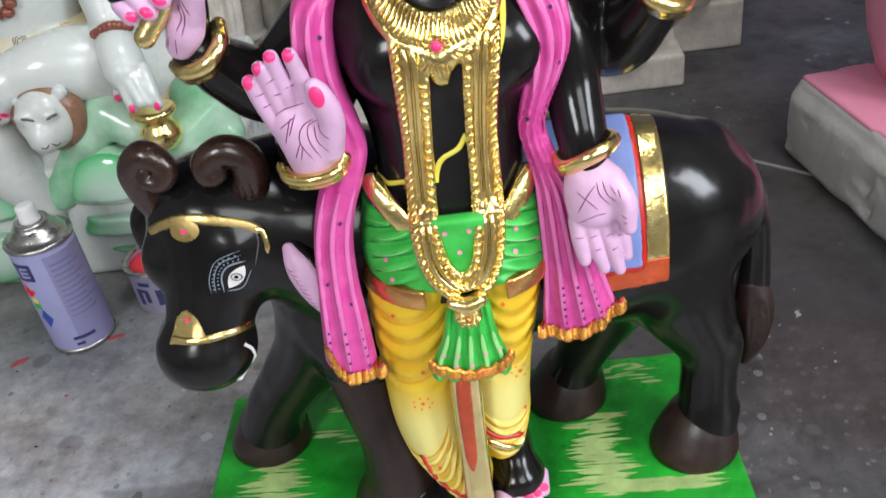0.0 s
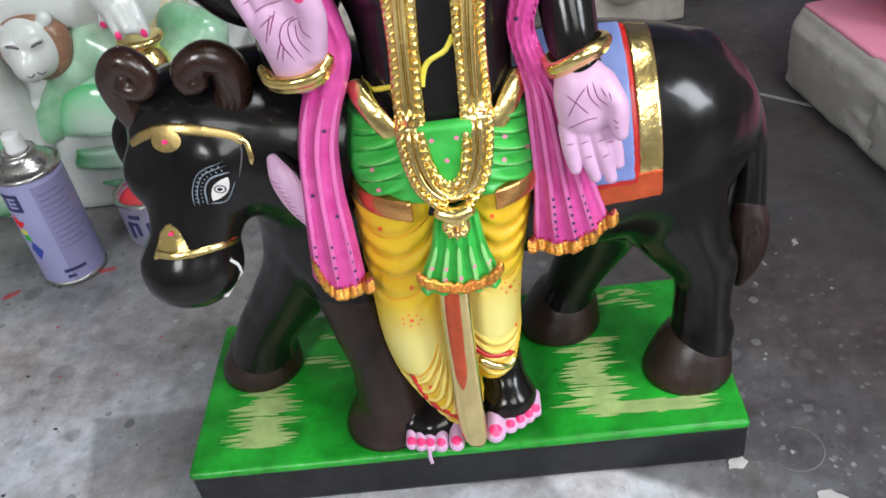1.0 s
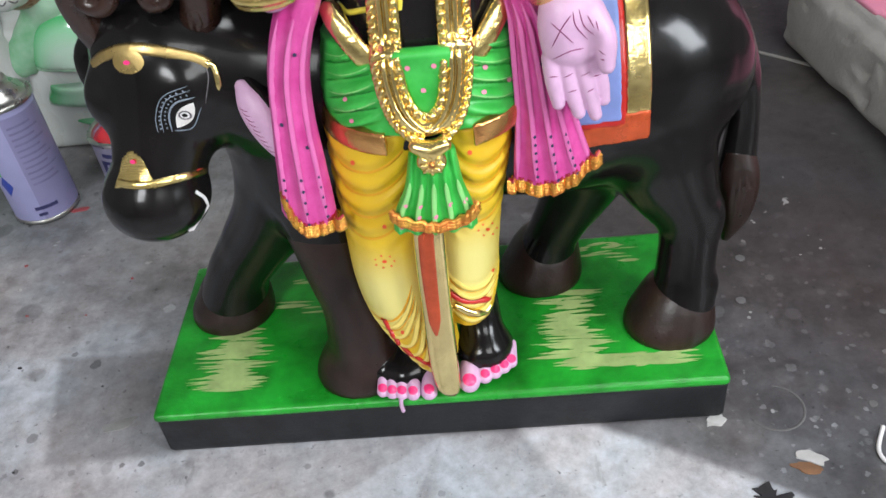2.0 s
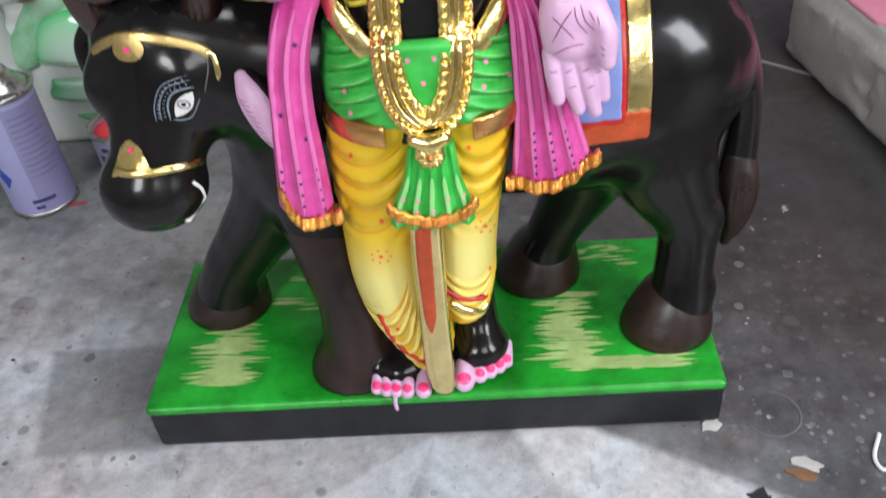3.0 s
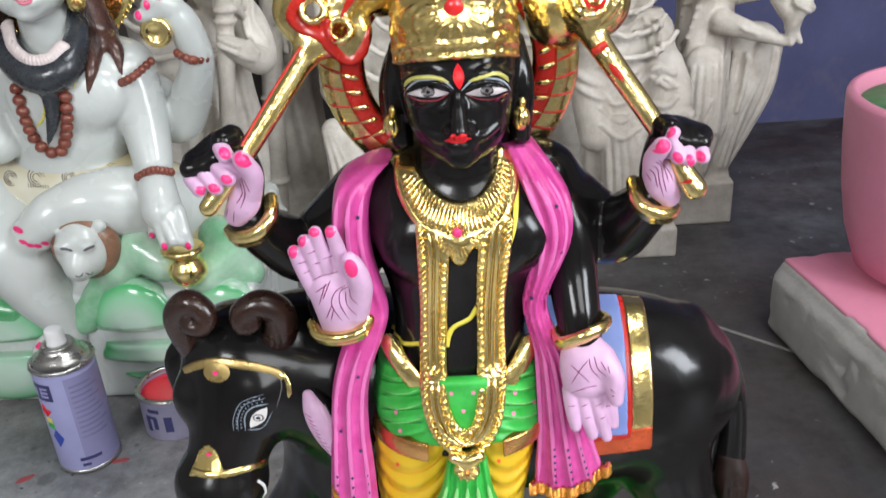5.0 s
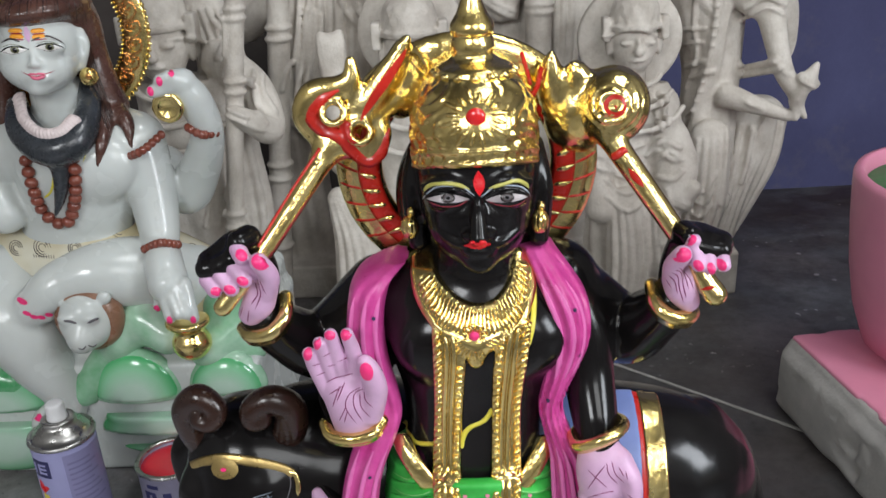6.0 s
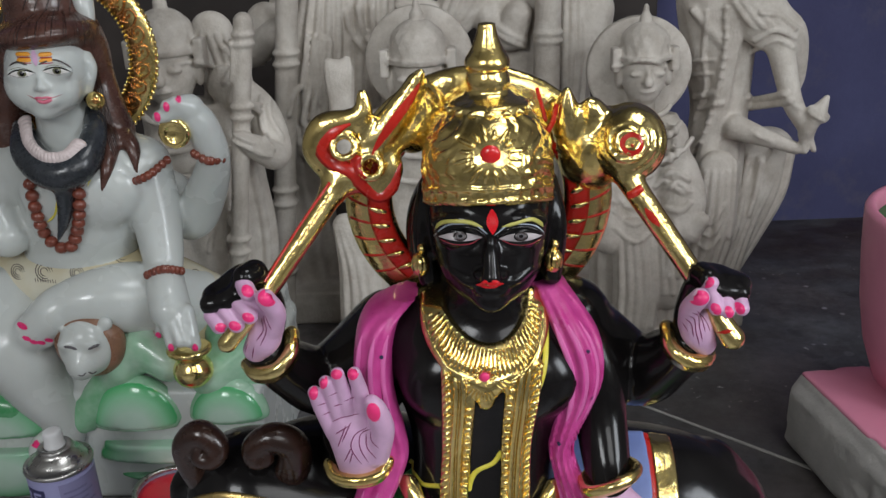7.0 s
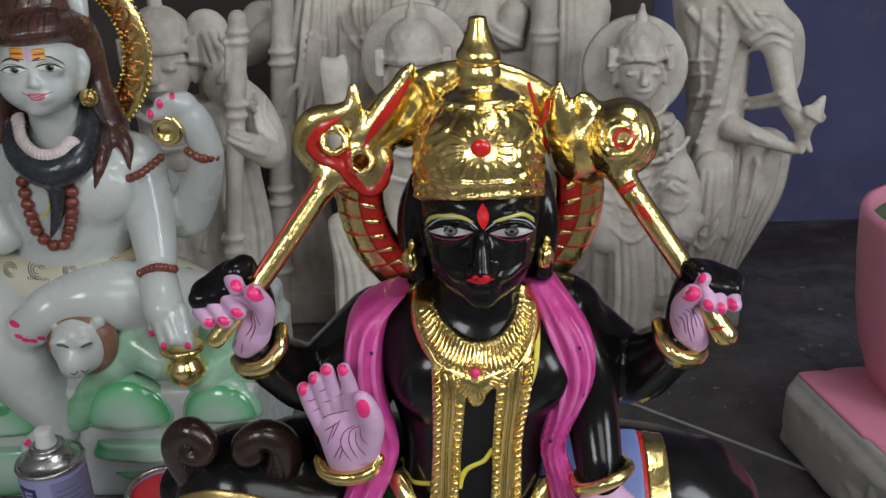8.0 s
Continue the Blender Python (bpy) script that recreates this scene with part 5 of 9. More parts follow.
        s.stroke(shawl, along(left, u * 0.9, 0.385, 0.442), 0.0017, PALEPINK, flat=0.22, gap=0.003)
    for u in (-0.5, 0.0, 0.5, -0.95, 0.95):
        s.stroke(shawl, along(right, u, 0.225, 0.335), 0.0017, PALEPINK, flat=0.22, gap=0.003)
    for u in (-0.5, 0.1, 0.6):
        s.stroke(shawl, along(right, u, 0.385, 0.445), 0.0017, PALEPINK, flat=0.22, gap=0.003)
    for rows, us, z0, z1 in ((left, (-0.66, 0.0, 0.66), 0.205, 0.245), (right, (-0.5, 0.0, 0.5), 0.225, 0.255)):
        for u in us:
            for p in along(rows, u + 0.05, z0 + 0.006 * abs(u), z1, 6):
                s.patch(shawl, p, (0.0009, 0, 0), (0, 0, 0.0011), NAVY, (0, 1, 0), 0.0009, False, 1, 8)
    for rows, u, z in ((left, 0.5, 0.43), (left, 0.6, 0.395), (left, -0.2, 0.36), (left, 0.3, 0.32), (left, -0.4, 0.28), (right, 0.4, 0.43), (right, 0.6, 0.4), (right, -0.5, 0.37), (right, 0.2, 0.3), (left, 0.5, 0.265)):
        p = along(rows, u, z, z, 1)[0]
        s.patch(shawl, p, (0.0011, 0, 0), (0, 0, 0.0013), NAVY, (0, 1, 0), 0.0009, False, 1, 8)
    # gilded frills along the hems
    for path, rowset, count in (([(-0.0710, 0.0000, 0.2330), (-0.0660, -0.0000, 0.2130), (-0.0540, 0.0000, 0.2080), (-0.0370, -0.0000, 0.2130)], left, 9), ([(0.0630, 0.0100, 0.2220), (0.0830, 0.0100, 0.2190), (0.1000, 0.0100, 0.2240), (0.1170, 0.0120, 0.2360)], right, 12)):
        line = spline(path, 24)
        line = shawl.drop(line + np.array((0, 0, 0.004)), (0, 1, 0)) - np.array((0, 0, 0.004))
        wave = np.cos(np.linspace(0, count * 2 * math.pi, len(line)))
        line[:, 1] += 0.0012 * wave + 0.0012
        for k in range(4):
            s.rope(line + np.array((0, -0.0006 * k, -0.0016 * k + 0.001)), 0.0019 + 0.0004 * (wave + 1), FRILL, 6, 0.9)
        s.rope(line + np.array((0, -0.001, 0.0035)), 0.0011, MAROON, 6, 0.5)
    # green hip cloth with a pleated flap
    hip = Clay((-0.06, -0.025, 0.17), (0.1, 0.1, 0.335), 0.0013)

    def wrap(x, y, z, u, v):
        a = np.abs(u)
        side = np.clip(a * 4 - 1.3, 0, 1) * np.clip(1 - v * 2, 0, 1)
        return np.clip((0.9 - a) * 6, 0.08, 1) * side * (0.0006 + 0.0028 * np.sin((z - 0.024 * np.clip(1.05 - a, 0, 1)) * 2 * math.pi / 0.0098))
    hip.loft([(0.2705, 0.018, 0.042, 0.0595, 0.0455), (0.285, 0.018, 0.042, 0.06, 0.044), (0.3, 0.0185, 0.043, 0.058, 0.0425), (0.318, 0.019, 0.044, 0.055, 0.0405)], 0.002, relief=wrap)
    hip.ball((0.019, 0.0, 0.33), (0.05, 0.05, 0.021), k=0.006, cut=True)
    hip.box((0.0215, 0.0055, 0.2985), (0.0165, 0.0045, 0.0215), (4, 0, 0), 0.003, 0.003)
    hip.loft([(0.262, 0.021, -0.003, 0.014, 0.006), (0.24, 0.02, -0.006, 0.018, 0.007), (0.226, 0.0187, -0.0075, 0.0235, 0.0075), (0.2115, 0.018, -0.009, 0.0265, 0.008)], 0.002, relief=pleats(5, 0.0018))
    hip.box((-0.016, -0.01, 0.2115), (0.012, 0.03, 0.004), (0, 38, 0), 0, 0.002, True)
    hip.box((0.0515, -0.01, 0.2115), (0.012, 0.03, 0.004), (0, -38, 0), 0, 0.002, True)
    s.clay(hip, GREEN)
    # brushed fold shading: highlight strokes on crests, deep green shade in valleys
    for side in (-1, 1):
        for n in range(26, 33):
            for shift, mat, r in ((0.25, PALEGREEN, 0.0005), (0.78, DEEPGREEN, 0.0014)):
                pts = []
                for a in np.linspace(0.42, 0.93, 7):
                    z = (n + shift) * 0.0098 + 0.024 * (1.05 - a)
                    pts.append((0.0185 + side * a * 0.0585, -0.03, z))
                if 0.272 < pts[0][2] < 0.325 and pts[-1][2] > 0.272:
                    s.stroke(hip, pts, r, mat, flat=0.15, gap=0.003)
    flap = [(0.262, 0.021, -0.003, 0.014, 0.006), (0.24, 0.02, -0.006, 0.018, 0.007), (0.226, 0.0187, -0.0075, 0.0235, 0.0075), (0.2115, 0.018, -0.009, 0.0265, 0.008)]
    # painted highlights down the flap pleats
    for u in (-0.8, -0.4, 0.0, 0.4, 0.8):
        s.stroke(hip, along(flap, u, 0.214, 0.245, 8), 0.0016, PALEGREEN, flat=0.2, gap=0.003)
        for z in (0.217, 0.224, 0.231):
            if (int(u * 10) + int(z * 1000)) % 3:
                s.patch(hip, along(flap, u + 0.04, z, z, 1)[0], (0.0013, 0, 0), (0, 0, 0.0014), DOT, (0, 1, 0), 0.0009, False, 1, 8)
    for px in ((0.0140, -0.0100, 0.3170), (0.0280, -0.0100, 0.3170), (0.0210, -0.0100, 0.3030), (0.0550, 0.0000, 0.3080), (0.0530, 0.0000, 0.2930), (0.0680, 0.0000, 0.2990), (-0.0240, 0.0000, 0.2960), (-0.0220, 0.0000, 0.2820)):
        s.patch(hip, px, (0.0015, 0, 0), (0, 0, 0.0015), DOT, BELOW, 0.0008, False, 1, 10)
    hem = [(-0.0062, -0.0160, 0.2270), (-0.0010, -0.0180, 0.2235), (0.0110, -0.0190, 0.2195), (0.0210, -0.0190, 0.2180), (0.0340, -0.0180, 0.2205), (0.0405, -0.0175, 0.2245), (0.0440, -0.0155, 0.2290)]
    line = spline(hem, 12)
    wave = np.cos(np.linspace(0, 9 * 2 * math.pi, len(line)))
    line[:, 1] += 0.001 * wave + 0.001
    for k in range(3):
        s.rope(line + np.array((0, -0.0003 * k, -0.0018 * k + 0.001)), 0.0017 + 0.0004 * (wave + 1), FRILL, 6, 0.9)
    # gilded belt under and over the hip cloth
    c = Clay((-0.06, -0.015, 0.24), (0.1, 0.1, 0.34), 0.0015)
    c.loft([(0.2595, 0.0165, 0.041, 0.0612, 0.0488), (0.2665, 0.017, 0.041, 0.0622, 0.0492), (0.2735, 0.018, 0.041, 0.0612, 0.0482)], 0.001)
    c.shave(lambda x, y, z: np.where(y < 0.04, 0.0245 - np.abs(x - 0.0205), -0.01) + 0 * z)
    s.clay(c, COPPER)
    c = Clay((-0.06, -0.02, 0.27), (0.1, 0.1, 0.36), 0.0015)
    for pts in ([(-0.0260, 0.0290, 0.3355), (-0.0222, 0.0220, 0.3300), (-0.0155, 0.0155, 0.3215), (-0.0085, 0.0115, 0.3125)], [(0.0655, 0.0290, 0.3310), (0.0618, 0.0230, 0.3260), (0.0550, 0.0165, 0.3170), (0.0470, 0.0115, 0.3085)]):
        c.tube([(p[0], p[1] - 0.002, p[2], 0.0066) for p in pts], 0.002, 6, squash=(1, 0.2, 1))
    s.clay(c, GOLD)
    # gathered trousers
    legs = Clay((-0.065, -0.02, 0.055), (0.1, 0.1, 0.28), 0.0013)

    def left_folds(x, y, z, u, v):
        high = np.clip(1.2 - np.abs(z - 0.225) / 0.04, 0, 1)
        low = np.clip(1.2 - np.abs(z - 0.1) / 0.03, 0, 1)
        return 0.0013 * high * np.sin((z - 0.024 * (u + 0.35) ** 2) * 2 * math.pi / 0.0165) + 0.0014 * low * np.sin((z - 0.03 * (u + 0.5) ** 2) * 2 * math.pi / 0.0096)

    def right_folds(x, y, z, u, v):
        high = np.clip(1.2 - np.abs(z - 0.23) / 0.04, 0, 1)
        low = np.clip(1.2 - np.abs(z - 0.13) / 0.022, 0, 1)
        return 0.0013 * high * np.sin((z - 0.024 * (u - 0.45) ** 2) * 2 * math.pi / 0.0135) + 0.0013 * low * np.sin((z - 0.018 * (u - 0.35) ** 2) * 2 * math.pi / 0.0084)
    legs.loft([(0.268, -0.009, 0.04, 0.0355, 0.037), (0.22, -0.013, 0.037, 0.0315, 0.035), (0.19, -0.016, 0.034, 0.0285, 0.032), (0.15, -0.0175, 0.03, 0.0265, 0.03), (0.12, -0.013, 0.028, 0.0255, 0.028), (0.09, -0.002, 0.025, 0.022, 0.024), (0.07, 0.004, 0.022, 0.015, 0.02)], 0.003, relief=left_folds)
    legs.loft([(0.268, 0.042, 0.04, 0.0295, 0.036), (0.206, 0.0355, 0.036, 0.0245, 0.032), (0.16, 0.032, 0.034, 0.0225, 0.03), (0.142, 0.031, 0.034, 0.022, 0.03), (0.106, 0.03, 0.035, 0.0175, 0.026)], 0.003, relief=right_folds)
    legs.box((-0.03, 0.02, 0.062), (0.05, 0.06, 0.018), (0, 38, 0), 0.0, 0.001, True)
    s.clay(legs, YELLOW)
    left_leg = [(0.268, -0.009, 0.04, 0.0355), (0.22, -0.013, 0.037, 0.0315), (0.19, -0.016, 0.034, 0.0285), (0.15, -0.0175, 0.03, 0.0265), (0.12, -0.013, 0.028, 0.0255), (0.09, -0.002, 0.025, 0.022), (0.07, 0.004, 0.022, 0.015)]
    right_leg = [(0.268, 0.042, 0.04, 0.0295), (0.206, 0.0355, 0.036, 0.0245), (0.16, 0.032, 0.034, 0.0225), (0.142, 0.031, 0.034, 0.022), (0.106, 0.03, 0.035, 0.0175)]
    # fold shading put into colour: pale strokes on ridges, amber in grooves
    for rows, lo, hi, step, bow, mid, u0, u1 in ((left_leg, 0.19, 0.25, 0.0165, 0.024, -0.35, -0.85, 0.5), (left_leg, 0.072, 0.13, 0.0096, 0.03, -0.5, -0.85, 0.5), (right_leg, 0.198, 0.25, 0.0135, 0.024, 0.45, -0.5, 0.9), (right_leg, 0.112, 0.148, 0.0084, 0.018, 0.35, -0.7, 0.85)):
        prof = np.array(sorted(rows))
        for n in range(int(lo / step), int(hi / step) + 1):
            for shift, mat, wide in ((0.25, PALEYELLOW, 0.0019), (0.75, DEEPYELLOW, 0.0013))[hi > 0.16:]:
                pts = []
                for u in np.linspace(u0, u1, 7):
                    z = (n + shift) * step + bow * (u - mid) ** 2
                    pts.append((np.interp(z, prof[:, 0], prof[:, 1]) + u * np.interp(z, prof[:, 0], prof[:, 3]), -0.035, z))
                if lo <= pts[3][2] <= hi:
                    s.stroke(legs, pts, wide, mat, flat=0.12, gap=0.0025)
    for pts in ([(-0.0260, 0.0000, 0.1280), (-0.0170, 0.0000, 0.0980), (0.0030, -0.0020, 0.0780)], [(-0.0320, 0.0000, 0.1150), (-0.0220, 0.0000, 0.0870), (-0.0010, -0.0020, 0.0710)]):
        s.stroke(legs, pts, 0.0018, RED if pts[0][2] > 0.09 else GOLD, STEEP, 0.9, False)
    s.stroke(legs, [(-0.0310, 0.0000, 0.1210), (-0.0260, 0.0000, 0.1000), (-0.0170, 0.0000, 0.0830), (0.0040, 0.0000, 0.0680)], 0.0028, GOLD, STEEP, 0.8, False)
    s.stroke(legs, [(0.0180, 0.0000, 0.1500), (0.0290, 0.0000, 0.1380), (0.0460, 0.0000, 0.1370)], 0.0022, RED, STEEP, 0.9, False)
    s.stroke(legs, [(0.0180, 0.0000, 0.1400), (0.0290, 0.0000, 0.1290), (0.0410, 0.0000, 0.1250), (0.0460, 0.0000, 0.1300)], 0.003, GOLD, STEEP, 0.8, False)
    for px, n in (((-0.0180, 0.0000, 0.1780), 7), ((0.0490, 0.0000, 0.1970), 6)):
        s.patch(legs, px, (0.0015, 0, 0), (0, 0, 0.0014), SCARLET, STEEP, 0.0008, False, 1, 8)
        for k in range(n):
            a = 2 * math.pi * k / n
            s.patch(legs, np.array(px) + np.array((0.0062 * math.cos(a), 0, 0.005 * math.sin(a))), (0.0008, 0, 0), (0, 0, 0.0008), SCARLET, STEEP, 0.0008, False, 1, 6)
    for px in ((-0.0260, 0.0000, 0.2550), (-0.0140, 0.0000, 0.2060), (0.0420, 0.0000, 0.2550), (-0.0150, 0.0000, 0.1140), (0.0650, 0.0100, 0.2210), (0.0500, 0.0100, 0.1540)):
        s.patch(legs, px, (0.0014, 0, 0), (0, 0, 0.0018), SCARLET, STEEP, 0.0008, False, 1, 8)
    # hanging sash end between the legs
    c = Clay((-0.02, -0.03, 0.04), (0.04, 0.03, 0.235), 0.0012)
    sash = [(0.05, 0.0125, -0.001, 0.004, 0.004), (0.06, 0.0115, -0.003, 0.008, 0.0055), (0.085, 0.0105, -0.004, 0.0098, 0.006), (0.13, 0.011, -0.005, 0.0098, 0.0065), (0.195, 0.0125, -0.006, 0.0098, 0.007), (0.225, 0.0145, -0.003, 0.0085, 0.005)]
    c.loft(sash, 0.001, 3.5)
    s.clay(c, GILT)
    c = Clay((-0.02, -0.03, 0.06), (0.04, 0.03, 0.235), 0.0012)
    c.loft([(0.118, 0.0087, -0.0052, 0.001, 0.0062), (0.128, 0.009, -0.0054, 0.0042, 0.0067), (0.142, 0.0096, -0.0055, 0.006, 0.0069), (0.195, 0.011, -0.0065, 0.0062, 0.0074), (0.225, 0.0135, -0.0035, 0.0055, 0.0054)], 0.001, 3.5)
    s.clay(c, BRONZERED)
    # toes
    for pts, first in ((((0.0255, 0.0050, 0.0580), (0.0370, 0.0085, 0.0570), (0.0445, 0.0115, 0.0570), (0.0510, 0.0150, 0.0570), (0.0565, 0.0190, 0.0570)), 1), (((-0.0035, -0.0015, 0.0550), (-0.0150, -0.0020, 0.0530), (-0.0230, -0.0010, 0.0530), (-0.0300, 0.0000, 0.0550), (-0.0370, 0.0020, 0.0570)), 0)):
        c = Clay((-0.06, -0.02, 0.035), (0.08, 0.05, 0.085), 0.0008)
        for k, p in enumerate(pts):
            r = (0.0077 if first else 0.006) if k == 0 else 0.0054 - 0.0002 * k
            rise = 0.0007 * k * first
            c.tube([(p[0] + 0.001, p[1] + 0.0125, 0.0585 + rise, r * 0.85), (p[0] + 0.0005, p[1] + 0.007, 0.0565 + rise, r * 0.94), (p[0], p[1], 0.0532 + rise, r)], 0.0003, 3)
        s.clay(c, LILAC)
        for k, p in enumerate(pts):
            r = (0.0064 if first else 0.005) if k == 0 else 0.0044
            s.patch(c, (p[0] + 0.0003, p[1] - 0.001, 0.0578 + 0.0007 * k * first), (r * 0.78, 0, 0), (0, -r * 0.4, r * 1.15), HOT, STEEP, 0.0006, False, 3, 14)
    s.rope([(-0.024, -0.0045, 0.052), (-0.0245, -0.006, 0.046), (-0.0242, -0.0045, 0.0375)], 0.0016, LILAC)
    # raised blessing palm
    c = Clay((-0.09, -0.025, 0.345), (-0.02, 0.035, 0.45), 0.0009)
    c.tube([(*(-0.0520, 0.0120, 0.3590), 0.0145), (*(-0.0520, 0.0070, 0.3770), 0.0165), (*(-0.0550, 0.0060, 0.3900), 0.016)], 0.004, squash=(0.92, 0.62, 1))
    for a, b, d in (((-0.0650, 0.0060, 0.3870), (-0.0700, 0.0020, 0.4060), (-0.0720, -0.0030, 0.4190)), ((-0.0600, 0.0050, 0.3930), (-0.0630, 0.0010, 0.4130), (-0.0650, -0.0040, 0.4260)), ((-0.0540, 0.0050, 0.3950), (-0.0570, 0.0010, 0.4160), (-0.0580, -0.0040, 0.4310)), ((-0.0470, 0.0060, 0.3940), (-0.0470, 0.0030, 0.4130), (-0.0490, -0.0020, 0.4300))):
        c.tube([(*a, 0.0052), (*b, 0.0047), (*d, 0.0038)], 0.0008)
    c.tube([(*(-0.0410, 0.0060, 0.3720), 0.008), (*(-0.0360, -0.0000, 0.3920), 0.0072), (*(-0.0380, -0.0040, 0.4070), 0.0062), (*(-0.0400, -0.0050, 0.4130), 0.0045)], 0.0025)
    s.clay(c, LILAC)
    palm = c
    for px, u, v in (((-0.0720, -0.0060, 0.4200), (0.0005, 0, 0.0042), (0.0026, 0, 0)), ((-0.0660, -0.0060, 0.4270), (0.0005, 0, 0.004), (0.0028, 0, 0)), ((-0.0580, -0.0060, 0.4320), (0, 0, 0.003), (0.0032, 0, 0)), ((-0.0490, -0.0060, 0.4320), (0, 0, 0.004), (0.0034, 0, 0.001)), ((-0.0390, -0.0060, 0.4080), (-0.001, 0, 0.006), (0.0038, 0, 0.001))):
        s.patch(palm, px, u, v, HOT, AHEAD, 0.0006, False, 3, 14)
    for pts in ([(-0.0490, -0.0060, 0.3710), (-0.0540, -0.0060, 0.3830), (-0.0510, -0.0060, 0.3920), (-0.0440, -0.0060, 0.3960)], [(-0.0450, -0.0060, 0.3720), (-0.0490, -0.0060, 0.3830), (-0.0480, -0.0060, 0.3920), (-0.0420, -0.0060, 0.3950)], [(-0.0400, -0.0060, 0.3750), (-0.0450, -0.0060, 0.3830), (-0.0450, -0.0060, 0.3920)],
                [(-0.0380, -0.0060, 0.3830), (-0.0420, -0.0060, 0.3880), (-0.0420, -0.0060, 0.3940)], [(-0.0590, -0.0060, 0.3730), (-0.0540, -0.0060, 0.3830)], [(-0.0560, -0.0060, 0.3720), (-0.0530, -0.0060, 0.3810)], [(-0.0620, -0.0060, 0.3830), (-0.0560, -0.0060, 0.3980)], [(-0.0590, -0.0060, 0.3870), (-0.0530, -0.0060, 0.4000)], [(-0.0630, -0.0060, 0.3920), (-0.0540, -0.0060, 0.3980)],
                [(-0.0640, -0.0060, 0.4000), (-0.0580, -0.0060, 0.4030), (-0.0480, -0.0060, 0.4050)]):
        s.stroke(palm, pts, 0.00034, LINE, AHEAD, 0.6)
    for a, b in (((-0.0710, -0.0060, 0.4120), (-0.0660, -0.0060, 0.4130)), ((-0.0690, -0.0060, 0.4050), (-0.0640, -0.0060, 0.4070)), ((-0.0640, -0.0060, 0.4180), (-0.0590, -0.0060, 0.4200)), ((-0.0620, -0.0060, 0.4110), (-0.0570, -0.0060, 0.4120)), ((-0.0570, -0.0060, 0.4220), (-0.0520, -0.0060, 0.4240)), ((-0.0560, -0.0060, 0.4140), (-0.0500, -0.0060, 0.4160)), ((-0.0480, -0.0060, 0.4240), (-0.0430, -0.0060, 0.4260))):
        s.stroke(palm, [a, b], 0.00034, LINE, AHEAD, 0.6)
    # lowered giving palm
    c = Clay((0.07, -0.03, 0.255), (0.14, 0.04, 0.36), 0.0009)
    c.tube([(*(0.0970, 0.0080, 0.3390), 0.012), (*(0.1000, 0.0040, 0.3270), 0.0165), (*(0.1000, 0.0030, 0.3160), 0.0152)], 0.004, squash=(1.06, 0.62, 0.9))
    for a, b, d in (((0.0890, 0.0030, 0.3080), (0.0900, -0.0010, 0.2960), (0.0920, -0.0030, 0.2840)), ((0.0960, 0.0020, 0.3060), (0.0990, -0.0010, 0.2910), (0.1030, -0.0030, 0.2770)), ((0.1040, 0.0020, 0.3060), (0.1080, -0.0010, 0.2900), (0.1120, -0.0030, 0.2750)), ((0.1110, 0.0040, 0.3060), (0.1150, 0.0030, 0.2920), (0.1170, 0.0020, 0.2810))):
        c.tube([(*a, 0.0052), (*b, 0.0047), (*d, 0.0036)], 0.0008)
    c.tube([(*(0.1090, 0.0030, 0.3320), 0.008), (*(0.1150, -0.0030, 0.3210), 0.0072), (*(0.1170, -0.0060, 0.3060), 0.0045)], 0.0025)
    c.ball((0.1040, -0.0120, 0.3220), (0.008, 0.006, 0.009), k=0.004, cut=True)
    s.clay(c, LILAC)
    giving = c
    for pts in ([(0.0890, -0.0060, 0.3190), (0.0940, -0.0060, 0.3290), (0.0990, -0.0060, 0.3360)], [(0.0890, -0.0060, 0.3330), (0.0940, -0.0060, 0.3270), (0.1000, -0.0060, 0.3200)], [(0.1000, -0.0060, 0.3380), (0.1010, -0.0060, 0.3300), (0.1070, -0.0060, 0.3220)], [(0.1030, -0.0060, 0.3390), (0.1050, -0.0060, 0.3300), (0.1100, -0.0060, 0.3240)], [(0.1070, -0.0060, 0.3350), (0.1100, -0.0060, 0.3280)], [(0.1110, -0.0060, 0.3320), (0.1120, -0.0060, 0.3260)],
                [(0.0890, -0.0060, 0.3120), (0.0980, -0.0060, 0.3160), (0.1050, -0.0060, 0.3170)], [(0.0870, -0.0060, 0.3020), (0.0920, -0.0060, 0.3020)], [(0.0950, -0.0060, 0.3010), (0.1000, -0.0060, 0.3030)], [(0.0970, -0.0060, 0.2920), (0.1020, -0.0060, 0.2930)], [(0.1040, -0.0060, 0.3010), (0.1090, -0.0060, 0.3030)], [(0.1070, -0.0060, 0.2910), (0.1110, -0.0060, 0.2930)], [(0.1110, -0.0060, 0.3000), (0.1150, -0.0060, 0.3010)], [(0.1120, -0.0060, 0.3150), (0.1150, -0.0060, 0.3120)], [(0.1130, -0.0060, 0.3100), (0.1150, -0.0060, 0.3090)]):
        s.stroke(giving, pts, 0.00034, LINE, BELOW, 0.6)
    # fist on the trident
    c = Clay((-0.145, -0.01, 0.42), (-0.08, 0.05, 0.5), 0.0009)
    c.tube([(*(-0.1090, 0.0220, 0.4330), 0.0075), (*(-0.1020, 0.0180, 0.4430), 0.0096), (*(-0.0990, 0.0180, 0.4530), 0.0082)], 0.003, squash=(1, 0.75, 1))
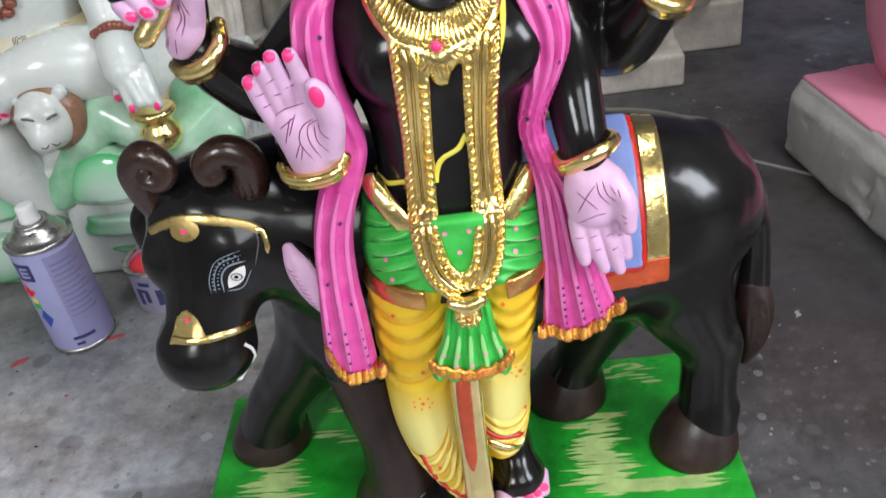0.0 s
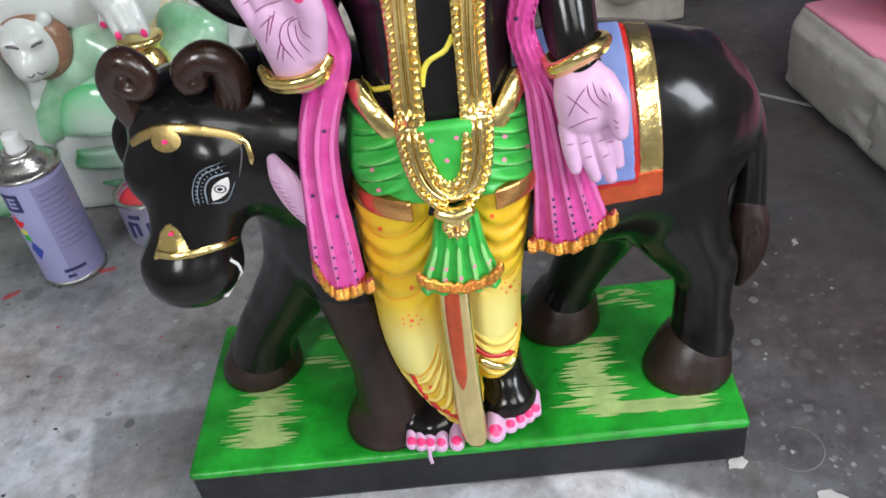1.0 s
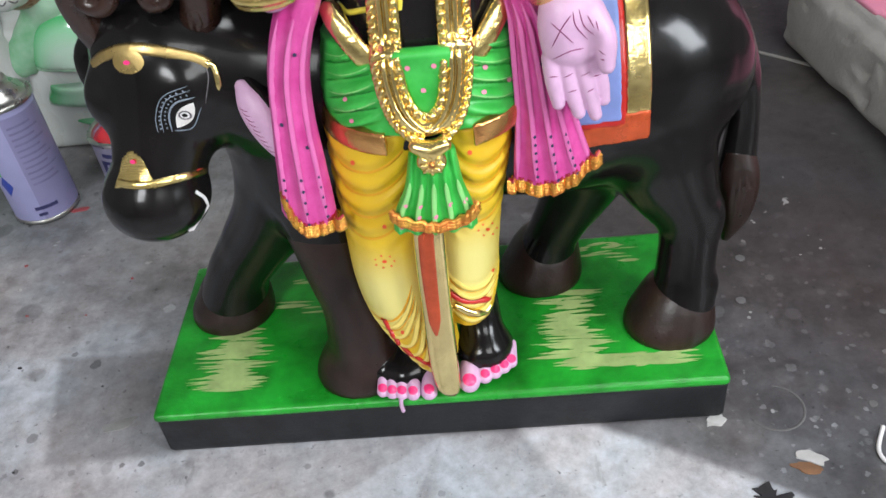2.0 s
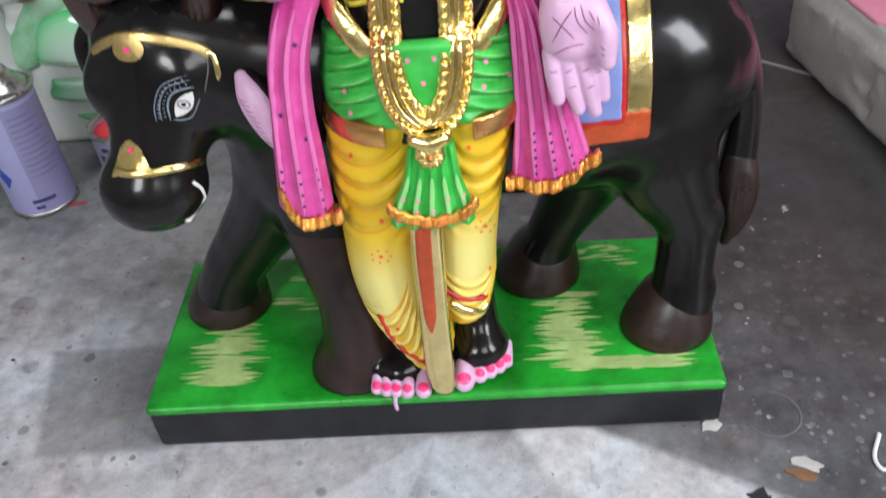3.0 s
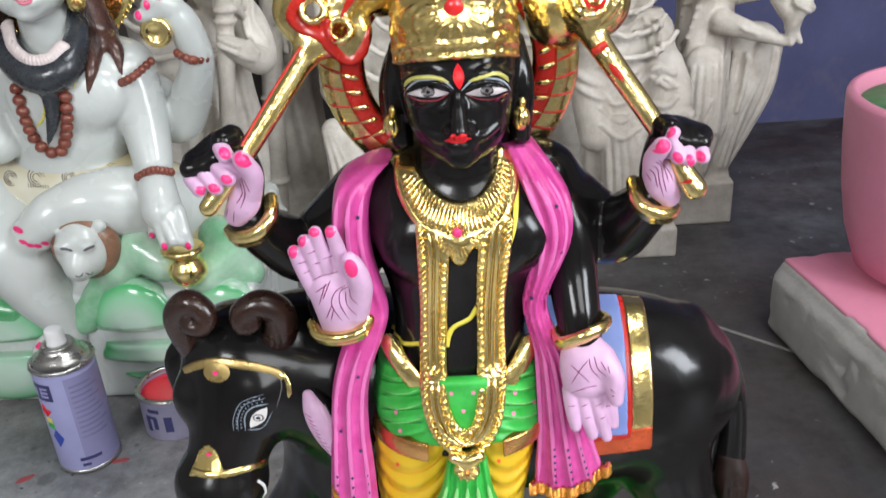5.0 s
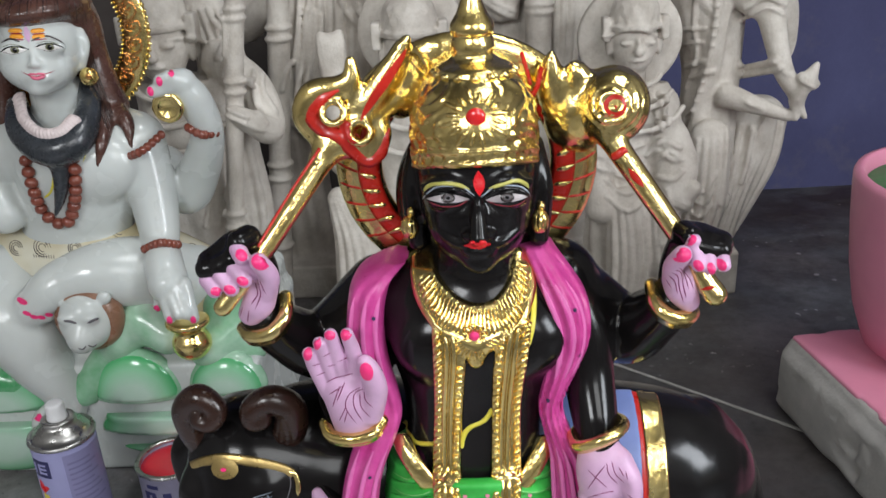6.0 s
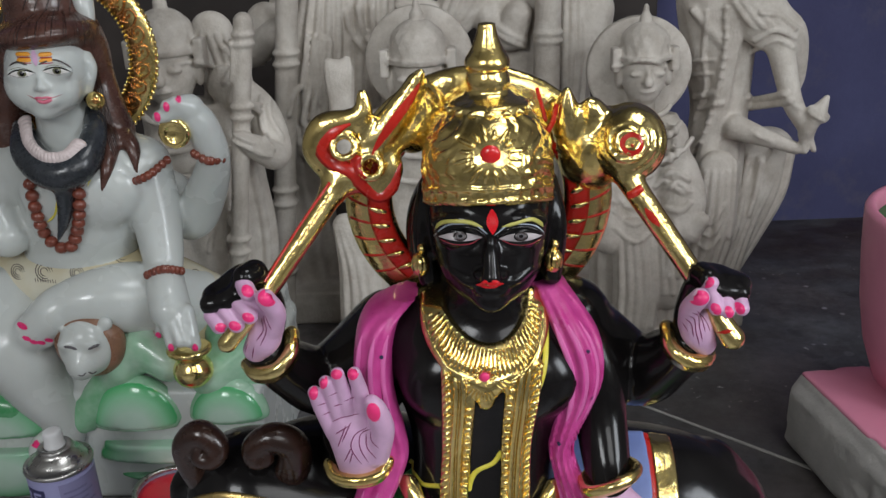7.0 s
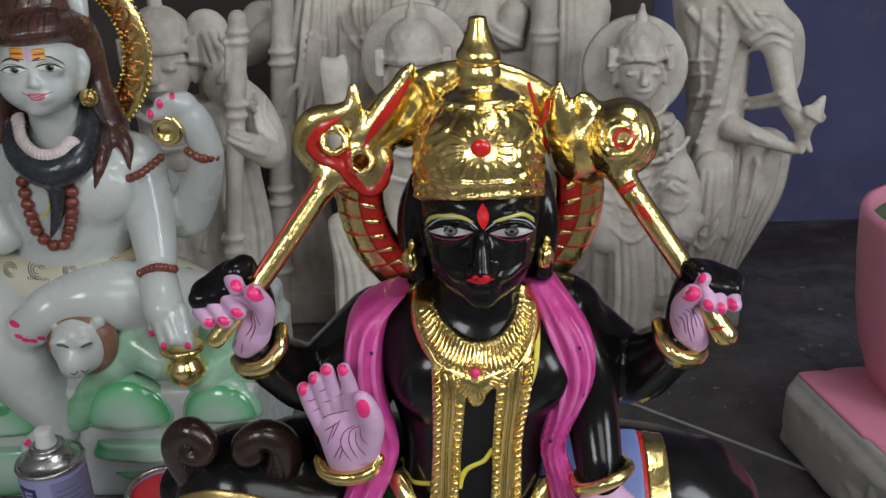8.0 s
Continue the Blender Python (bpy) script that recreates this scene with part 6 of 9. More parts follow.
    for a, b in (((-0.1280, 0.0120, 0.4610), (-0.1230, 0.0060, 0.4570)), ((-0.1190, 0.0100, 0.4640), (-0.1130, 0.0050, 0.4580)), ((-0.1110, 0.0100, 0.4690), (-0.1050, 0.0050, 0.4630)), ((-0.1080, 0.0120, 0.4790), (-0.1050, 0.0060, 0.4770))):
        c.tube([(*a, 0.005), (*b, 0.0045)], 0.0008, 1)
    c.tube([(*(-0.0960, 0.0160, 0.4510), 0.0066), (*(-0.0920, 0.0100, 0.4630), 0.0058), (*(-0.0950, 0.0030, 0.4750), 0.0052)], 0.002)
    c.tube([(*(-0.1060, 0.0100, 0.4760), 0.0045), (*(-0.1020, 0.0140, 0.4640), 0.0052)], 0.0015)
    s.clay(c, LILAC)
    fist = c
    for px, u, v in (((-0.1210, 0.0020, 0.4580), (0.0024, 0, -0.002), (0.002, 0, 0.002)), ((-0.1130, 0.0020, 0.4590), (0.0027, 0, -0.0022), (0.002, 0, 0.002)), ((-0.1050, 0.0020, 0.4640), (0.0027, 0, -0.0022), (0.002, 0, 0.002)), ((-0.1040, 0.0040, 0.4790), (0.0024, 0, -0.0032), (0.0022, 0, 0.002)), ((-0.0930, -0.0020, 0.4770), (0.0028, 0, -0.0044), (0.0038, 0, 0.0026))):
        s.patch(fist, px, u, v, HOT, AHEAD, 0.0006, False, 3, 14)
    for pts in ([(-0.0990, 0.0100, 0.4610), (-0.0980, 0.0100, 0.4520), (-0.1030, 0.0100, 0.4420)], [(-0.0970, 0.0100, 0.4610), (-0.0950, 0.0100, 0.4520)], [(-0.1010, 0.0100, 0.4590), (-0.1000, 0.0100, 0.4520), (-0.1050, 0.0100, 0.4450)], [(-0.1070, 0.0100, 0.4410), (-0.1100, 0.0100, 0.4330)], [(-0.1110, 0.0100, 0.4430), (-0.1140, 0.0100, 0.4370)]):
        s.stroke(fist, pts, 0.00034, LINE, AHEAD, 0.6)
    c = Clay((-0.145, -0.005, 0.43), (-0.08, 0.05, 0.51), 0.0012)
    for a, b in (((-0.1280, 0.0140, 0.4670), (-0.1270, 0.0200, 0.4680)), ((-0.1190, 0.0130, 0.4690), (-0.1190, 0.0200, 0.4700)), ((-0.1120, 0.0130, 0.4730), (-0.1120, 0.0200, 0.4740)), ((-0.1080, 0.0160, 0.4820), (-0.1040, 0.0220, 0.4820))):
        c.tube([(*a, 0.0068), (*b, 0.0075)], 0.003, 1)
    c.tube([(*(-0.1280, 0.0240, 0.4660), 0.008), (*(-0.1090, 0.0260, 0.4780), 0.008), (*(-0.1000, 0.0300, 0.4580), 0.009), (*(-0.1050, 0.0300, 0.4320), 0.01)], 0.004)
    s.clay(c, BLACK)
    # fist on the mace
    c = Clay((0.115, -0.01, 0.415), (0.185, 0.05, 0.49), 0.0009)
    c.tube([(*(0.1490, 0.0220, 0.4310), 0.0068), (*(0.1430, 0.0180, 0.4420), 0.0092), (*(0.1410, 0.0180, 0.4500), 0.008)], 0.003, squash=(1, 0.75, 1))
    for a, b in (((0.1480, 0.0100, 0.4680), (0.1490, 0.0050, 0.4620)), ((0.1550, 0.0100, 0.4650), (0.1550, 0.0050, 0.4600)), ((0.1630, 0.0120, 0.4640), (0.1630, 0.0060, 0.4610))):
        c.tube([(*a, 0.0043), (*b, 0.0041)], 0.0006, 1)
    c.tube([(*(0.1380, 0.0160, 0.4480), 0.0062), (*(0.1360, 0.0090, 0.4600), 0.0056), (*(0.1390, 0.0020, 0.4700), 0.0052)], 0.002)
    c.tube([(*(0.1470, 0.0110, 0.4740), 0.0042), (*(0.1450, 0.0130, 0.4630), 0.0048)], 0.0015)
    s.clay(c, LILAC)
    fist = c
    for px, u, v in (((0.1450, 0.0050, 0.4770), (0.001, 0, 0.0032), (0.0024, 0, 0)), ((0.1480, 0.0020, 0.4630), (0.0016, 0, -0.0034), (0.0022, 0, 0.001)), ((0.1550, 0.0020, 0.4610), (0.001, 0, -0.0036), (0.0022, 0, 0.0006)), ((0.1610, 0.0020, 0.4630), (0.001, 0, -0.0036), (0.0022, 0, 0.0006)), ((0.1380, -0.0030, 0.4720), (0.0046, 0, 0.002), (-0.0018, 0, 0.004))):
        s.patch(fist, px, u, v, HOT, AHEAD, 0.0006, False, 3, 14)
    for pts in ([(0.1350, 0.0100, 0.4580), (0.1400, 0.0100, 0.4550), (0.1430, 0.0100, 0.4460), (0.1450, 0.0100, 0.4390)], [(0.1370, 0.0100, 0.4590), (0.1430, 0.0100, 0.4540), (0.1460, 0.0100, 0.4450)], [(0.1340, 0.0100, 0.4560), (0.1380, 0.0100, 0.4530), (0.1410, 0.0100, 0.4440), (0.1440, 0.0100, 0.4360)], [(0.1330, 0.0100, 0.4540), (0.1370, 0.0100, 0.4500), (0.1400, 0.0100, 0.4420)], [(0.1320, 0.0100, 0.4520), (0.1360, 0.0100, 0.4460)], [(0.1400, 0.0100, 0.4590), (0.1460, 0.0100, 0.4520), (0.1490, 0.0100, 0.4450)]):
        s.stroke(fist, pts, 0.00034, LINE, AHEAD, 0.6)
    c = Clay((0.115, -0.005, 0.42), (0.185, 0.05, 0.5), 0.0012)
    for a, b in (((0.1460, 0.0160, 0.4750), (0.1440, 0.0220, 0.4750)), ((0.1500, 0.0130, 0.4700), (0.1520, 0.0180, 0.4710)), ((0.1560, 0.0130, 0.4680), (0.1570, 0.0180, 0.4700)), ((0.1630, 0.0140, 0.4670), (0.1640, 0.0200, 0.4680))):
        c.tube([(*a, 0.0062), (*b, 0.0068)], 0.003, 1)
    c.tube([(*(0.1650, 0.0240, 0.4670), 0.007), (*(0.1480, 0.0260, 0.4710), 0.008), (*(0.1420, 0.0300, 0.4500), 0.009), (*(0.1430, 0.0300, 0.4260), 0.01)], 0.004)
    s.clay(c, BLACK)
    # bracelets
    c = Clay((-0.13, -0.02, 0.33), (0.175, 0.07, 0.46), 0.0013)
    for pts, r in (([(-0.0710, 0.0120, 0.3600), (-0.0660, 0.0040, 0.3570), (-0.0530, 0.0000, 0.3570), (-0.0410, 0.0020, 0.3590), (-0.0350, 0.0100, 0.3630)], 0.0038), ([(0.0815, 0.0180, 0.3420), (0.0840, 0.0040, 0.3440), (0.0948, -0.0030, 0.3520), (0.1060, 0.0010, 0.3550), (0.1125, 0.0120, 0.3535), (0.1085, 0.0240, 0.3500), (0.0940, 0.0280, 0.3460), (0.0815, 0.0180, 0.3420)], 0.0036),
                   ([(-0.1170, 0.0300, 0.4190), (-0.1100, 0.0200, 0.4190), (-0.0970, 0.0160, 0.4230), (-0.0890, 0.0220, 0.4310), (-0.0900, 0.0340, 0.4370)], 0.0046), ([(0.1300, 0.0340, 0.4360), (0.1300, 0.0220, 0.4310), (0.1370, 0.0160, 0.4250), (0.1480, 0.0200, 0.4210), (0.1540, 0.0300, 0.4190)], 0.0046)):
        c.tube([(*p, r) for p in pts], 0.002, 6)
        c.tube([(p[0], p[1] + 0.003, p[2] - 0.005, r * 0.75) for p in pts], 0.002, 6)
    s.clay(c, GOLD)
    # necklace: a broad collar, a pointed pendant and two long strands that meet below
    front = Clay((-0.06, -0.03, 0.22), (0.12, 0.1, 0.5), 0.0018)
    arms_and_trunk(front, CX)
    front.loft([(0.264, 0.018, 0.042, 0.0585, 0.0455), (0.285, 0.018, 0.042, 0.06, 0.045), (0.3, 0.0185, 0.043, 0.058, 0.0435), (0.318, 0.019, 0.044, 0.055, 0.0415)], 0.003)
    front.loft(flap, 0.003)
    collar_rows = [[(-0.0020, 0.0200, 0.4660), (0.0030, 0.0100, 0.4540), (0.0140, 0.0000, 0.4450), (0.0270, 0.0000, 0.4400), (0.0390, 0.0000, 0.4440), (0.0480, 0.0100, 0.4530), (0.0510, 0.0200, 0.4660)],
                   [(-0.0060, 0.0200, 0.4650), (-0.0030, 0.0100, 0.4510), (0.0080, 0.0000, 0.4380), (0.0260, 0.0000, 0.4290), (0.0430, 0.0000, 0.4370), (0.0530, 0.0100, 0.4490), (0.0540, 0.0200, 0.4660)],
                   [(-0.0100, 0.0200, 0.4630), (-0.0080, 0.0100, 0.4470), (0.0010, 0.0000, 0.4330), (0.0110, 0.0000, 0.4240), (0.0250, 0.0000, 0.4170), (0.0400, 0.0000, 0.4220), (0.0510, 0.0000, 0.4330), (0.0580, 0.0100, 0.4480), (0.0580, 0.0200, 0.4650)]]
    c = Clay((-0.03, -0.025, 0.21), (0.085, 0.07, 0.475), 0.0013)
    paths = []
    for k, row in enumerate(collar_rows):
        line = front.drop(spline(row, 6), AHEAD)
        paths.append(line)
        c.tube([(*p, 0.0034 if k == 1 else 0.0036) for p in line], 0.003, 1)
    even = [np.stack([np.interp(np.linspace(0, 1, 40), np.linspace(0, 1, len(q)), q[:, i]) for i in range(3)], 1) for q in paths]
    for a, b in ((0, 1), (1, 2)):
        for t in (0.3, 0.65):
            c.tube([(*q, 0.0031) for q in even[a] * (1 - t) + even[b] * t], 0.002, 1)
    tip = front.drop([(0.0240, 0.0000, 0.4070), (0.0090, 0.0000, 0.4250), (0.0400, 0.0000, 0.4250), (0.0250, 0.0000, 0.4260), (0.0240, -0.0000, 0.4170)], AHEAD)
    c.tube([(*tip[1], 0.003), (*tip[0], 0.003), (*tip[2], 0.003)], 0.002, 1)
    for a in (1, 2, 3):
        c.tube([(*tip[a], 0.004), (*tip[4], 0.0048), (*tip[0], 0.0035)], 0.003, 1)
    strands = [[(0.0020, -0.0020, 0.4300), (0.0020, -0.0040, 0.4200), (0.0010, -0.0040, 0.3820), (-0.0020, -0.0040, 0.3430), (-0.0030, -0.0040, 0.3100), (0.0020, -0.0060, 0.2850), (0.0130, -0.0100, 0.2730), (0.0220, -0.0120, 0.2710), (0.0320, -0.0100, 0.2750), (0.0420, -0.0060, 0.2910), (0.0470, -0.0040, 0.3240), (0.0485, -0.0040, 0.3800), (0.0525, -0.0040, 0.4160), (0.0545, 0.0, 0.4330)],
               [(0.0090, -0.0020, 0.4280), (0.0100, -0.0040, 0.4170), (0.0070, -0.0040, 0.3820), (0.0050, -0.0040, 0.3430), (0.0040, -0.0040, 0.3100), (0.0090, -0.0060, 0.2880), (0.0200, -0.0100, 0.2790), (0.0320, -0.0060, 0.2860), (0.0390, -0.0040, 0.3080), (0.0400, -0.0040, 0.3410), (0.0420, -0.0040, 0.3800), (0.0450, -0.0040, 0.4130), (0.0480, 0.0, 0.4310)],
               [(0.0150, -0.0040, 0.4090), (0.0130, -0.0040, 0.3820), (0.0100, -0.0040, 0.3430), (0.0090, -0.0040, 0.3090), (0.0130, -0.0060, 0.2920), (0.0210, -0.0080, 0.2860), (0.0290, -0.0060, 0.2920), (0.0330, -0.0040, 0.3140), (0.0350, -0.0040, 0.3490), (0.0360, -0.0040, 0.3800), (0.0378, -0.0040, 0.4100), (0.0410, 0.0, 0.4260)]]
    strand_lines = []
    for k, row in enumerate(strands):
        line = front.drop(spline(row, 6), BELOW) + np.array((0, -0.001, 0))
        for _ in range(3):
            line[1:-1, 1] = np.minimum(line[1:-1, 1], (line[:-2, 1] + 2 * line[1:-1, 1] + line[2:, 1]) / 4)
        strand_lines.append(line)
        c.tube([(*p, 0.0024 if k == 1 else 0.003) for p in line], 0.0012, 1, squash=(1, 0.7, 1))
        if k == 1:
            c.tube([(p[0], p[1] + 0.0008, p[2], 0.0078) for p in line], 0.001, 1, squash=(1, 0.28, 0.6))
    medal = front.drop([(0.0210, -0.0120, 0.2610)], BELOW)[0] + np.array((0, -0.003, 0))
    c.ball(tuple(medal), (0.0085, 0.004, 0.0085), k=0.003)
    c.tube([(medal[0] - 0.008, medal[1] + 0.001, medal[2] + 0.01, 0.004), (medal[0], medal[1], medal[2] + 0.008, 0.005), (medal[0] + 0.008, medal[1] + 0.001, medal[2] + 0.01, 0.004)], 0.003)
    s.clay(c, GOLD)
    jewels = c

    def beads(line, gap, size, tilt=0.0, out=0.0026, mat=GOLD):
        seg = np.linalg.norm(np.diff(line, axis=0), axis=1)
        run = np.concatenate([[0], np.cumsum(seg)])
        for d in np.arange(gap / 2, run[-1], gap):
            p = np.array([np.interp(d, run, line[:, i]) for i in range(3)])
            q = np.array([np.interp(min(d + 0.001, run[-1]), run, line[:, i]) for i in range(3)])
            a = math.degrees(math.atan2(-(q - p)[2], (q - p)[0])) if np.linalg.norm(q - p) > 1e-6 else 90
            s.bead(p + np.array((0, -out, out * 0.35)), size, mat, (0, a + tilt, 0), 8, 5)
    beads(paths[0], 0.0044, (0.0014, 0.0014, 0.0017))
    for k in range(1, 39):
        a, b = even[0][k], even[2][k]
        line = spline([a + np.array((0, -0.0034, 0.0012)), (a + b) / 2 + np.array((0, -0.0046, 0.0014)), a * 0.12 + b * 0.88 + np.array((0, -0.0034, 0.0012))], 4)
        s.rope(line, [0.0006, 0.0011, 0.0013, 0.0014, 0.0015, 0.0016, 0.0016, 0.0013, 0.0007], GOLD, 6, 1.0)
    s.rope(even[2] + np.array((0, -0.003, 0.001)), 0.0014, GOLD, 6)
    beads(strand_lines[0], 0.0052, (0.0042, 0.0027, 0.0018), 40, 0.0018)
    beads(strand_lines[2], 0.0052, (0.0021, 0.0024, 0.0023), 0, 0.0018)
    for off in (-0.0024, 0.0018):
        s.rope(strand_lines[1] + np.array((off, -0.0024, 0)), 0.0017, GOLD)
    for k in range(8):
        a = 2 * math.pi * k / 8
        s.bead(medal + np.array((0.0048 * math.cos(a), -0.0035, 0.0048 * math.sin(a))), (0.0012, 0.0014, 0.0028), GOLD, (0, 90 - math.degrees(a), 0))
    s.bead(medal + np.array((0, -0.0045, 0)), (0.002, 0.0014, 0.002), COPPER)
    gem = np.array((0.0240, -0.0100, 0.4280))
    g = jewels.drop([gem], AHEAD)[0]
    for k in range(11):
        a = 2 * math.pi * k / 11
        s.bead(g + np.array((0.0058 * math.cos(a), -0.0006, 0.0058 * math.sin(a))), (0.0012, 0.0013, 0.0026), GOLD, (0, 90 - math.degrees(a), 0))
    s.bead(g + np.array((0, -0.001, 0)), (0.003, 0.0018, 0.003), HOT, seg=12, rings=6)
    for k in range(15):
        a = radians(195 + 150 * k / 14)
        ray = jewels.drop([gem + np.array((q * math.cos(a), 0, 1.15 * q * math.sin(a))) for q in (0.0085, 0.0115, 0.0145)], AHEAD)
        if not jewels.met.all():
            continue
        s.rope(spline(ray, 3), [0.0004, 0.0008, 0.001, 0.0011, 0.001, 0.0008, 0.0004], GOLD, 6, 1.0)
    # thread painted across the chest
    for pts, way in (([(0.0550, 0.0100, 0.4720), (0.0600, 0.0100, 0.4570), (0.0600, 0.0000, 0.4450), (0.0570, 0.0000, 0.4250), (0.0510, 0.0000, 0.4080)], AHEAD), ([(0.0330, -0.0000, 0.3740), (0.0280, 0.0000, 0.3660), (0.0190, 0.0000, 0.3610), (0.0150, 0.0000, 0.3550), (0.0130, 0.0000, 0.3460)], BELOW), ([(-0.0250, 0.0100, 0.3540), (-0.0190, 0.0100, 0.3480), (-0.0150, 0.0100, 0.3430), (-0.0050, 0.0100, 0.3430)], BELOW)):
        s.stroke(body, pts, 0.0017, LIME, way, 0.45, False)
    ob = s.finish("statue")
    return tagged(ob, "glossy black four-armed deity statue with gold ornaments beside a buffalo", "statue")


painted_statue()

# ---- the white seated statue on its leafy rock ----
ASIDE = (-0.42, 0.88, -0.19)


def seated_statue():
    s = Sculpture()
    # rock base with raised leaf shapes
    base = Clay((-0.8, 0.41, -0.005), (-0.2, 0.7, 0.25), 0.004)
    base.box((-0.52, 0.565, 0.075), (0.285, 0.115, 0.075), soft=0.006)
    base.box((-0.52, 0.575, 0.165), (0.28, 0.105, 0.03), soft=0.012, k=0.02)
    base.ball((-0.5, 0.57, 0.19), (0.24, 0.1, 0.045), k=0.02)
    s.clay(base, PORCELAIN)
    wash = airbrushed_leaves(LEAVES)
    leaf = Clay((-0.8, 0.4, 0.0), (-0.2, 0.56, 0.26), 0.003)
    green = Clay((-0.8, 0.4, 0.0), (-0.2, 0.56, 0.26), 0.003)
    for x, z, w, h in LEAVES:
        leaf.ball((x, 0.452, z), (w, 0.02, h), k=0.003)
        green.ball((x, 0.4555, z), (w + 0.0035, 0.0205, h + 0.0035), k=0.003)
    for c in (leaf, green):
        for x, z, w in ((-0.384, 0.108, 0.07), (-0.275, 0.115, 0.06), (-0.352, 0.062, 0.1), (-0.55, 0.1, 0.08), (-0.66, 0.1, 0.07)):
            d = 0.004 if c is green else 0.0
            c.box((x, 0.44, z - 0.012 - d), (w, 0.05, 0.012), k=0.002, cut=True)
    s.clay(leaf, wash)
    s.clay(green, LEAFGREEN)
    c = Clay((-0.8, 0.4, 0.1), (-0.2, 0.62, 0.27), 0.004)
    for a, b, r in (((-0.4500, 0.4550, 0.1130), (-0.3990, 0.4700, 0.1800), 0.02), ((-0.3990, 0.4700, 0.1800), (-0.3690, 0.4800, 0.2030), 0.03), ((-0.3660, 0.4700, 0.2010), (-0.3380, 0.4600, 0.1840), 0.028), ((-0.2910, 0.4700, 0.1620), (-0.2520, 0.4900, 0.1880), 0.03), ((-0.2810, 0.5000, 0.1980), (-0.2470, 0.4800, 0.1550), 0.024), ((-0.5890, 0.4600, 0.1440), (-0.5310, 0.4600, 0.1270), 0.028), ((-0.4280, 0.5000, 0.2170), (-0.3620, 0.5000, 0.2000), 0.03)):
        c.tube([(*a, r), (*b, r * 0.85)], 0.012, 1)
    s.clay(c, LEAFGREEN)
    # skin: trunk, arms, legs, face
    c = Clay((-0.66, 0.36, 0.05), (-0.22, 0.64, 0.62), 0.0028)
    c.tube([(*(-0.4570, 0.5300, 0.2560), 0.062), (*(-0.4450, 0.5300, 0.3070), 0.056), (*(-0.4300, 0.5250, 0.3650), 0.064), (*(-0.4260, 0.5300, 0.3940), 0.062)], 0.012, 8, squash=(1.15, 0.72, 1))
    c.tube([(*(-0.4850, 0.5300, 0.3990), 0.034), (*(-0.4260, 0.5350, 0.4050), 0.04), (*(-0.3660, 0.5300, 0.4000), 0.034)], 0.015)
    c.ball((-0.4410, 0.4900, 0.3830), (0.038, 0.02, 0.034), k=0.02)
    c.ball((-0.3870, 0.4900, 0.3820), (0.038, 0.02, 0.034), k=0.02)
    c.tube([(*(-0.4360, 0.5250, 0.4190), 0.03), (*(-0.4310, 0.5150, 0.4630), 0.028)], 0.01)
    c.tube([(*(-0.3540, 0.5250, 0.4030), 0.03), (*(-0.3460, 0.5150, 0.3520), 0.028), (*(-0.3400, 0.5000, 0.3090), 0.024), (*(-0.3350, 0.4850, 0.2870), 0.02), (*(-0.325, 0.455, 0.2746), 0.0215), (*(-0.3192, 0.442, 0.2577), 0.0225)], 0.006, 8)
    for root, tip, thick in (((-0.3286, 0.44, 0.254), (-0.3338, 0.435, 0.2321), 0.0075), ((-0.3229, 0.432, 0.2579), (-0.3149, 0.417, 0.2271), 0.0085), ((-0.3152, 0.43, 0.2552), (-0.3037, 0.414, 0.2326), 0.0085), ((-0.3062, 0.43, 0.2563), (-0.295, 0.414, 0.2324), 0.0085), ((-0.2986, 0.432, 0.2607), (-0.289, 0.418, 0.2259), 0.0085)):
        c.tube([(*root, thick + 0.0005), (*[0.5 * (a + b) for a, b in zip(root, tip)], thick - 0.001), (*tip, thick - 0.0022)], 0.0014, 3)
    c.tube([(*(-0.3430, 0.5600, 0.3570), 0.026), (*(-0.3200, 0.5550, 0.3260), 0.027), (*(-0.2890, 0.5300, 0.3660), 0.023), (*(-0.2660, 0.5000, 0.4140), 0.018), (*(-0.2690, 0.4850, 0.4530), 0.018), (*(-0.2760, 0.4780, 0.4710), 0.015)], 0.006, 8)
    for px in ((-0.3050, 0.4620, 0.4700), (-0.2950, 0.4620, 0.4810), (-0.2850, 0.4620, 0.4850)):
        c.tube([(*(-0.2760, 0.4750, 0.4770), 0.012), (*px, 0.007)], 0.004, 2)
    c.tube([(*(-0.5110, 0.5300, 0.3990), 0.032), (*(-0.5340, 0.5200, 0.3620), 0.028), (*(-0.5160, 0.5000, 0.3280), 0.024)], 0.006)
    c.tube([(*(-0.3270, 0.5300, 0.2220), 0.045), (*(-0.3710, 0.4900, 0.2510), 0.043), (*(-0.4070, 0.4680, 0.2630), 0.034), (*(-0.4420, 0.4570, 0.2590), 0.027), (*(-0.4570, 0.4500, 0.2520), 0.025), (*(-0.4810, 0.4450, 0.2320), 0.022)], 0.008, 8)
    c.tube([(*(-0.5450, 0.5000, 0.2420), 0.05), (*(-0.5160, 0.4650, 0.2080), 0.048), (*(-0.4950, 0.4550, 0.1600), 0.036), (*(-0.4740, 0.4500, 0.1200), 0.025), (*(-0.4730, 0.4450, 0.0960), 0.024), (*(-0.4890, 0.4300, 0.0870), 0.02)], 0.008, 8)
    for px in ((-0.4880, 0.4370, 0.2450), (-0.4840, 0.4360, 0.2310), (-0.4780, 0.4360, 0.2260), (-0.4700, 0.4370, 0.2240), (-0.4620, 0.4380, 0.2250)):
        c.tube([(*(-0.4670, 0.4500, 0.2450), 0.012), (*px, 0.0072)], 0.003, 1)
    c.ball((-0.4305, 0.5060, 0.5170), (0.0435, 0.046, 0.045), k=0.006)
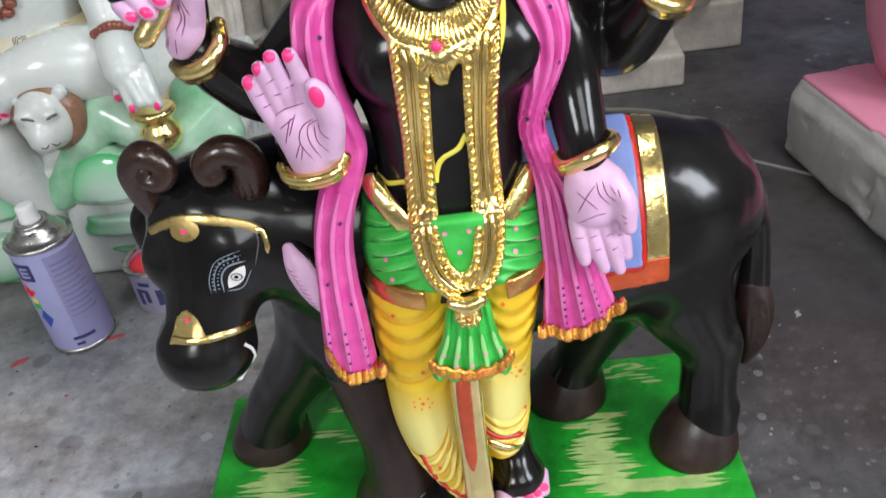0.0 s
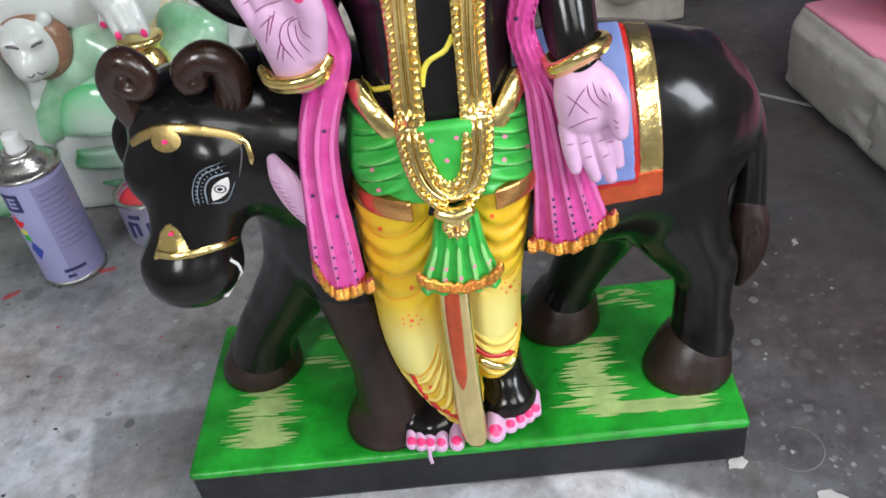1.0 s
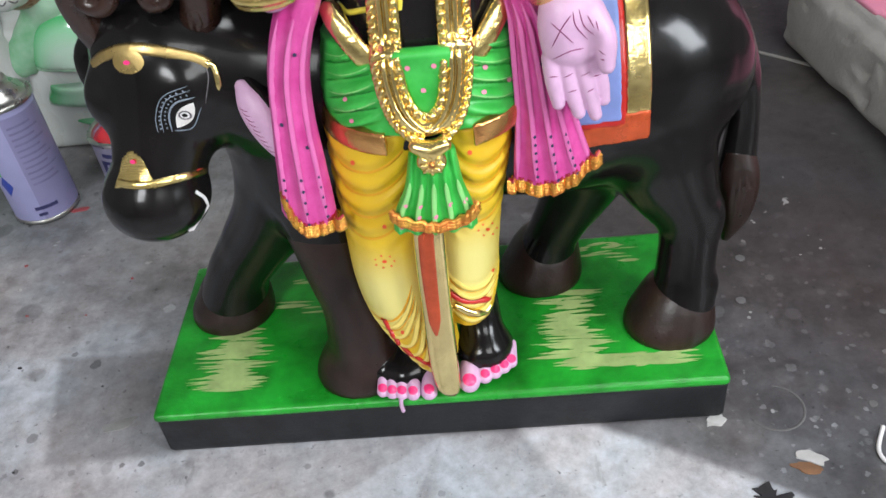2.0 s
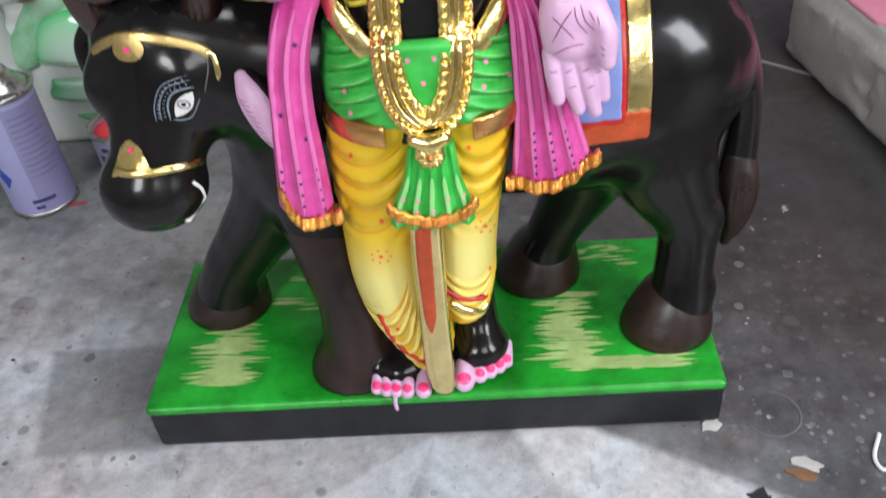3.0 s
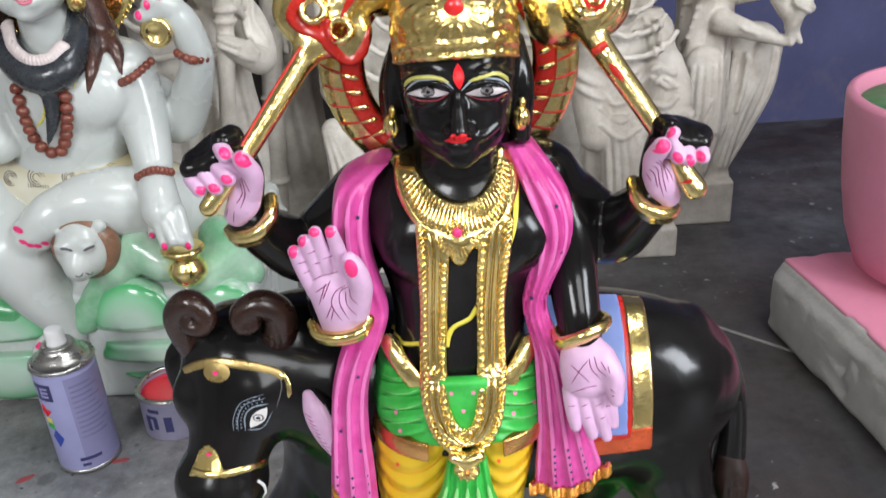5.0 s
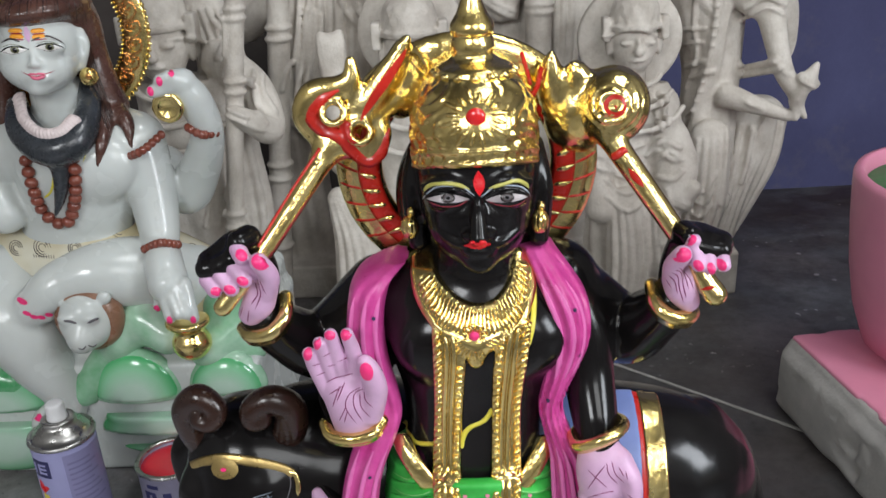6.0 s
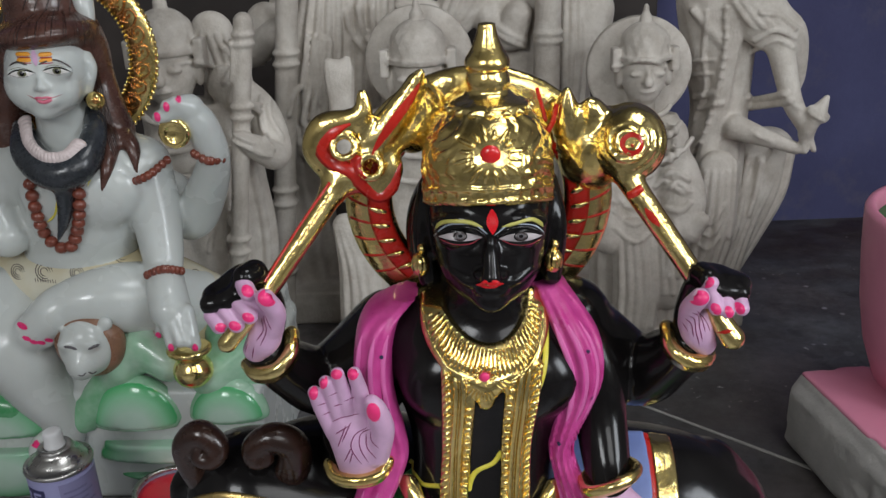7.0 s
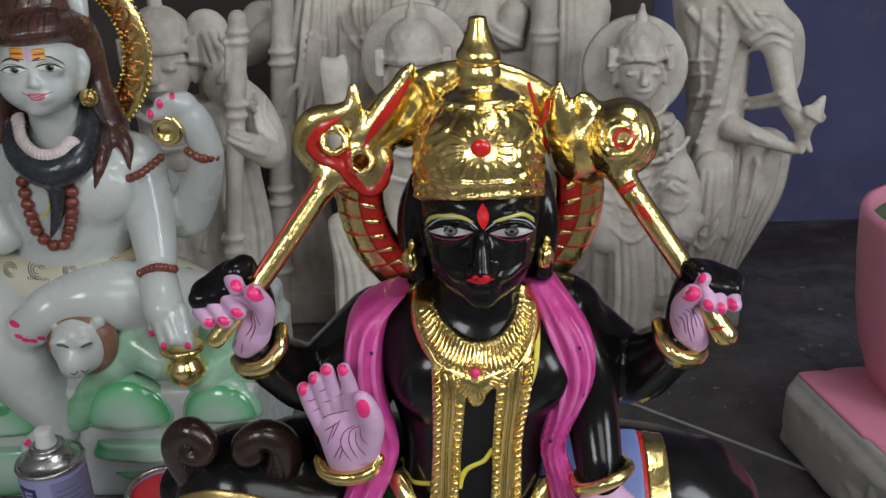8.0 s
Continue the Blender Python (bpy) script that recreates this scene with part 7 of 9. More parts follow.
    c.ball((-0.4285, 0.4865, 0.4925), (0.029, 0.029, 0.0235), k=0.016)
    c.tube([(-0.4210, 0.4645, 0.5290, 0.0027), (-0.4195, 0.4575, 0.5150, 0.003), (-0.4185, 0.4535, 0.5060, 0.004)], 0.004)
    for side in (-1, 1):
        c.ball(tuple(np.array((-0.4195, 0.4560, 0.5045)) + np.array((side * 0.0045, 0, 0))), (0.0029, 0.0042, 0.0028), k=0.003)
    for px in ((-0.4480, 0.4750, 0.5030), (-0.4070, 0.4750, 0.5000)):
        c.ball(px, (0.015, 0.012, 0.016), k=0.016)
    c.ball((-0.4250, 0.4660, 0.4800), (0.011, 0.012, 0.0095), k=0.01)
    c.ball((-0.4190, 0.4590, 0.4910), (0.012, 0.008, 0.0065), k=0.006)
    for px in ((-0.4400, 0.4630, 0.5190), (-0.4020, 0.4650, 0.5200)):
        c.ball(px, (0.015, 0.007, 0.0075), k=0.008)
    c.tube([(-0.3910, 0.5100, 0.5270, 0.0068), (-0.3885, 0.5060, 0.5140, 0.0088), (-0.3935, 0.5045, 0.4930, 0.0062)], 0.003)
    c.ball((-0.3850, 0.4970, 0.5140), (0.0042, 0.005, 0.011), k=0.002, cut=True)
    s.clay(c, PORCELAIN)
    skin = c
    # painted face
    for px, side in (((-0.4390, 0.4600, 0.5190), -1), ((-0.4030, 0.4610, 0.5203), 1)):
        e = np.array(px)
        s.patch(skin, e, (0.0142, 0, -side * 0.0008), (0, 0, 0.0036), SCLERA, ASIDE, 0.0008, True, 4, 24)
        s.patch(skin, e + np.array((0.001, 0, 0.0006)), (0.0047, 0, 0), (0, 0, 0.0036), OLIVE, ASIDE, 0.0014, False, 2, 14)
        s.patch(skin, e + np.array((0.001, 0, 0.0004)), (0.0026, 0, 0), (0, 0, 0.0026), BLACK, ASIDE, 0.002, False, 2, 10)
        s.stroke(skin, [e + np.array((-0.0145, 0, side * 0.0008)), e + np.array((-0.006, 0, 0.0034)), e + np.array((0.004, 0, 0.0037)), e + np.array((0.0155, 0, -side * 0.0006))], 0.001, BLACK, ASIDE, 1.3)
        s.stroke(skin, [e + np.array((-0.014, 0, side * 0.0004)), e + np.array((0, 0, -0.0034)), e + np.array((0.0145, 0, -side * 0.0006))], 0.0005, IRIS, ASIDE, 1.6)
        s.stroke(skin, [e + np.array((-0.012, 0, 0.0042)), e + np.array((-0.001, 0, 0.0066)), e + np.array((0.0125, 0, 0.003))], 0.0004, OLIVE, ASIDE, 0.6)
    for brow in ([(-0.4501, 0.46, 0.5280), (-0.4405, 0.46, 0.5312), (-0.4308, 0.46, 0.5280)], [(-0.4192, 0.46, 0.5280), (-0.4090, 0.46, 0.5318), (-0.3985, 0.46, 0.5318), (-0.3850, 0.46, 0.5235)]):
        s.stroke(skin, brow, 0.0013, IRIS, ASIDE, 0.6)
    s.stroke(skin, [(-0.4275, 0.4520, 0.4955), (-0.4225, 0.4520, 0.4960), (-0.4185, 0.4520, 0.4955), (-0.4145, 0.4520, 0.4960), (-0.4065, 0.4520, 0.4955)], 0.0013, LIPS, ASIDE, 0.7)
    s.stroke(skin, [(-0.4250, 0.4520, 0.4935), (-0.4175, 0.4520, 0.4912), (-0.4085, 0.4520, 0.4937)], 0.0019, LIPS, ASIDE, 0.7)
    s.stroke(skin, [(-0.4330, 0.4520, 0.4992), (-0.4230, 0.4520, 0.4938), (-0.4150, 0.4520, 0.4936), (-0.3975, 0.4520, 0.4988)], 0.0005, MAROON, ASIDE, 1.2)
    for k in range(2):
        for a, b in (((-0.4360, 0.4500, 0.5420), (-0.4210, 0.4500, 0.5410)), ((-0.4130, 0.4500, 0.5400), (-0.3980, 0.4500, 0.5410))):
            o = np.array((0, 0, -0.0062 * k))
            s.stroke(skin, [np.array(a) + o, np.array(b) + o], 0.0026, SAFFRON, ASIDE, 0.4)
            s.stroke(skin, [np.array(a) + o - np.array((0, 0, 0.003)), np.array(b) + o - np.array((0, 0, 0.003))], 0.0007, MAROON, ASIDE, 0.6)
    s.patch(skin, (-0.4180, 0.4520, 0.5370), (0, 0, 0.009), (0.0032, 0, 0), LILAC, ASIDE, 0.0012, True)
    # hair
    c = Clay((-0.62, 0.42, 0.36), (-0.3, 0.63, 0.68), 0.003)
    c.ball((-0.4390, 0.5350, 0.5250), (0.0605, 0.05, 0.056), k=0.004)
    c.ball((-0.4290, 0.5260, 0.5480), (0.0495, 0.047, 0.026), (0, -4, 0), k=0.008)
    c.ball((-0.4285, 0.5130, 0.5535), (0.05, 0.0575, 0.0195), (0, -4, 0), k=0.006)
    c.ball((-0.4390, 0.5350, 0.5790), (0.04, 0.036, 0.034), k=0.008)
    c.tube([(-0.401, 0.54, 0.533, 0.021), (-0.394, 0.54, 0.491, 0.0185), (-0.3885, 0.535, 0.462, 0.0205), (-0.382, 0.53, 0.441, 0.022)], 0.006, 8)
    for lock in (((-0.3850, 0.51, 0.455, 0.0125), (-0.3800, 0.51, 0.437, 0.0125), (-0.3845, 0.51, 0.422, 0.0095), (-0.3925, 0.51, 0.4035, 0.0068), (-0.4035, 0.51, 0.3775, 0.0014)), ((-0.3720, 0.51, 0.452, 0.0125), (-0.3640, 0.51, 0.436, 0.0115), (-0.3580, 0.51, 0.4225, 0.0078), (-0.3600, 0.51, 0.397, 0.0014))):
        laid = skin.drop([p[:3] for p in lock], ASIDE)
        c.tube([(*q, p[3]) for q, p in zip(laid, lock)], 0.003, 6)
    c.tube([(*(-0.4800, 0.5400, 0.5310), 0.02), (*(-0.5060, 0.5450, 0.4750), 0.022), (*(-0.5080, 0.5300, 0.4260), 0.014)], 0.006, 8)
    s.clay(c, HAIR)
    crest = (-0.4050, 0.4900, 0.5760)
    for k in range(17):
        q = k / 16
        q += 0.018 * math.sin(k * 2.7)
        foot = np.array((-0.4530, 0.4700, 0.5410)) * (1 - q) + np.array((-0.3690, 0.4900, 0.5350)) * q + np.array((0, 0, 0.012 * math.sin(math.pi * q)))
        top = np.array(crest) + np.array((0.05 * (q - 0.5), 0, 0.006 * math.sin(math.pi * q)))
        s.stroke(c, [foot, foot * 0.55 + top * 0.45 + np.array((0.01 * (q - 0.5), 0, 0.004)), top], 0.0002 + 0.00025 * (k * 7 % 3), STRAND, ASIDE, 0.5)
    for k in range(11):
        q = k / 10
        a, b, d = np.array((-0.3980 + 0.02 * q, 0.5, 0.54)), np.array((-0.3950 + 0.022 * q, 0.5, 0.481)), np.array(((-0.391 + 0.03 * q) if q < 0.5 else (-0.378 + 0.022 * q), 0.48, 0.417 if q < 0.5 else 0.42))
        s.stroke(c, [a, b, d], 0.0006 + 0.0003 * (k % 3), STRAND, ASIDE, 0.5)
    for k in range(5):
        q = k / 4
        s.stroke(c, [np.array((-0.4450, 0.5000, 0.5750)) + np.array((0.05 * q, 0, 0)), np.array((-0.4360, 0.5000, 0.5910)) + np.array((0.045 * q, 0, 0)), np.array((-0.4260, 0.5000, 0.6050)) + np.array((0.03 * q, 0, 0))], 0.0008, STRAND, ASIDE, 0.5)
    fin = Clay((-0.44, 0.48, 0.5), (-0.34, 0.6, 0.64), 0.0028)
    fin.tube([(*(-0.3980, 0.5400, 0.6000), 0.012), (*(-0.3910, 0.5300, 0.5750), 0.01), (*(-0.3850, 0.5250, 0.5500), 0.003)], 0.003)
    s.clay(fin, PORCELAIN)
    # gilded halo behind the head
    hub = np.array((-0.4430, 0.5700, 0.5220))
    c = Clay((-0.62, 0.54, 0.36), (-0.28, 0.6, 0.66), 0.003)
    c.tube([(hub[0] + 0.0925 * math.cos(a), hub[1], hub[2] + 0.0925 * math.sin(a), 0.0165) for a in np.linspace(-1.2, 4.4, 30)], 0.003, 1, squash=(1, 0.4, 1))
    s.clay(c, GOLD)
    for k in range(84):
        a = -1.2 + 5.6 * k / 83
        s.bead(hub + np.array((0.1085 * math.cos(a), -0.003, 0.1085 * math.sin(a))), (0.0024, 0.0024, 0.0024), GOLD, seg=8, rings=5)
        s.bead(hub + np.array((0.0768 * math.cos(a), -0.004, 0.0768 * math.sin(a))), (0.0017, 0.0017, 0.0017), GOLD, seg=8, rings=5)
    for k in range(26):
        a = -1.1 + 5.4 * k / 25
        p = [hub + np.array((r * math.cos(a + q), -0.0085, r * math.sin(a + q))) for r, q in ((0.083, -0.12), (0.0925, -0.1), (0.1005, -0.02), (0.099, 0.07), (0.092, 0.08), (0.0885, 0.03), (0.092, 0.0), (0.095, 0.03))]
        s.rope(spline(p, 5), 0.0012, COPPER, 6, 0.6)
        p = [hub + np.array((r * math.cos(a + q), -0.0085, r * math.sin(a + q))) for r, q in ((0.0895, -0.05), (0.0835, 0.0), (0.0843, 0.06), (0.0885, 0.07))]
        s.rope(spline(p, 5), 0.001, COPPER, 6, 0.6)
    # snake round the neck, ruffled collar, thread
    c = Clay((-0.56, 0.42, 0.3), (-0.34, 0.58, 0.5), 0.0025)
    c.tube([(*(-0.4810, 0.5200, 0.4480), 0.012), (*(-0.4660, 0.4900, 0.4300), 0.017), (*(-0.4400, 0.4680, 0.4160), 0.019), (*(-0.4160, 0.4620, 0.4120), 0.019), (*(-0.3970, 0.4720, 0.4230), 0.017), (*(-0.3920, 0.5000, 0.4470), 0.013), (*(-0.3990, 0.5200, 0.4640), 0.01)], 0.003, 8)
    c.tube([(*(-0.4200, 0.4620, 0.4050), 0.012), (*(-0.4230, 0.4640, 0.3790), 0.009), (*(-0.4310, 0.4660, 0.3550), 0.006), (*(-0.4400, 0.4660, 0.3360), 0.002)], 0.004, 8)
    s.clay(c, SLATE)
    ring = spline([(-0.4670, 0.5000, 0.4620), (-0.4540, 0.4750, 0.4430), (-0.4320, 0.4580, 0.4310), (-0.4090, 0.4580, 0.4310), (-0.3970, 0.4700, 0.4420)], 6)
    for k, p in enumerate(ring):
        s.bead(p, (0.0052, 0.006, 0.0085), BLUSH, (0, 60 - 5 * k, 0), 8, 5)
    s.stroke(skin, [(-0.3710, 0.4700, 0.4600), (-0.3770, 0.4700, 0.4330), (-0.3980, 0.4700, 0.3950)], 0.0014, LIME, ASIDE)
    s.stroke(skin, [(-0.4330, 0.4700, 0.3830), (-0.4400, 0.4700, 0.3640), (-0.4510, 0.4700, 0.3540)], 0.0014, LIME, ASIDE)
    # brown prayer beads
    line = skin.drop(spline([(-0.4540, 0.4600, 0.4070), (-0.4540, 0.4600, 0.3780), (-0.4510, 0.4600, 0.3450), (-0.4390, 0.4600, 0.3270), (-0.4230, 0.4600, 0.3270), (-0.4100, 0.4600, 0.3540), (-0.4030, 0.4600, 0.3860), (-0.4010, 0.4600, 0.4060)], 10), ASIDE)
    run = np.concatenate([[0], np.cumsum(np.linalg.norm(np.diff(line, axis=0), axis=1))])
    for d in np.arange(0.005, run[-1], 0.0128):
        p = np.array([np.interp(d, run, line[:, i]) for i in range(3)])
        s.bead(p + np.array((0, -0.004, 0)), (0.0078, 0.007, 0.0068), RUDRA, (0, 20 * math.sin(d * 900), 0), 8, 6)
    for pts, n in ((((-0.3590, 0.4900, 0.3910), (-0.3340, 0.4800, 0.4020), (-0.3180, 0.5000, 0.4130)), 9), (((-0.3460, 0.4600, 0.2930), (-0.3250, 0.4550, 0.3020), (-0.3090, 0.4650, 0.2950)), 9), (((-0.2800, 0.4800, 0.4250), (-0.2650, 0.4750, 0.4180), (-0.2540, 0.4900, 0.4150)), 7)):
        line = spline(pts, 8)
        s.rope(line, 0.0036, RUDRA, 8)
        for k in range(n):
            s.bead(line[int(k * (len(line) - 1) / (n - 1))], (0.0048, 0.0046, 0.0052), RUDRA, seg=8, rings=5)
    # cream loincloth with brown marks
    c = Clay((-0.66, 0.4, 0.18), (-0.22, 0.66, 0.42), 0.0035)
    c.tube([(*(-0.5430, 0.5300, 0.2580), 0.05), (*(-0.4550, 0.5200, 0.2620), 0.05), (*(-0.3770, 0.5300, 0.2540), 0.05), (*(-0.3240, 0.5450, 0.2230), 0.045)], 0.01, 8, squash=(1, 0.9, 0.8))
    c.tube([(*(-0.3030, 0.5300, 0.2220), 0.03), (*(-0.3080, 0.5200, 0.1890), 0.03), (*(-0.3300, 0.5300, 0.1760), 0.03)], 0.012)
    s.clay(c, CREAMCLOTH)
    lap = c
    for px, r in (((-0.4630, 0.4600, 0.2940), 0.01), ((-0.4250, 0.4600, 0.2920), 0.008), ((-0.3680, 0.4600, 0.3110), 0.011), ((-0.4940, 0.4600, 0.2940), 0.008), ((-0.3030, 0.5000, 0.2680), 0.007), ((-0.5210, 0.4700, 0.2700), 0.008)):
        for k in range(3):
            a = [np.array(px) + np.array((r * (1 - 0.28 * k) * math.cos(q), 0, r * (1 - 0.28 * k) * math.sin(q))) for q in np.linspace(0, 5.2, 9)]
            s.stroke(lap, a, 0.0006, IRIS, ASIDE, 0.5)
    s.stroke(lap, [(-0.4630, 0.4600, 0.3180), (-0.4480, 0.4600, 0.3010), (-0.4160, 0.4600, 0.2990), (-0.3820, 0.4600, 0.3090), (-0.3540, 0.4600, 0.3260)], 0.0013, IRIS, ASIDE)
    for k in range(9):
        q = np.array((-0.4750, 0.4600, 0.2880)) + (np.array((-0.4520, 0.4600, 0.2860)) - np.array((-0.4750, 0.4600, 0.2880))) * k / 8
        s.stroke(lap, [q, q - np.array((0, 0, 0.005))], 0.0005, IRIS, ASIDE)
    # nails
    for px, r in (((-0.4830, 0.4300, 0.2490), 0.0058), ((-0.4810, 0.4300, 0.2350), 0.0046), ((-0.4740, 0.4300, 0.2300), 0.0046), ((-0.4660, 0.4300, 0.2280), 0.0046), ((-0.4570, 0.4300, 0.2300), 0.0046), ((-0.4920, 0.4100, 0.1050), 0.007)):
        s.patch(skin, px, (r, 0, -0.001), (0, -0.001, r * 0.7), HOT, ASIDE, 0.0012, False, 3, 14)
    for px in ((-0.3338, 0.431, 0.2321), (-0.3149, 0.413, 0.2271), (-0.289, 0.414, 0.2259), (-0.3020, 0.4500, 0.4730), (-0.2910, 0.4500, 0.4830), (-0.2770, 0.4500, 0.4920)):
        s.patch(skin, px, (0.0034, 0, 0), (0, 0, 0.0052), HOT, ASIDE, 0.0014, False, 2, 12)
    # earring, cup and pot
    s.bead((-0.3850, 0.5000, 0.4810), (0.01, 0.009, 0.0102), GOLD, seg=14, rings=8)
    s.bead((-0.3810, 0.4910, 0.4830), (0.004, 0.002, 0.004), COPPER, seg=10, rings=6)
    c = Clay((-0.4, 0.4, 0.1), (-0.2, 0.55, 0.5), 0.0025)
    cup = np.array((-0.2930, 0.4650, 0.4520))
    c.tube([(cup[0], cup[1] + 0.012, cup[2], 0.0145), (cup[0], cup[1], cup[2], 0.0172)], 0.002, 1, squash=(1, 0.3, 1))
    c.ball((cup[0], cup[1] - 0.006, cup[2]), (0.0115, 0.006, 0.0115), k=0.002, cut=True)
    pot = np.array((-0.3042, 0.44, 0.1832))
    c.ball(tuple(pot), (0.0225, 0.022, 0.0205), k=0.003)
    c.loft([(pot[2] + 0.012, pot[0], pot[1], 0.0165, 0.016), (pot[2] + 0.0185, pot[0] - 0.001, pot[1], 0.0175, 0.017), (pot[2] + 0.024, pot[0] - 0.001, pot[1], 0.0245, 0.022), (pot[2] + 0.028, pot[0] - 0.001, pot[1], 0.0255, 0.023), (pot[2] + 0.031, pot[0] - 0.001, pot[1], 0.0235, 0.021)], 0.003)
    s.clay(c, GOLD)
    # small lion mask at the knee
    c = Clay((-0.5, 0.4, 0.1), (-0.34, 0.52, 0.28), 0.0025)
    lion = np.array((-0.4190, 0.4460, 0.2180))
    c.ball(tuple(lion), (0.04, 0.024, 0.042), k=0.002)
    s.clay(c, MANE)
    c = Clay((-0.5, 0.38, 0.1), (-0.34, 0.52, 0.28), 0.002)
    c.ball(tuple(lion + np.array((0, -0.012, 0.0))), (0.03, 0.022, 0.034), k=0.002)
    c.ball(tuple(lion + np.array((-0.001, -0.03, -0.014))), (0.015, 0.013, 0.016), k=0.01)
    for side in (-1, 1):
        c.ball(tuple(lion + np.array((side * 0.014, -0.028, 0.012))), (0.009, 0.006, 0.006), k=0.006)
        c.ball(tuple(lion + np.array((side * 0.026, -0.01, 0.028))), (0.008, 0.006, 0.008), k=0.004)
    s.clay(c, PORCELAIN)
    for side in (-1, 1):
        e = lion + np.array((side * 0.013, -0.02, 0.008))
        s.stroke(c, [e + np.array((-0.007, 0, -side * 0.002)), e + np.array((0, 0, 0.001)), e + np.array((0.007, 0, side * 0.002))], 0.0016, GREY, ASIDE)
        e = lion + np.array((side * 0.006, -0.02, -0.024))
        s.stroke(c, [e + np.array((-side * 0.005, 0, 0.004)), e, e + np.array((side * 0.005, 0, 0.002))], 0.0009, GREY, ASIDE)
    ob = s.finish("statue")
    return tagged(ob, "seated white marble deity statue with painted hair and beads", "statue")


seated_statue()


# ---- raw marble figures against the wall ----
def figure(label, foot, robe, arms, head=None, disc=None, rods=(), drapes=(), plinth=(0.09, 0.07, 0.06), cell=0.0025, pleat=9, cords=(), beads=()):
    """One carved figure. robe: rows as loft() takes them; arms, rods, drapes: lines of x, y, z, radius; head: centre and size."""
    pts = np.vstack([np.array([(r[1], r[2], r[0]) for r in robe])] + [np.array(a)[:, :3] for a in (*arms, *rods, *drapes)] + [np.array([(foot[0] - plinth[0], foot[1] - plinth[1], -0.01), (foot[0] + plinth[0], foot[1] + plinth[1], 0.0)])])
    lo, hi = pts.min(0) - 0.085, pts.max(0) + 0.085
    lo[2] = -0.012
    if head:
        hi[2] = max(hi[2], head[0][2] + head[1] * 2.6)
    if disc:
        hi = np.maximum(hi, np.array(disc[0]) + disc[1] + 0.02)
        lo = np.minimum(lo, np.array(disc[0]) - disc[1] - 0.02)
    c = Clay(lo, hi, cell)
    c.box((foot[0], foot[1], plinth[2] / 2), (plinth[0], plinth[1], plinth[2] / 2), soft=0.004)
    c.loft(robe, 0.01, relief=lambda x, y, z, u, v: 0.0032 * np.cos(np.arctan2(u, -v) * pleat + z * 22) * np.clip((robe[len(robe) // 2][0] - z) * 12, 0.25, 1))
    for a in arms:
        c.tube(a, 0.008, 6)
        q, w = np.array(a[-2]), np.array(a[-1])
        if len(a) > 2:
            for t in (-0.15, 0.1):
                p = q + (w - q) * t
                c.ball(tuple(p[:3]), (p[3] * 1.25, p[3] * 1.25, p[3] * 0.4), (0, 30, 0), k=0.003)
    for d in drapes:
        c.tube(d, 0.006, 6, squash=(1, 0.55, 1))
        for off in (-0.7, -0.35, 0.0, 0.35, 0.7):
            c.tube([(p[0] + off * p[3], p[1] - 0.55 * p[3] * math.sqrt(1 - off * off), p[2], p[3] * 0.13) for p in d], 0.003, 6)
    for r in rods:
        c.tube(r, 0.002, 1)
        a, b = np.array(r[0]), np.array(r[-1])
        for t in (0.03, 0.055, 0.22, 0.25, 0.6, 0.64, 0.85):
            p = a + (b - a) * t
            c.ball(tuple(p[:3]), (p[3] * 1.24, p[3] * 1.24, p[3] * 0.45), k=0.003)
    if disc:
        (dx, dy, dz), dr = disc
        c.tube([(dx, dy - 0.006, dz, dr * 0.98), (dx, dy + 0.006, dz, dr * 0.98)], 0.003, 1, squash=(1, 0.14, 1))
    if head:
        (hx, hy, hz), r = head
        c.ball((hx, hy, hz), (r * 0.78, r * 0.85, r * 0.95), k=0.006)
        c.ball((hx, hy - r * 0.3, hz - r * 0.5), (r * 0.5, r * 0.5, r * 0.5), k=0.012)
        c.tube([(hx, hy - r * 0.8, hz + r * 0.2, r * 0.1), (hx, hy - r * 1.02, hz - r * 0.2, r * 0.17)], 0.006, 1)
        for side in (-1, 1):
            c.ball((hx + side * r * 0.36, hy - r * 0.92, hz + r * 0.06), (r * 0.26, r * 0.13, r * 0.12), k=0.006, cut=True)
            c.ball((hx + side * r * 0.36, hy - r * 0.72, hz + r * 0.06), (r * 0.24, r * 0.16, r * 0.11), k=0.003)
            c.ball((hx + side * r * 0.84, hy, hz - r * 0.1), (r * 0.14, r * 0.25, r * 0.42), k=0.004)
            c.box((hx + side * r * 0.98, hy - r * 0.1, hz + r * 0.45), (r * 0.14, r * 0.3, r * 0.4), soft=0.003)
        c.ball((hx, hy - r * 0.84, hz - r * 0.5), (r * 0.26, r * 0.12, r * 0.08), k=0.004)
        c.loft([(hz + r * 0.42, hx, hy, r * 0.88, r * 0.95), (hz + r * 0.6, hx, hy, r * 0.93, r * 1.0), (hz + r * 0.64, hx, hy, r * 0.84, r * 0.9), (hz + r * 0.95, hx, hy, r * 0.8, r * 0.85), (hz + r * 1.25, hx, hy, r * 0.74, r * 0.76), (hz + r * 1.5, hx, hy, r * 0.5, r * 0.5), (hz + r * 1.62, hx, hy, r * 0.3, r * 0.3)], 0.003, steps=3,
               relief=lambda x, y, z, u, v: 0.0008 * np.cos(np.arctan2(u, -v) * 14) * np.cos((z - hz) * 210))
        c.ball((hx, hy, hz + r * 1.75), (r * 0.2, r * 0.2, r * 0.22), k=0.004)
        c.ball((hx, hy, hz + r * 2.05), (r * 0.1, r * 0.1, r * 0.2), k=0.004)
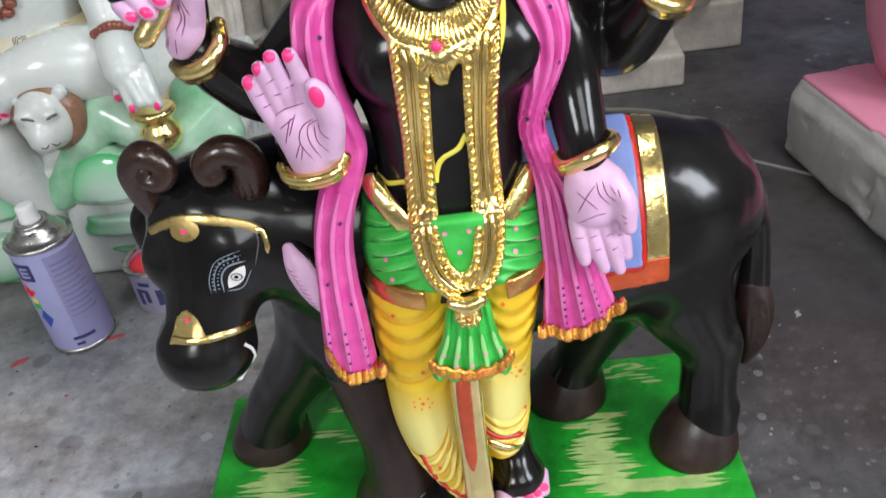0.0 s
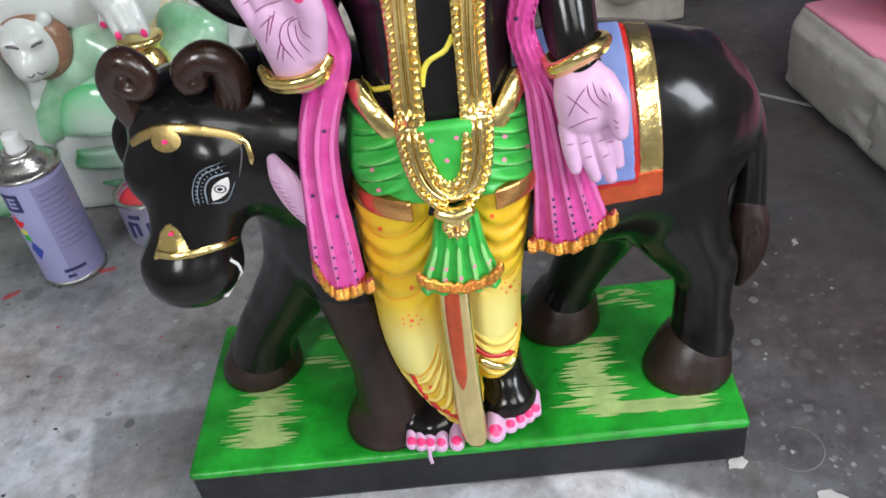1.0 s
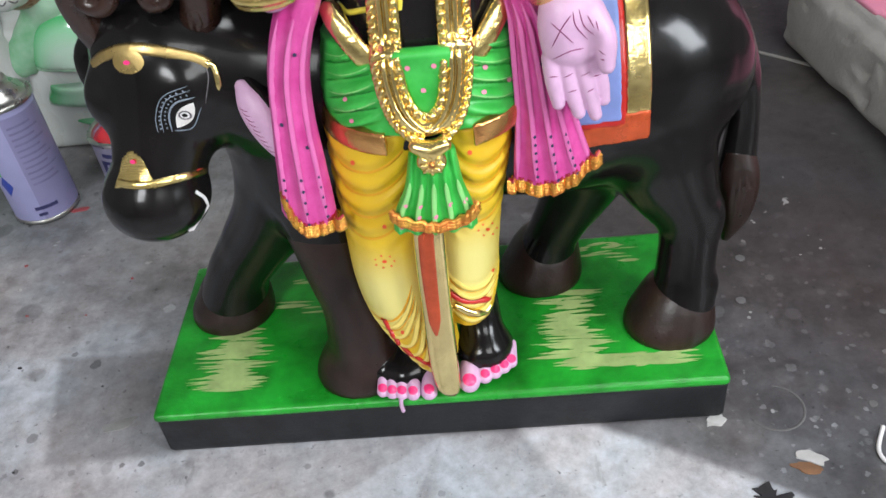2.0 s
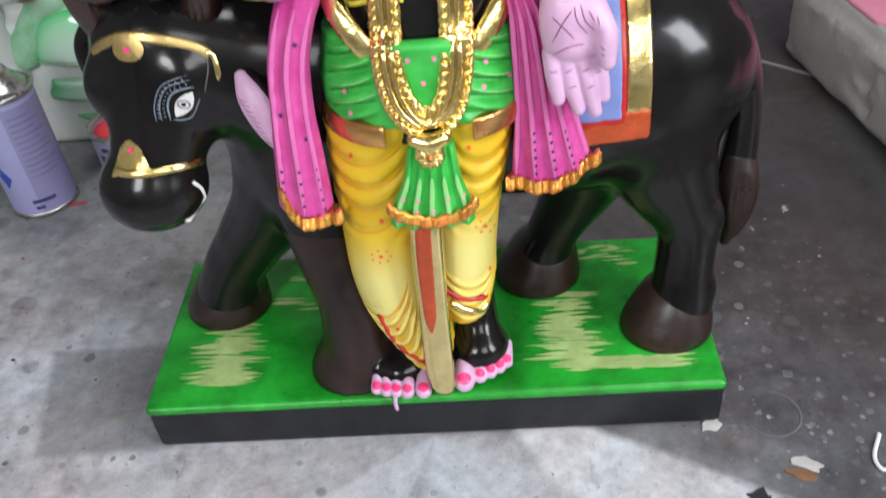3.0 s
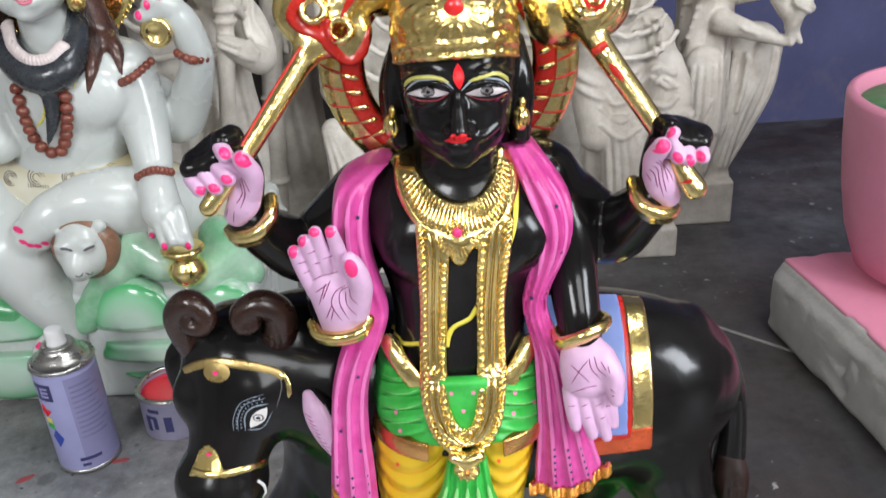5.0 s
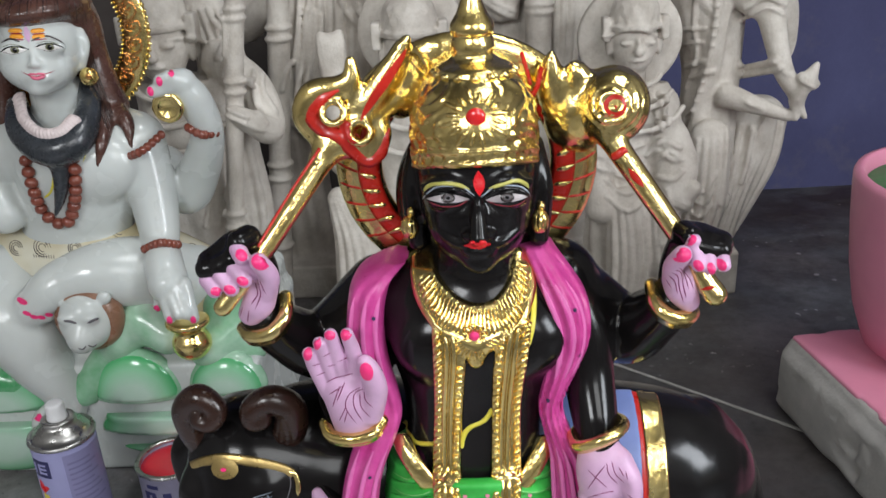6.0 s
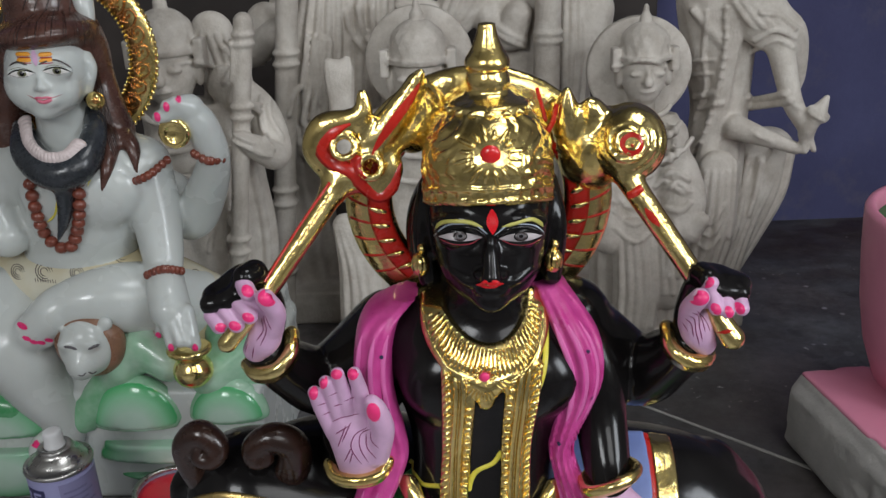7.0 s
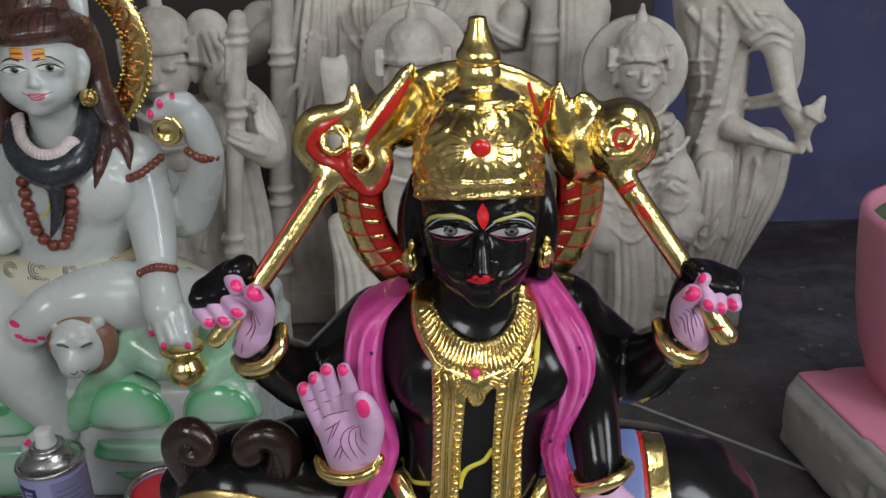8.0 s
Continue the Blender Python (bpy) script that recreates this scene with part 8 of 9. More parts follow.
        c.tube([(hx, hy + r * 0.1, hz - r * 0.8, r * 0.45), (hx, hy + r * 0.2, hz - r * 1.5, r * 0.5)], 0.01, 1)
        for k in range(3):
            rr = r * (0.85 + 0.42 * k)
            c.tube([(hx + rr * math.sin(a), hy - r * 0.5 - rr * 0.25 * math.cos(a), hz - r * (0.95 + 0.5 * k) - rr * 0.6 * math.cos(a), r * 0.1) for a in np.linspace(-1.3, 1.3, 9)], 0.002, 1)
    # carved garlands, hems and fold edges laid on the surface
    for line, r in (*cords, *beads):
        run = c.drop(spline(line, 8), (0.0, 0.95, -0.3), 0.16, 0.36)[c.met]
        if len(run) > 2:
            c.tube([(*q, r) for q in run], 0.0015, 1)
            if (line, r) in beads:
                for q in run[::2]:
                    c.ball(tuple(q), (r * 1.5, r * 1.5, r * 1.1), k=0.001)
    s = Sculpture()
    s.clay(c, MARBLE)
    ob = s.finish("statue")
    return tagged(ob, label, "statue", "raw marble figures by the wall")


figure("raw unpainted marble figure resting on a ribbed mace", (-0.36, 0.76), [(0.05, -0.37, 0.77, 0.085, 0.06), (0.2, -0.37, 0.77, 0.075, 0.055), (0.3, -0.368, 0.765, 0.06, 0.045), (0.38, -0.368, 0.765, 0.07, 0.045), (0.42, -0.368, 0.77, 0.075, 0.035)],
       [[(*(-0.3150, 0.7600, 0.4430), 0.026), (*(-0.2690, 0.7500, 0.4050), 0.024), (*(-0.2480, 0.7200, 0.3560), 0.021), (*(-0.2650, 0.6900, 0.3730), 0.016), (*(-0.2800, 0.6750, 0.3890), 0.011)], [(*(-0.3990, 0.7500, 0.3860), 0.03), (*(-0.4150, 0.7400, 0.3160), 0.026), (*(-0.3810, 0.7200, 0.2880), 0.02)]],
       ((-0.381, 0.735, 0.472), 0.047), None, [[(*(-0.2640, 0.6900, 0.5340), 0.0125), (*(-0.2800, 0.6900, 0.4200), 0.012), (*(-0.2940, 0.6900, 0.3200), 0.0115), (*(-0.3120, 0.6900, 0.1880), 0.0125), (*(-0.3290, 0.6900, 0.0540), 0.0135)]],
       [[(*(-0.3310, 0.7800, 0.5090), 0.03), (*(-0.3200, 0.7900, 0.4370), 0.035), (*(-0.3230, 0.7900, 0.3140), 0.04), (*(-0.3170, 0.7800, 0.2130), 0.045), (*(-0.3330, 0.7800, 0.0820), 0.045)]],
       cords=((((-0.3147, 0.66, 0.5255), (-0.3001, 0.66, 0.5045), (-0.31, 0.66, 0.4735)), 0.0045),
                (((-0.3084, 0.66, 0.5354), (-0.2887, 0.66, 0.511), (-0.3041, 0.66, 0.4485)), 0.0045),
                (((-0.292, 0.66, 0.5382), (-0.2791, 0.66, 0.5038), (-0.2953, 0.66, 0.4338)), 0.0045),
                (((-0.256, 0.66, 0.4612), (-0.2517, 0.66, 0.4253), (-0.2362, 0.66, 0.3956)), 0.004),
                (((-0.264, 0.66, 0.4544), (-0.262, 0.66, 0.411), (-0.2439, 0.66, 0.3794)), 0.004),
                (((-0.2887, 0.66, 0.4008), (-0.2751, 0.66, 0.393), (-0.2648, 0.66, 0.3875)), 0.0035),
                (((-0.2919, 0.66, 0.3927), (-0.2783, 0.66, 0.3849), (-0.2674, 0.66, 0.3786)), 0.0035),
                (((-0.2581, 0.66, 0.3512), (-0.2657, 0.66, 0.305), (-0.2676, 0.66, 0.2491)), 0.0045),
                (((-0.2471, 0.66, 0.3509), (-0.2522, 0.66, 0.3046), (-0.2554, 0.66, 0.2487)), 0.0045),
                (((-0.3425, 0.66, 0.3304), (-0.3454, 0.66, 0.2833), (-0.3561, 0.66, 0.2349)), 0.004),
                (((-0.3254, 0.66, 0.3299), (-0.3288, 0.66, 0.2828), (-0.3384, 0.66, 0.2344)), 0.004),
                (((-0.309, 0.66, 0.3295), (-0.3122, 0.66, 0.2824), (-0.3216, 0.66, 0.234)), 0.004),),
       beads=((((-0.3614, 0.66, 0.496), (-0.343, 0.66, 0.5003), (-0.319, 0.66, 0.4954)), 0.0032),))
figure("tall raw marble figure with a ribbed staff and falling drapery", (-0.27, 0.98), [(0.05, -0.27, 1.0, 0.05, 0.05), (0.25, -0.265, 1.0, 0.04, 0.045), (0.42, -0.25, 0.99, 0.045, 0.045), (0.52, -0.22, 0.99, 0.075, 0.05), (0.62, -0.2, 0.99, 0.08, 0.05)],
       [[(*(-0.2950, 0.9500, 0.5000), 0.03), (*(-0.3270, 0.9500, 0.4580), 0.028), (*(-0.2730, 0.9200, 0.4860), 0.022)]], None, None,
       [[(*(-0.2400, 0.8800, 0.5860), 0.0165), (*(-0.2550, 0.8800, 0.4510), 0.0165), (*(-0.2770, 0.8800, 0.2580), 0.017), (*(-0.3010, 0.8800, 0.0320), 0.018)]],
       [[(*(-0.2000, 0.9300, 0.5490), 0.035), (*(-0.2120, 0.9300, 0.4660), 0.045), (*(-0.2230, 0.9300, 0.3790), 0.045), (*(-0.2300, 0.9300, 0.3160), 0.036)], [(*(-0.1450, 0.9500, 0.5280), 0.05), (*(-0.1520, 0.9500, 0.4260), 0.05), (*(-0.1610, 0.9500, 0.3080), 0.05)]], cords=((((-0.2237, 0.88, 0.4903), (-0.2335, 0.88, 0.4411), (-0.256, 0.88, 0.3691)), 0.005),
                (((-0.2121, 0.88, 0.4899), (-0.2241, 0.88, 0.4324), (-0.2448, 0.88, 0.36)), 0.005),
                (((-0.2006, 0.88, 0.4879), (-0.2122, 0.88, 0.4236), (-0.2306, 0.88, 0.364)), 0.005),
                (((-0.1912, 0.88, 0.4811), (-0.1988, 0.88, 0.4316), (-0.2127, 0.88, 0.3895)), 0.0045),
                (((-0.1673, 0.88, 0.5286), (-0.16, 0.88, 0.4963), (-0.1391, 0.88, 0.463)), 0.005),
                (((-0.1466, 0.88, 0.5319), (-0.1431, 0.88, 0.4998), (-0.1261, 0.88, 0.4709)), 0.005),
                (((-0.1261, 0.88, 0.5312), (-0.1264, 0.88, 0.5033), (-0.1131, 0.88, 0.4786)), 0.005),))
figure("raw marble crowned figure with a halo and a fish staff", (-0.06, 0.82), [(0.05, -0.06, 0.83, 0.085, 0.06), (0.2, -0.06, 0.83, 0.07, 0.052), (0.29, -0.06, 0.825, 0.058, 0.045), (0.35, -0.06, 0.825, 0.072, 0.045), (0.385, -0.06, 0.83, 0.07, 0.035)],
       [[(*(-0.1280, 0.8200, 0.3340), 0.03), (*(-0.1600, 0.8100, 0.2770), 0.027), (*(-0.1630, 0.7900, 0.3520), 0.02)], [(*(-0.1510, 0.7900, 0.2040), 0.03), (*(-0.1420, 0.7700, 0.1210), 0.026)], [(*(-0.0120, 0.8200, 0.3390), 0.03), (*(0.0110, 0.8100, 0.2720), 0.027)]],
       ((-0.054, 0.79, 0.44), 0.047), ((-0.055, 0.84, 0.455), 0.078), [], [[(-0.178, 0.79, 0.464, 0.006), (-0.169, 0.79, 0.442, 0.0165), (-0.165, 0.79, 0.39, 0.014), (-0.163, 0.79, 0.343, 0.012)], [(-0.152, 0.79, 0.466, 0.006), (-0.16, 0.79, 0.442, 0.0165), (-0.165, 0.79, 0.39, 0.014)], [(*(-0.1710, 0.7800, 0.2260), 0.02), (*(-0.1510, 0.7700, 0.1670), 0.034), (*(-0.1470, 0.7600, 0.0880), 0.04)]])
figure("tall raw marble figure standing in the back row with staff", (0.13, 1.0), [(0.05, 0.13, 1.02, 0.1, 0.06), (0.25, 0.13, 1.02, 0.09, 0.055), (0.45, 0.12, 1.01, 0.085, 0.05), (0.6, 0.12, 1.01, 0.09, 0.05)],
       [[(*(0.0520, 0.9700, 0.4940), 0.03), (*(0.0770, 0.9500, 0.4700), 0.026), (*(0.0900, 0.9400, 0.5000), 0.022)], [(*(0.2010, 0.9800, 0.4960), 0.04), (*(0.1940, 0.9800, 0.4180), 0.035)]], None, None,
       [[(*(0.1360, 0.9200, 0.5620), 0.018), (*(0.1330, 0.9200, 0.4730), 0.02), (*(0.1320, 0.9200, 0.3700), 0.02), (*(0.1310, 0.9200, 0.1650), 0.02)]],
       [[(*(0.1720, 0.9600, 0.5320), 0.03), (*(0.1730, 0.9600, 0.4480), 0.035), (*(0.1700, 0.9600, 0.3600), 0.03)], [(*(0.0180, 0.9700, 0.5370), 0.04), (*(-0.0180, 0.9700, 0.4870), 0.03), (*(-0.0780, 0.9700, 0.5150), 0.024)]])
figure("raw marble crowned figure with a plain round halo disc", (0.262, 0.82), [(0.05, 0.262, 0.82, 0.07, 0.05), (0.15, 0.258, 0.82, 0.062, 0.046), (0.23, 0.255, 0.82, 0.052, 0.042), (0.32, 0.252, 0.815, 0.058, 0.042), (0.37, 0.252, 0.82, 0.06, 0.03)],
       [[(*(0.2970, 0.8000, 0.3430), 0.026), (*(0.3070, 0.7900, 0.2790), 0.024), (*(0.3150, 0.7700, 0.2170), 0.02)], [(*(0.3140, 0.7900, 0.2950), 0.024), (*(0.3300, 0.7800, 0.2560), 0.02), (*(0.3230, 0.7700, 0.2080), 0.018), (*(0.3400, 0.7600, 0.2280), 0.012)], [(*(0.2220, 0.8000, 0.3370), 0.028), (*(0.2020, 0.7900, 0.2730), 0.025), (*(0.2110, 0.7750, 0.2000), 0.024)]],
       ((0.251, 0.775, 0.44), 0.04), ((0.251, 0.812, 0.437), 0.074), [], [[(*(0.2470, 0.7700, 0.2010), 0.03), (*(0.2530, 0.7650, 0.1310), 0.034), (*(0.2510, 0.7600, 0.0690), 0.034)], [(*(0.2960, 0.7700, 0.1910), 0.03), (*(0.3030, 0.7650, 0.1210), 0.034)]], (0.075, 0.06, 0.05),
       cords=((((0.222, 0.74, 0.3849), (0.2455, 0.74, 0.3647), (0.2712, 0.74, 0.3796)), 0.003),
                (((0.2187, 0.74, 0.3733), (0.2463, 0.74, 0.349), (0.2756, 0.74, 0.3693)), 0.003),
                (((0.2788, 0.74, 0.3793), (0.2856, 0.74, 0.3518), (0.286, 0.74, 0.32)), 0.004),
                (((0.2903, 0.74, 0.3751), (0.2963, 0.74, 0.3515), (0.295, 0.74, 0.3238)), 0.004),
                (((0.2763, 0.74, 0.2878), (0.2944, 0.74, 0.3077), (0.3182, 0.74, 0.2965)), 0.005),
                (((0.2847, 0.74, 0.2753), (0.3032, 0.74, 0.2912), (0.321, 0.74, 0.2784)), 0.004),
                (((0.2899, 0.74, 0.2544), (0.3097, 0.74, 0.2497), (0.3222, 0.74, 0.2619)), 0.0045),
                (((0.2171, 0.74, 0.3138), (0.241, 0.74, 0.297), (0.2677, 0.74, 0.3044)), 0.005),
                (((0.2146, 0.74, 0.2771), (0.2428, 0.74, 0.2556), (0.2733, 0.74, 0.2714)), 0.0035),
                (((0.2155, 0.74, 0.2521), (0.244, 0.74, 0.2303), (0.2747, 0.74, 0.2464)), 0.0035),
                (((0.2164, 0.74, 0.2267), (0.2451, 0.74, 0.2045), (0.276, 0.74, 0.2209)), 0.0035),
                (((0.2874, 0.74, 0.2292), (0.2934, 0.74, 0.1947), (0.2943, 0.74, 0.1508)), 0.004),
                (((0.3029, 0.74, 0.233), (0.3093, 0.74, 0.1943), (0.3105, 0.74, 0.1504)), 0.004),),
       beads=((((0.2085, 0.72, 0.4628), (0.2408, 0.72, 0.4676), (0.275, 0.72, 0.4608)), 0.003),
                (((0.222, 0.72, 0.3973), (0.245, 0.72, 0.3799), (0.2629, 0.72, 0.3923)), 0.003),))
figure("raw marble robed figure holding out a small fish finial", (0.375, 0.93), [(0.05, 0.39, 0.94, 0.066, 0.055), (0.15, 0.388, 0.94, 0.06, 0.052), (0.22, 0.391, 0.935, 0.05, 0.047), (0.34, 0.4, 0.93, 0.043, 0.043), (0.43, 0.392, 0.93, 0.052, 0.046), (0.5, 0.386, 0.93, 0.06, 0.047), (0.56, 0.386, 0.93, 0.064, 0.045)],
       [[(*(0.4280, 0.9000, 0.5290), 0.03), (*(0.4600, 0.8900, 0.4820), 0.024), (*(0.4700, 0.8700, 0.4280), 0.018), (*(0.4820, 0.8500, 0.3740), 0.0145), (*(0.5040, 0.8400, 0.3360), 0.012)], [(*(0.4120, 0.8800, 0.3310), 0.019), (*(0.4490, 0.8600, 0.3200), 0.0135), (*(0.4930, 0.8450, 0.3060), 0.009)], [(*(0.5020, 0.8320, 0.3350), 0.007), (*(0.5120, 0.8300, 0.3600), 0.0115), (*(0.5230, 0.8300, 0.3840), 0.004)],
        [(*(0.5020, 0.8300, 0.3680), 0.004), (*(0.5260, 0.8300, 0.3550), 0.004)], [(*(0.5060, 0.8380, 0.3260), 0.006), (*(0.5160, 0.8360, 0.3050), 0.004)], [(*(0.4980, 0.8380, 0.3270), 0.006), (*(0.5030, 0.8360, 0.3030), 0.004)], [(*(0.3400, 0.8930, 0.5020), 0.005), (*(0.3800, 0.8860, 0.4610), 0.005)], [(*(0.3800, 0.8860, 0.4610), 0.005), (*(0.4160, 0.8930, 0.4950), 0.005)]], None, None, [],
       [[(*(0.485, 0.95, 0.2663), 0.046), (*(0.4798, 0.95, 0.2093), 0.044), (*(0.4596, 0.94, 0.1398), 0.03), (*(0.4428, 0.93, 0.0889), 0.018)], [(*(0.4960, 0.9200, 0.2850), 0.012), (*(0.4770, 0.9300, 0.2290), 0.02), (*(0.4440, 0.9200, 0.1610), 0.026), (*(0.4220, 0.9100, 0.0920), 0.028)], [(*(0.4160, 0.8900, 0.5150), 0.032), (*(0.4450, 0.8800, 0.4820), 0.036), (*(0.4780, 0.8850, 0.4610), 0.028), (*(0.5020, 0.9000, 0.4050), 0.013), (*(0.5010, 0.9000, 0.3710), 0.004)], [(*(0.4040, 0.8850, 0.5320), 0.013), (*(0.3930, 0.8850, 0.4280), 0.015), (*(0.3820, 0.8880, 0.3260), 0.015), (*(0.3690, 0.8880, 0.2550), 0.016)], [(*(0.3890, 0.8700, 0.2690), 0.03), (*(0.3840, 0.8600, 0.1810), 0.036), (*(0.3730, 0.8600, 0.1050), 0.03)]], (0.075, 0.06, 0.075), pleat=11,
       cords=((((0.3587, 0.84, 0.5162), (0.3604, 0.84, 0.4541), (0.3674, 0.84, 0.4058), (0.3595, 0.84, 0.3608)), 0.004),
                (((0.3169, 0.84, 0.479), (0.3425, 0.84, 0.4507), (0.3745, 0.84, 0.4458)), 0.0032),
                (((0.3182, 0.84, 0.4594), (0.3399, 0.84, 0.4309), (0.3738, 0.84, 0.4258)), 0.0032),
                (((0.3256, 0.84, 0.4071), (0.3506, 0.84, 0.3941), (0.3785, 0.84, 0.3973)), 0.005),
                (((0.3187, 0.84, 0.3893), (0.3519, 0.84, 0.3759), (0.3903, 0.84, 0.3806)), 0.004),
                (((0.3482, 0.84, 0.2175), (0.3739, 0.84, 0.1913), (0.3953, 0.84, 0.2208)), 0.003),
                (((0.3479, 0.84, 0.1975), (0.3755, 0.84, 0.1709), (0.3922, 0.84, 0.1963)), 0.003),
                (((0.3451, 0.84, 0.1763), (0.3727, 0.84, 0.1504), (0.3892, 0.84, 0.1706)), 0.003),
                (((0.4094, 0.84, 0.2913), (0.4086, 0.84, 0.2429), (0.4055, 0.84, 0.1702)), 0.0045),
                (((0.4297, 0.84, 0.2863), (0.4254, 0.84, 0.2335), (0.417, 0.84, 0.1652)), 0.0045),
                (((0.4496, 0.84, 0.2858), (0.4447, 0.84, 0.233), (0.4333, 0.84, 0.1741)), 0.0045),
                (((0.4695, 0.84, 0.2853), (0.464, 0.84, 0.2414), (0.4537, 0.84, 0.2011)), 0.0045),
                (((0.4252, 0.84, 0.4694), (0.4498, 0.84, 0.481), (0.4798, 0.84, 0.4708)), 0.004),
                (((0.4296, 0.84, 0.4567), (0.4534, 0.84, 0.4685), (0.4782, 0.84, 0.4567)), 0.0035),
                (((0.4278, 0.84, 0.5063), (0.4554, 0.84, 0.5016), (0.4797, 0.84, 0.4847)), 0.004),
                (((0.4351, 0.84, 0.3916), (0.4519, 0.84, 0.3845), (0.4697, 0.84, 0.3905)), 0.0052),
                (((0.438, 0.84, 0.3784), (0.4556, 0.84, 0.3712), (0.4726, 0.84, 0.3782)), 0.0052),
                (((0.3305, 0.84, 0.3574), (0.3286, 0.84, 0.2978), (0.3278, 0.84, 0.245)), 0.004),
                (((0.3438, 0.84, 0.3528), (0.3452, 0.84, 0.2974), (0.3436, 0.84, 0.2357)), 0.0035),),
       beads=((((0.3848, 0.84, 0.5191), (0.3867, 0.84, 0.4612), (0.3818, 0.84, 0.4054), (0.3716, 0.84, 0.352), (0.3563, 0.84, 0.2927)), 0.0034),))

# ---- stone block and the pink pot ----
def thing(name, label, category, group=""):
    return tagged(new(name), label, category, group)


def stone_block():
    ob = thing("stone_block", "rough grey stone block with pink painted top", "block")
    c = Clay((-0.3, -0.3, -0.01), (0.28, 0.3, 0.115), 0.005)
    c.box((0, 0, 0.0485), (0.262, 0.276, 0.0515), soft=0.004)
    # hewn faces that swell and break below the top edge
    rnd = random.Random(31)
    c.box((-0.002, 0.0, 0.042), (0.2725, 0.281, 0.038), soft=0.006, k=0.024)
    for i in range(40):
        y = rnd.uniform(-0.27, 0.27)
        c.box((-0.2862 + rnd.uniform(-0.003, 0.001), y, rnd.uniform(0.02, 0.085)), (0.01, rnd.uniform(0.012, 0.035), rnd.uniform(0.008, 0.02)), (rnd.uniform(-30, 30), rnd.uniform(-25, 25), rnd.uniform(-16, 16)), 0.002, 0.003, True)
        c.ball((-0.281, y + 0.02, 0.0), (0.008, rnd.uniform(0.015, 0.03), rnd.uniform(0.006, 0.014)), k=0.006, cut=True)
    for i in range(30):
        x = rnd.uniform(-0.27, 0.26)
        for side in (-1, 1):
            c.box((x, side * 0.285, rnd.uniform(0.02, 0.085)), (rnd.uniform(0.012, 0.035), 0.008, rnd.uniform(0.008, 0.02)), (rnd.uniform(-25, 25), rnd.uniform(-30, 30), rnd.uniform(-16, 16)), 0.002, 0.003, True)
    c.box((-0.285, 0.29, 0.06), (0.02, 0.02, 0.08), (0, 0, 40), 0.002, 0.004, True)
    s = Sculpture()
    s.clay(c.trim((-1, -1, 0.0), (1, 1, 0.2)), STONE)
    body = s.finish("body")
    body.parent = ob
    c = Clay((-0.3, -0.3, 0.085), (0.28, 0.3, 0.12), 0.004)
    c.box((0.001, -0.001, 0.0985), (0.2625, 0.2755, 0.0045), soft=0.002)
    # chipped rim of the painted top
    for i in range(30):
        y = -0.27 + 0.0186 * i
        q = abs(noise.noise((i * 0.83, 11, 0)))
        c.ball((-0.2645, y, 0.1), (0.003 + 0.014 * q * q, 0.012, 0.012), k=0.003, cut=True)
        c.ball((-0.26 + 0.0186 * i, 0.2785, 0.1), (0.012, 0.003 + 0.02 * abs(noise.noise((i * 0.7, 15, 0))), 0.012), k=0.003, cut=True)
    s = Sculpture()
    s.clay(c, CANDY)
    top = s.finish("painted_top")
    top.parent = ob
    top["label"] = "candy pink painted top"
    ob.matrix_world = pose(0.726, 0.324, 0, 0, 0, 9.7)
    return ob


stone_block()


def pot():
    ob = thing("planter", "tall pink painted stone pot with green inside", "pot")
    bm = lathe([(0.08, 0.0), (0.105, 0.012), (0.12, 0.06), (0.13, 0.12), (0.1355, 0.18), (0.138, 0.225), (0.1385, 0.243), (0.1365, 0.2485), (0.131, 0.2505), (0.128, 0.2495), (0.1262, 0.246), (0.125, 0.232), (0.1245, 0.212)], 72)
    part("wall", bm, CANDY, ob, smooth=True)
    bm = lathe([(0.001, 0.218), (0.124, 0.22), (0.124, 0.23), (0.06, 0.233), (0.001, 0.234)], 48)
    part("inside", bm, POTGREEN, ob, "green painted inside of the pot", smooth=True)
    ob.matrix_world = pose(0.599, 0.5, 0.1025) @ Matrix.Diagonal((1, 1, 0.89, 1))
    return ob


pot()


# ---- spray can and paint tin ----
def curved_label(r, a0, a1, z0, z1, n=12):
    """A thin label that hugs a round wall between two angles in degrees."""
    bm = bmesh.new()
    cols = []
    for i in range(n + 1):
        a = radians(a0 + (a1 - a0) * i / n)
        cols.append([bm.verts.new((q * math.cos(a), q * math.sin(a), z)) for q, z in ((r, z0), (r, z1), (r + 0.00025, z1), (r + 0.00025, z0))])
    for a, b in zip(cols, cols[1:]):
        for j in range(4):
            bm.faces.new((a[j], b[j], b[(j + 1) % 4], a[(j + 1) % 4]))
    bm.faces.new(cols[0])
    bm.faces.new(cols[-1][::-1])
    return bm


def curved_shape(r, corners):
    """A thin flat polygon of (degrees, height) laid round a wall."""
    bm = bmesh.new()
    rings = []
    for q in (r, r + 0.0003):
        rings.append([bm.verts.new((q * math.cos(radians(a)), q * math.sin(radians(a)), z)) for a, z in corners])
    bm.faces.new(rings[1])
    bm.faces.new(rings[0][::-1])
    n = len(corners)
    for i in range(n):
        bm.faces.new((rings[0][i], rings[0][(i + 1) % n], rings[1][(i + 1) % n], rings[1][i]))
    return bm


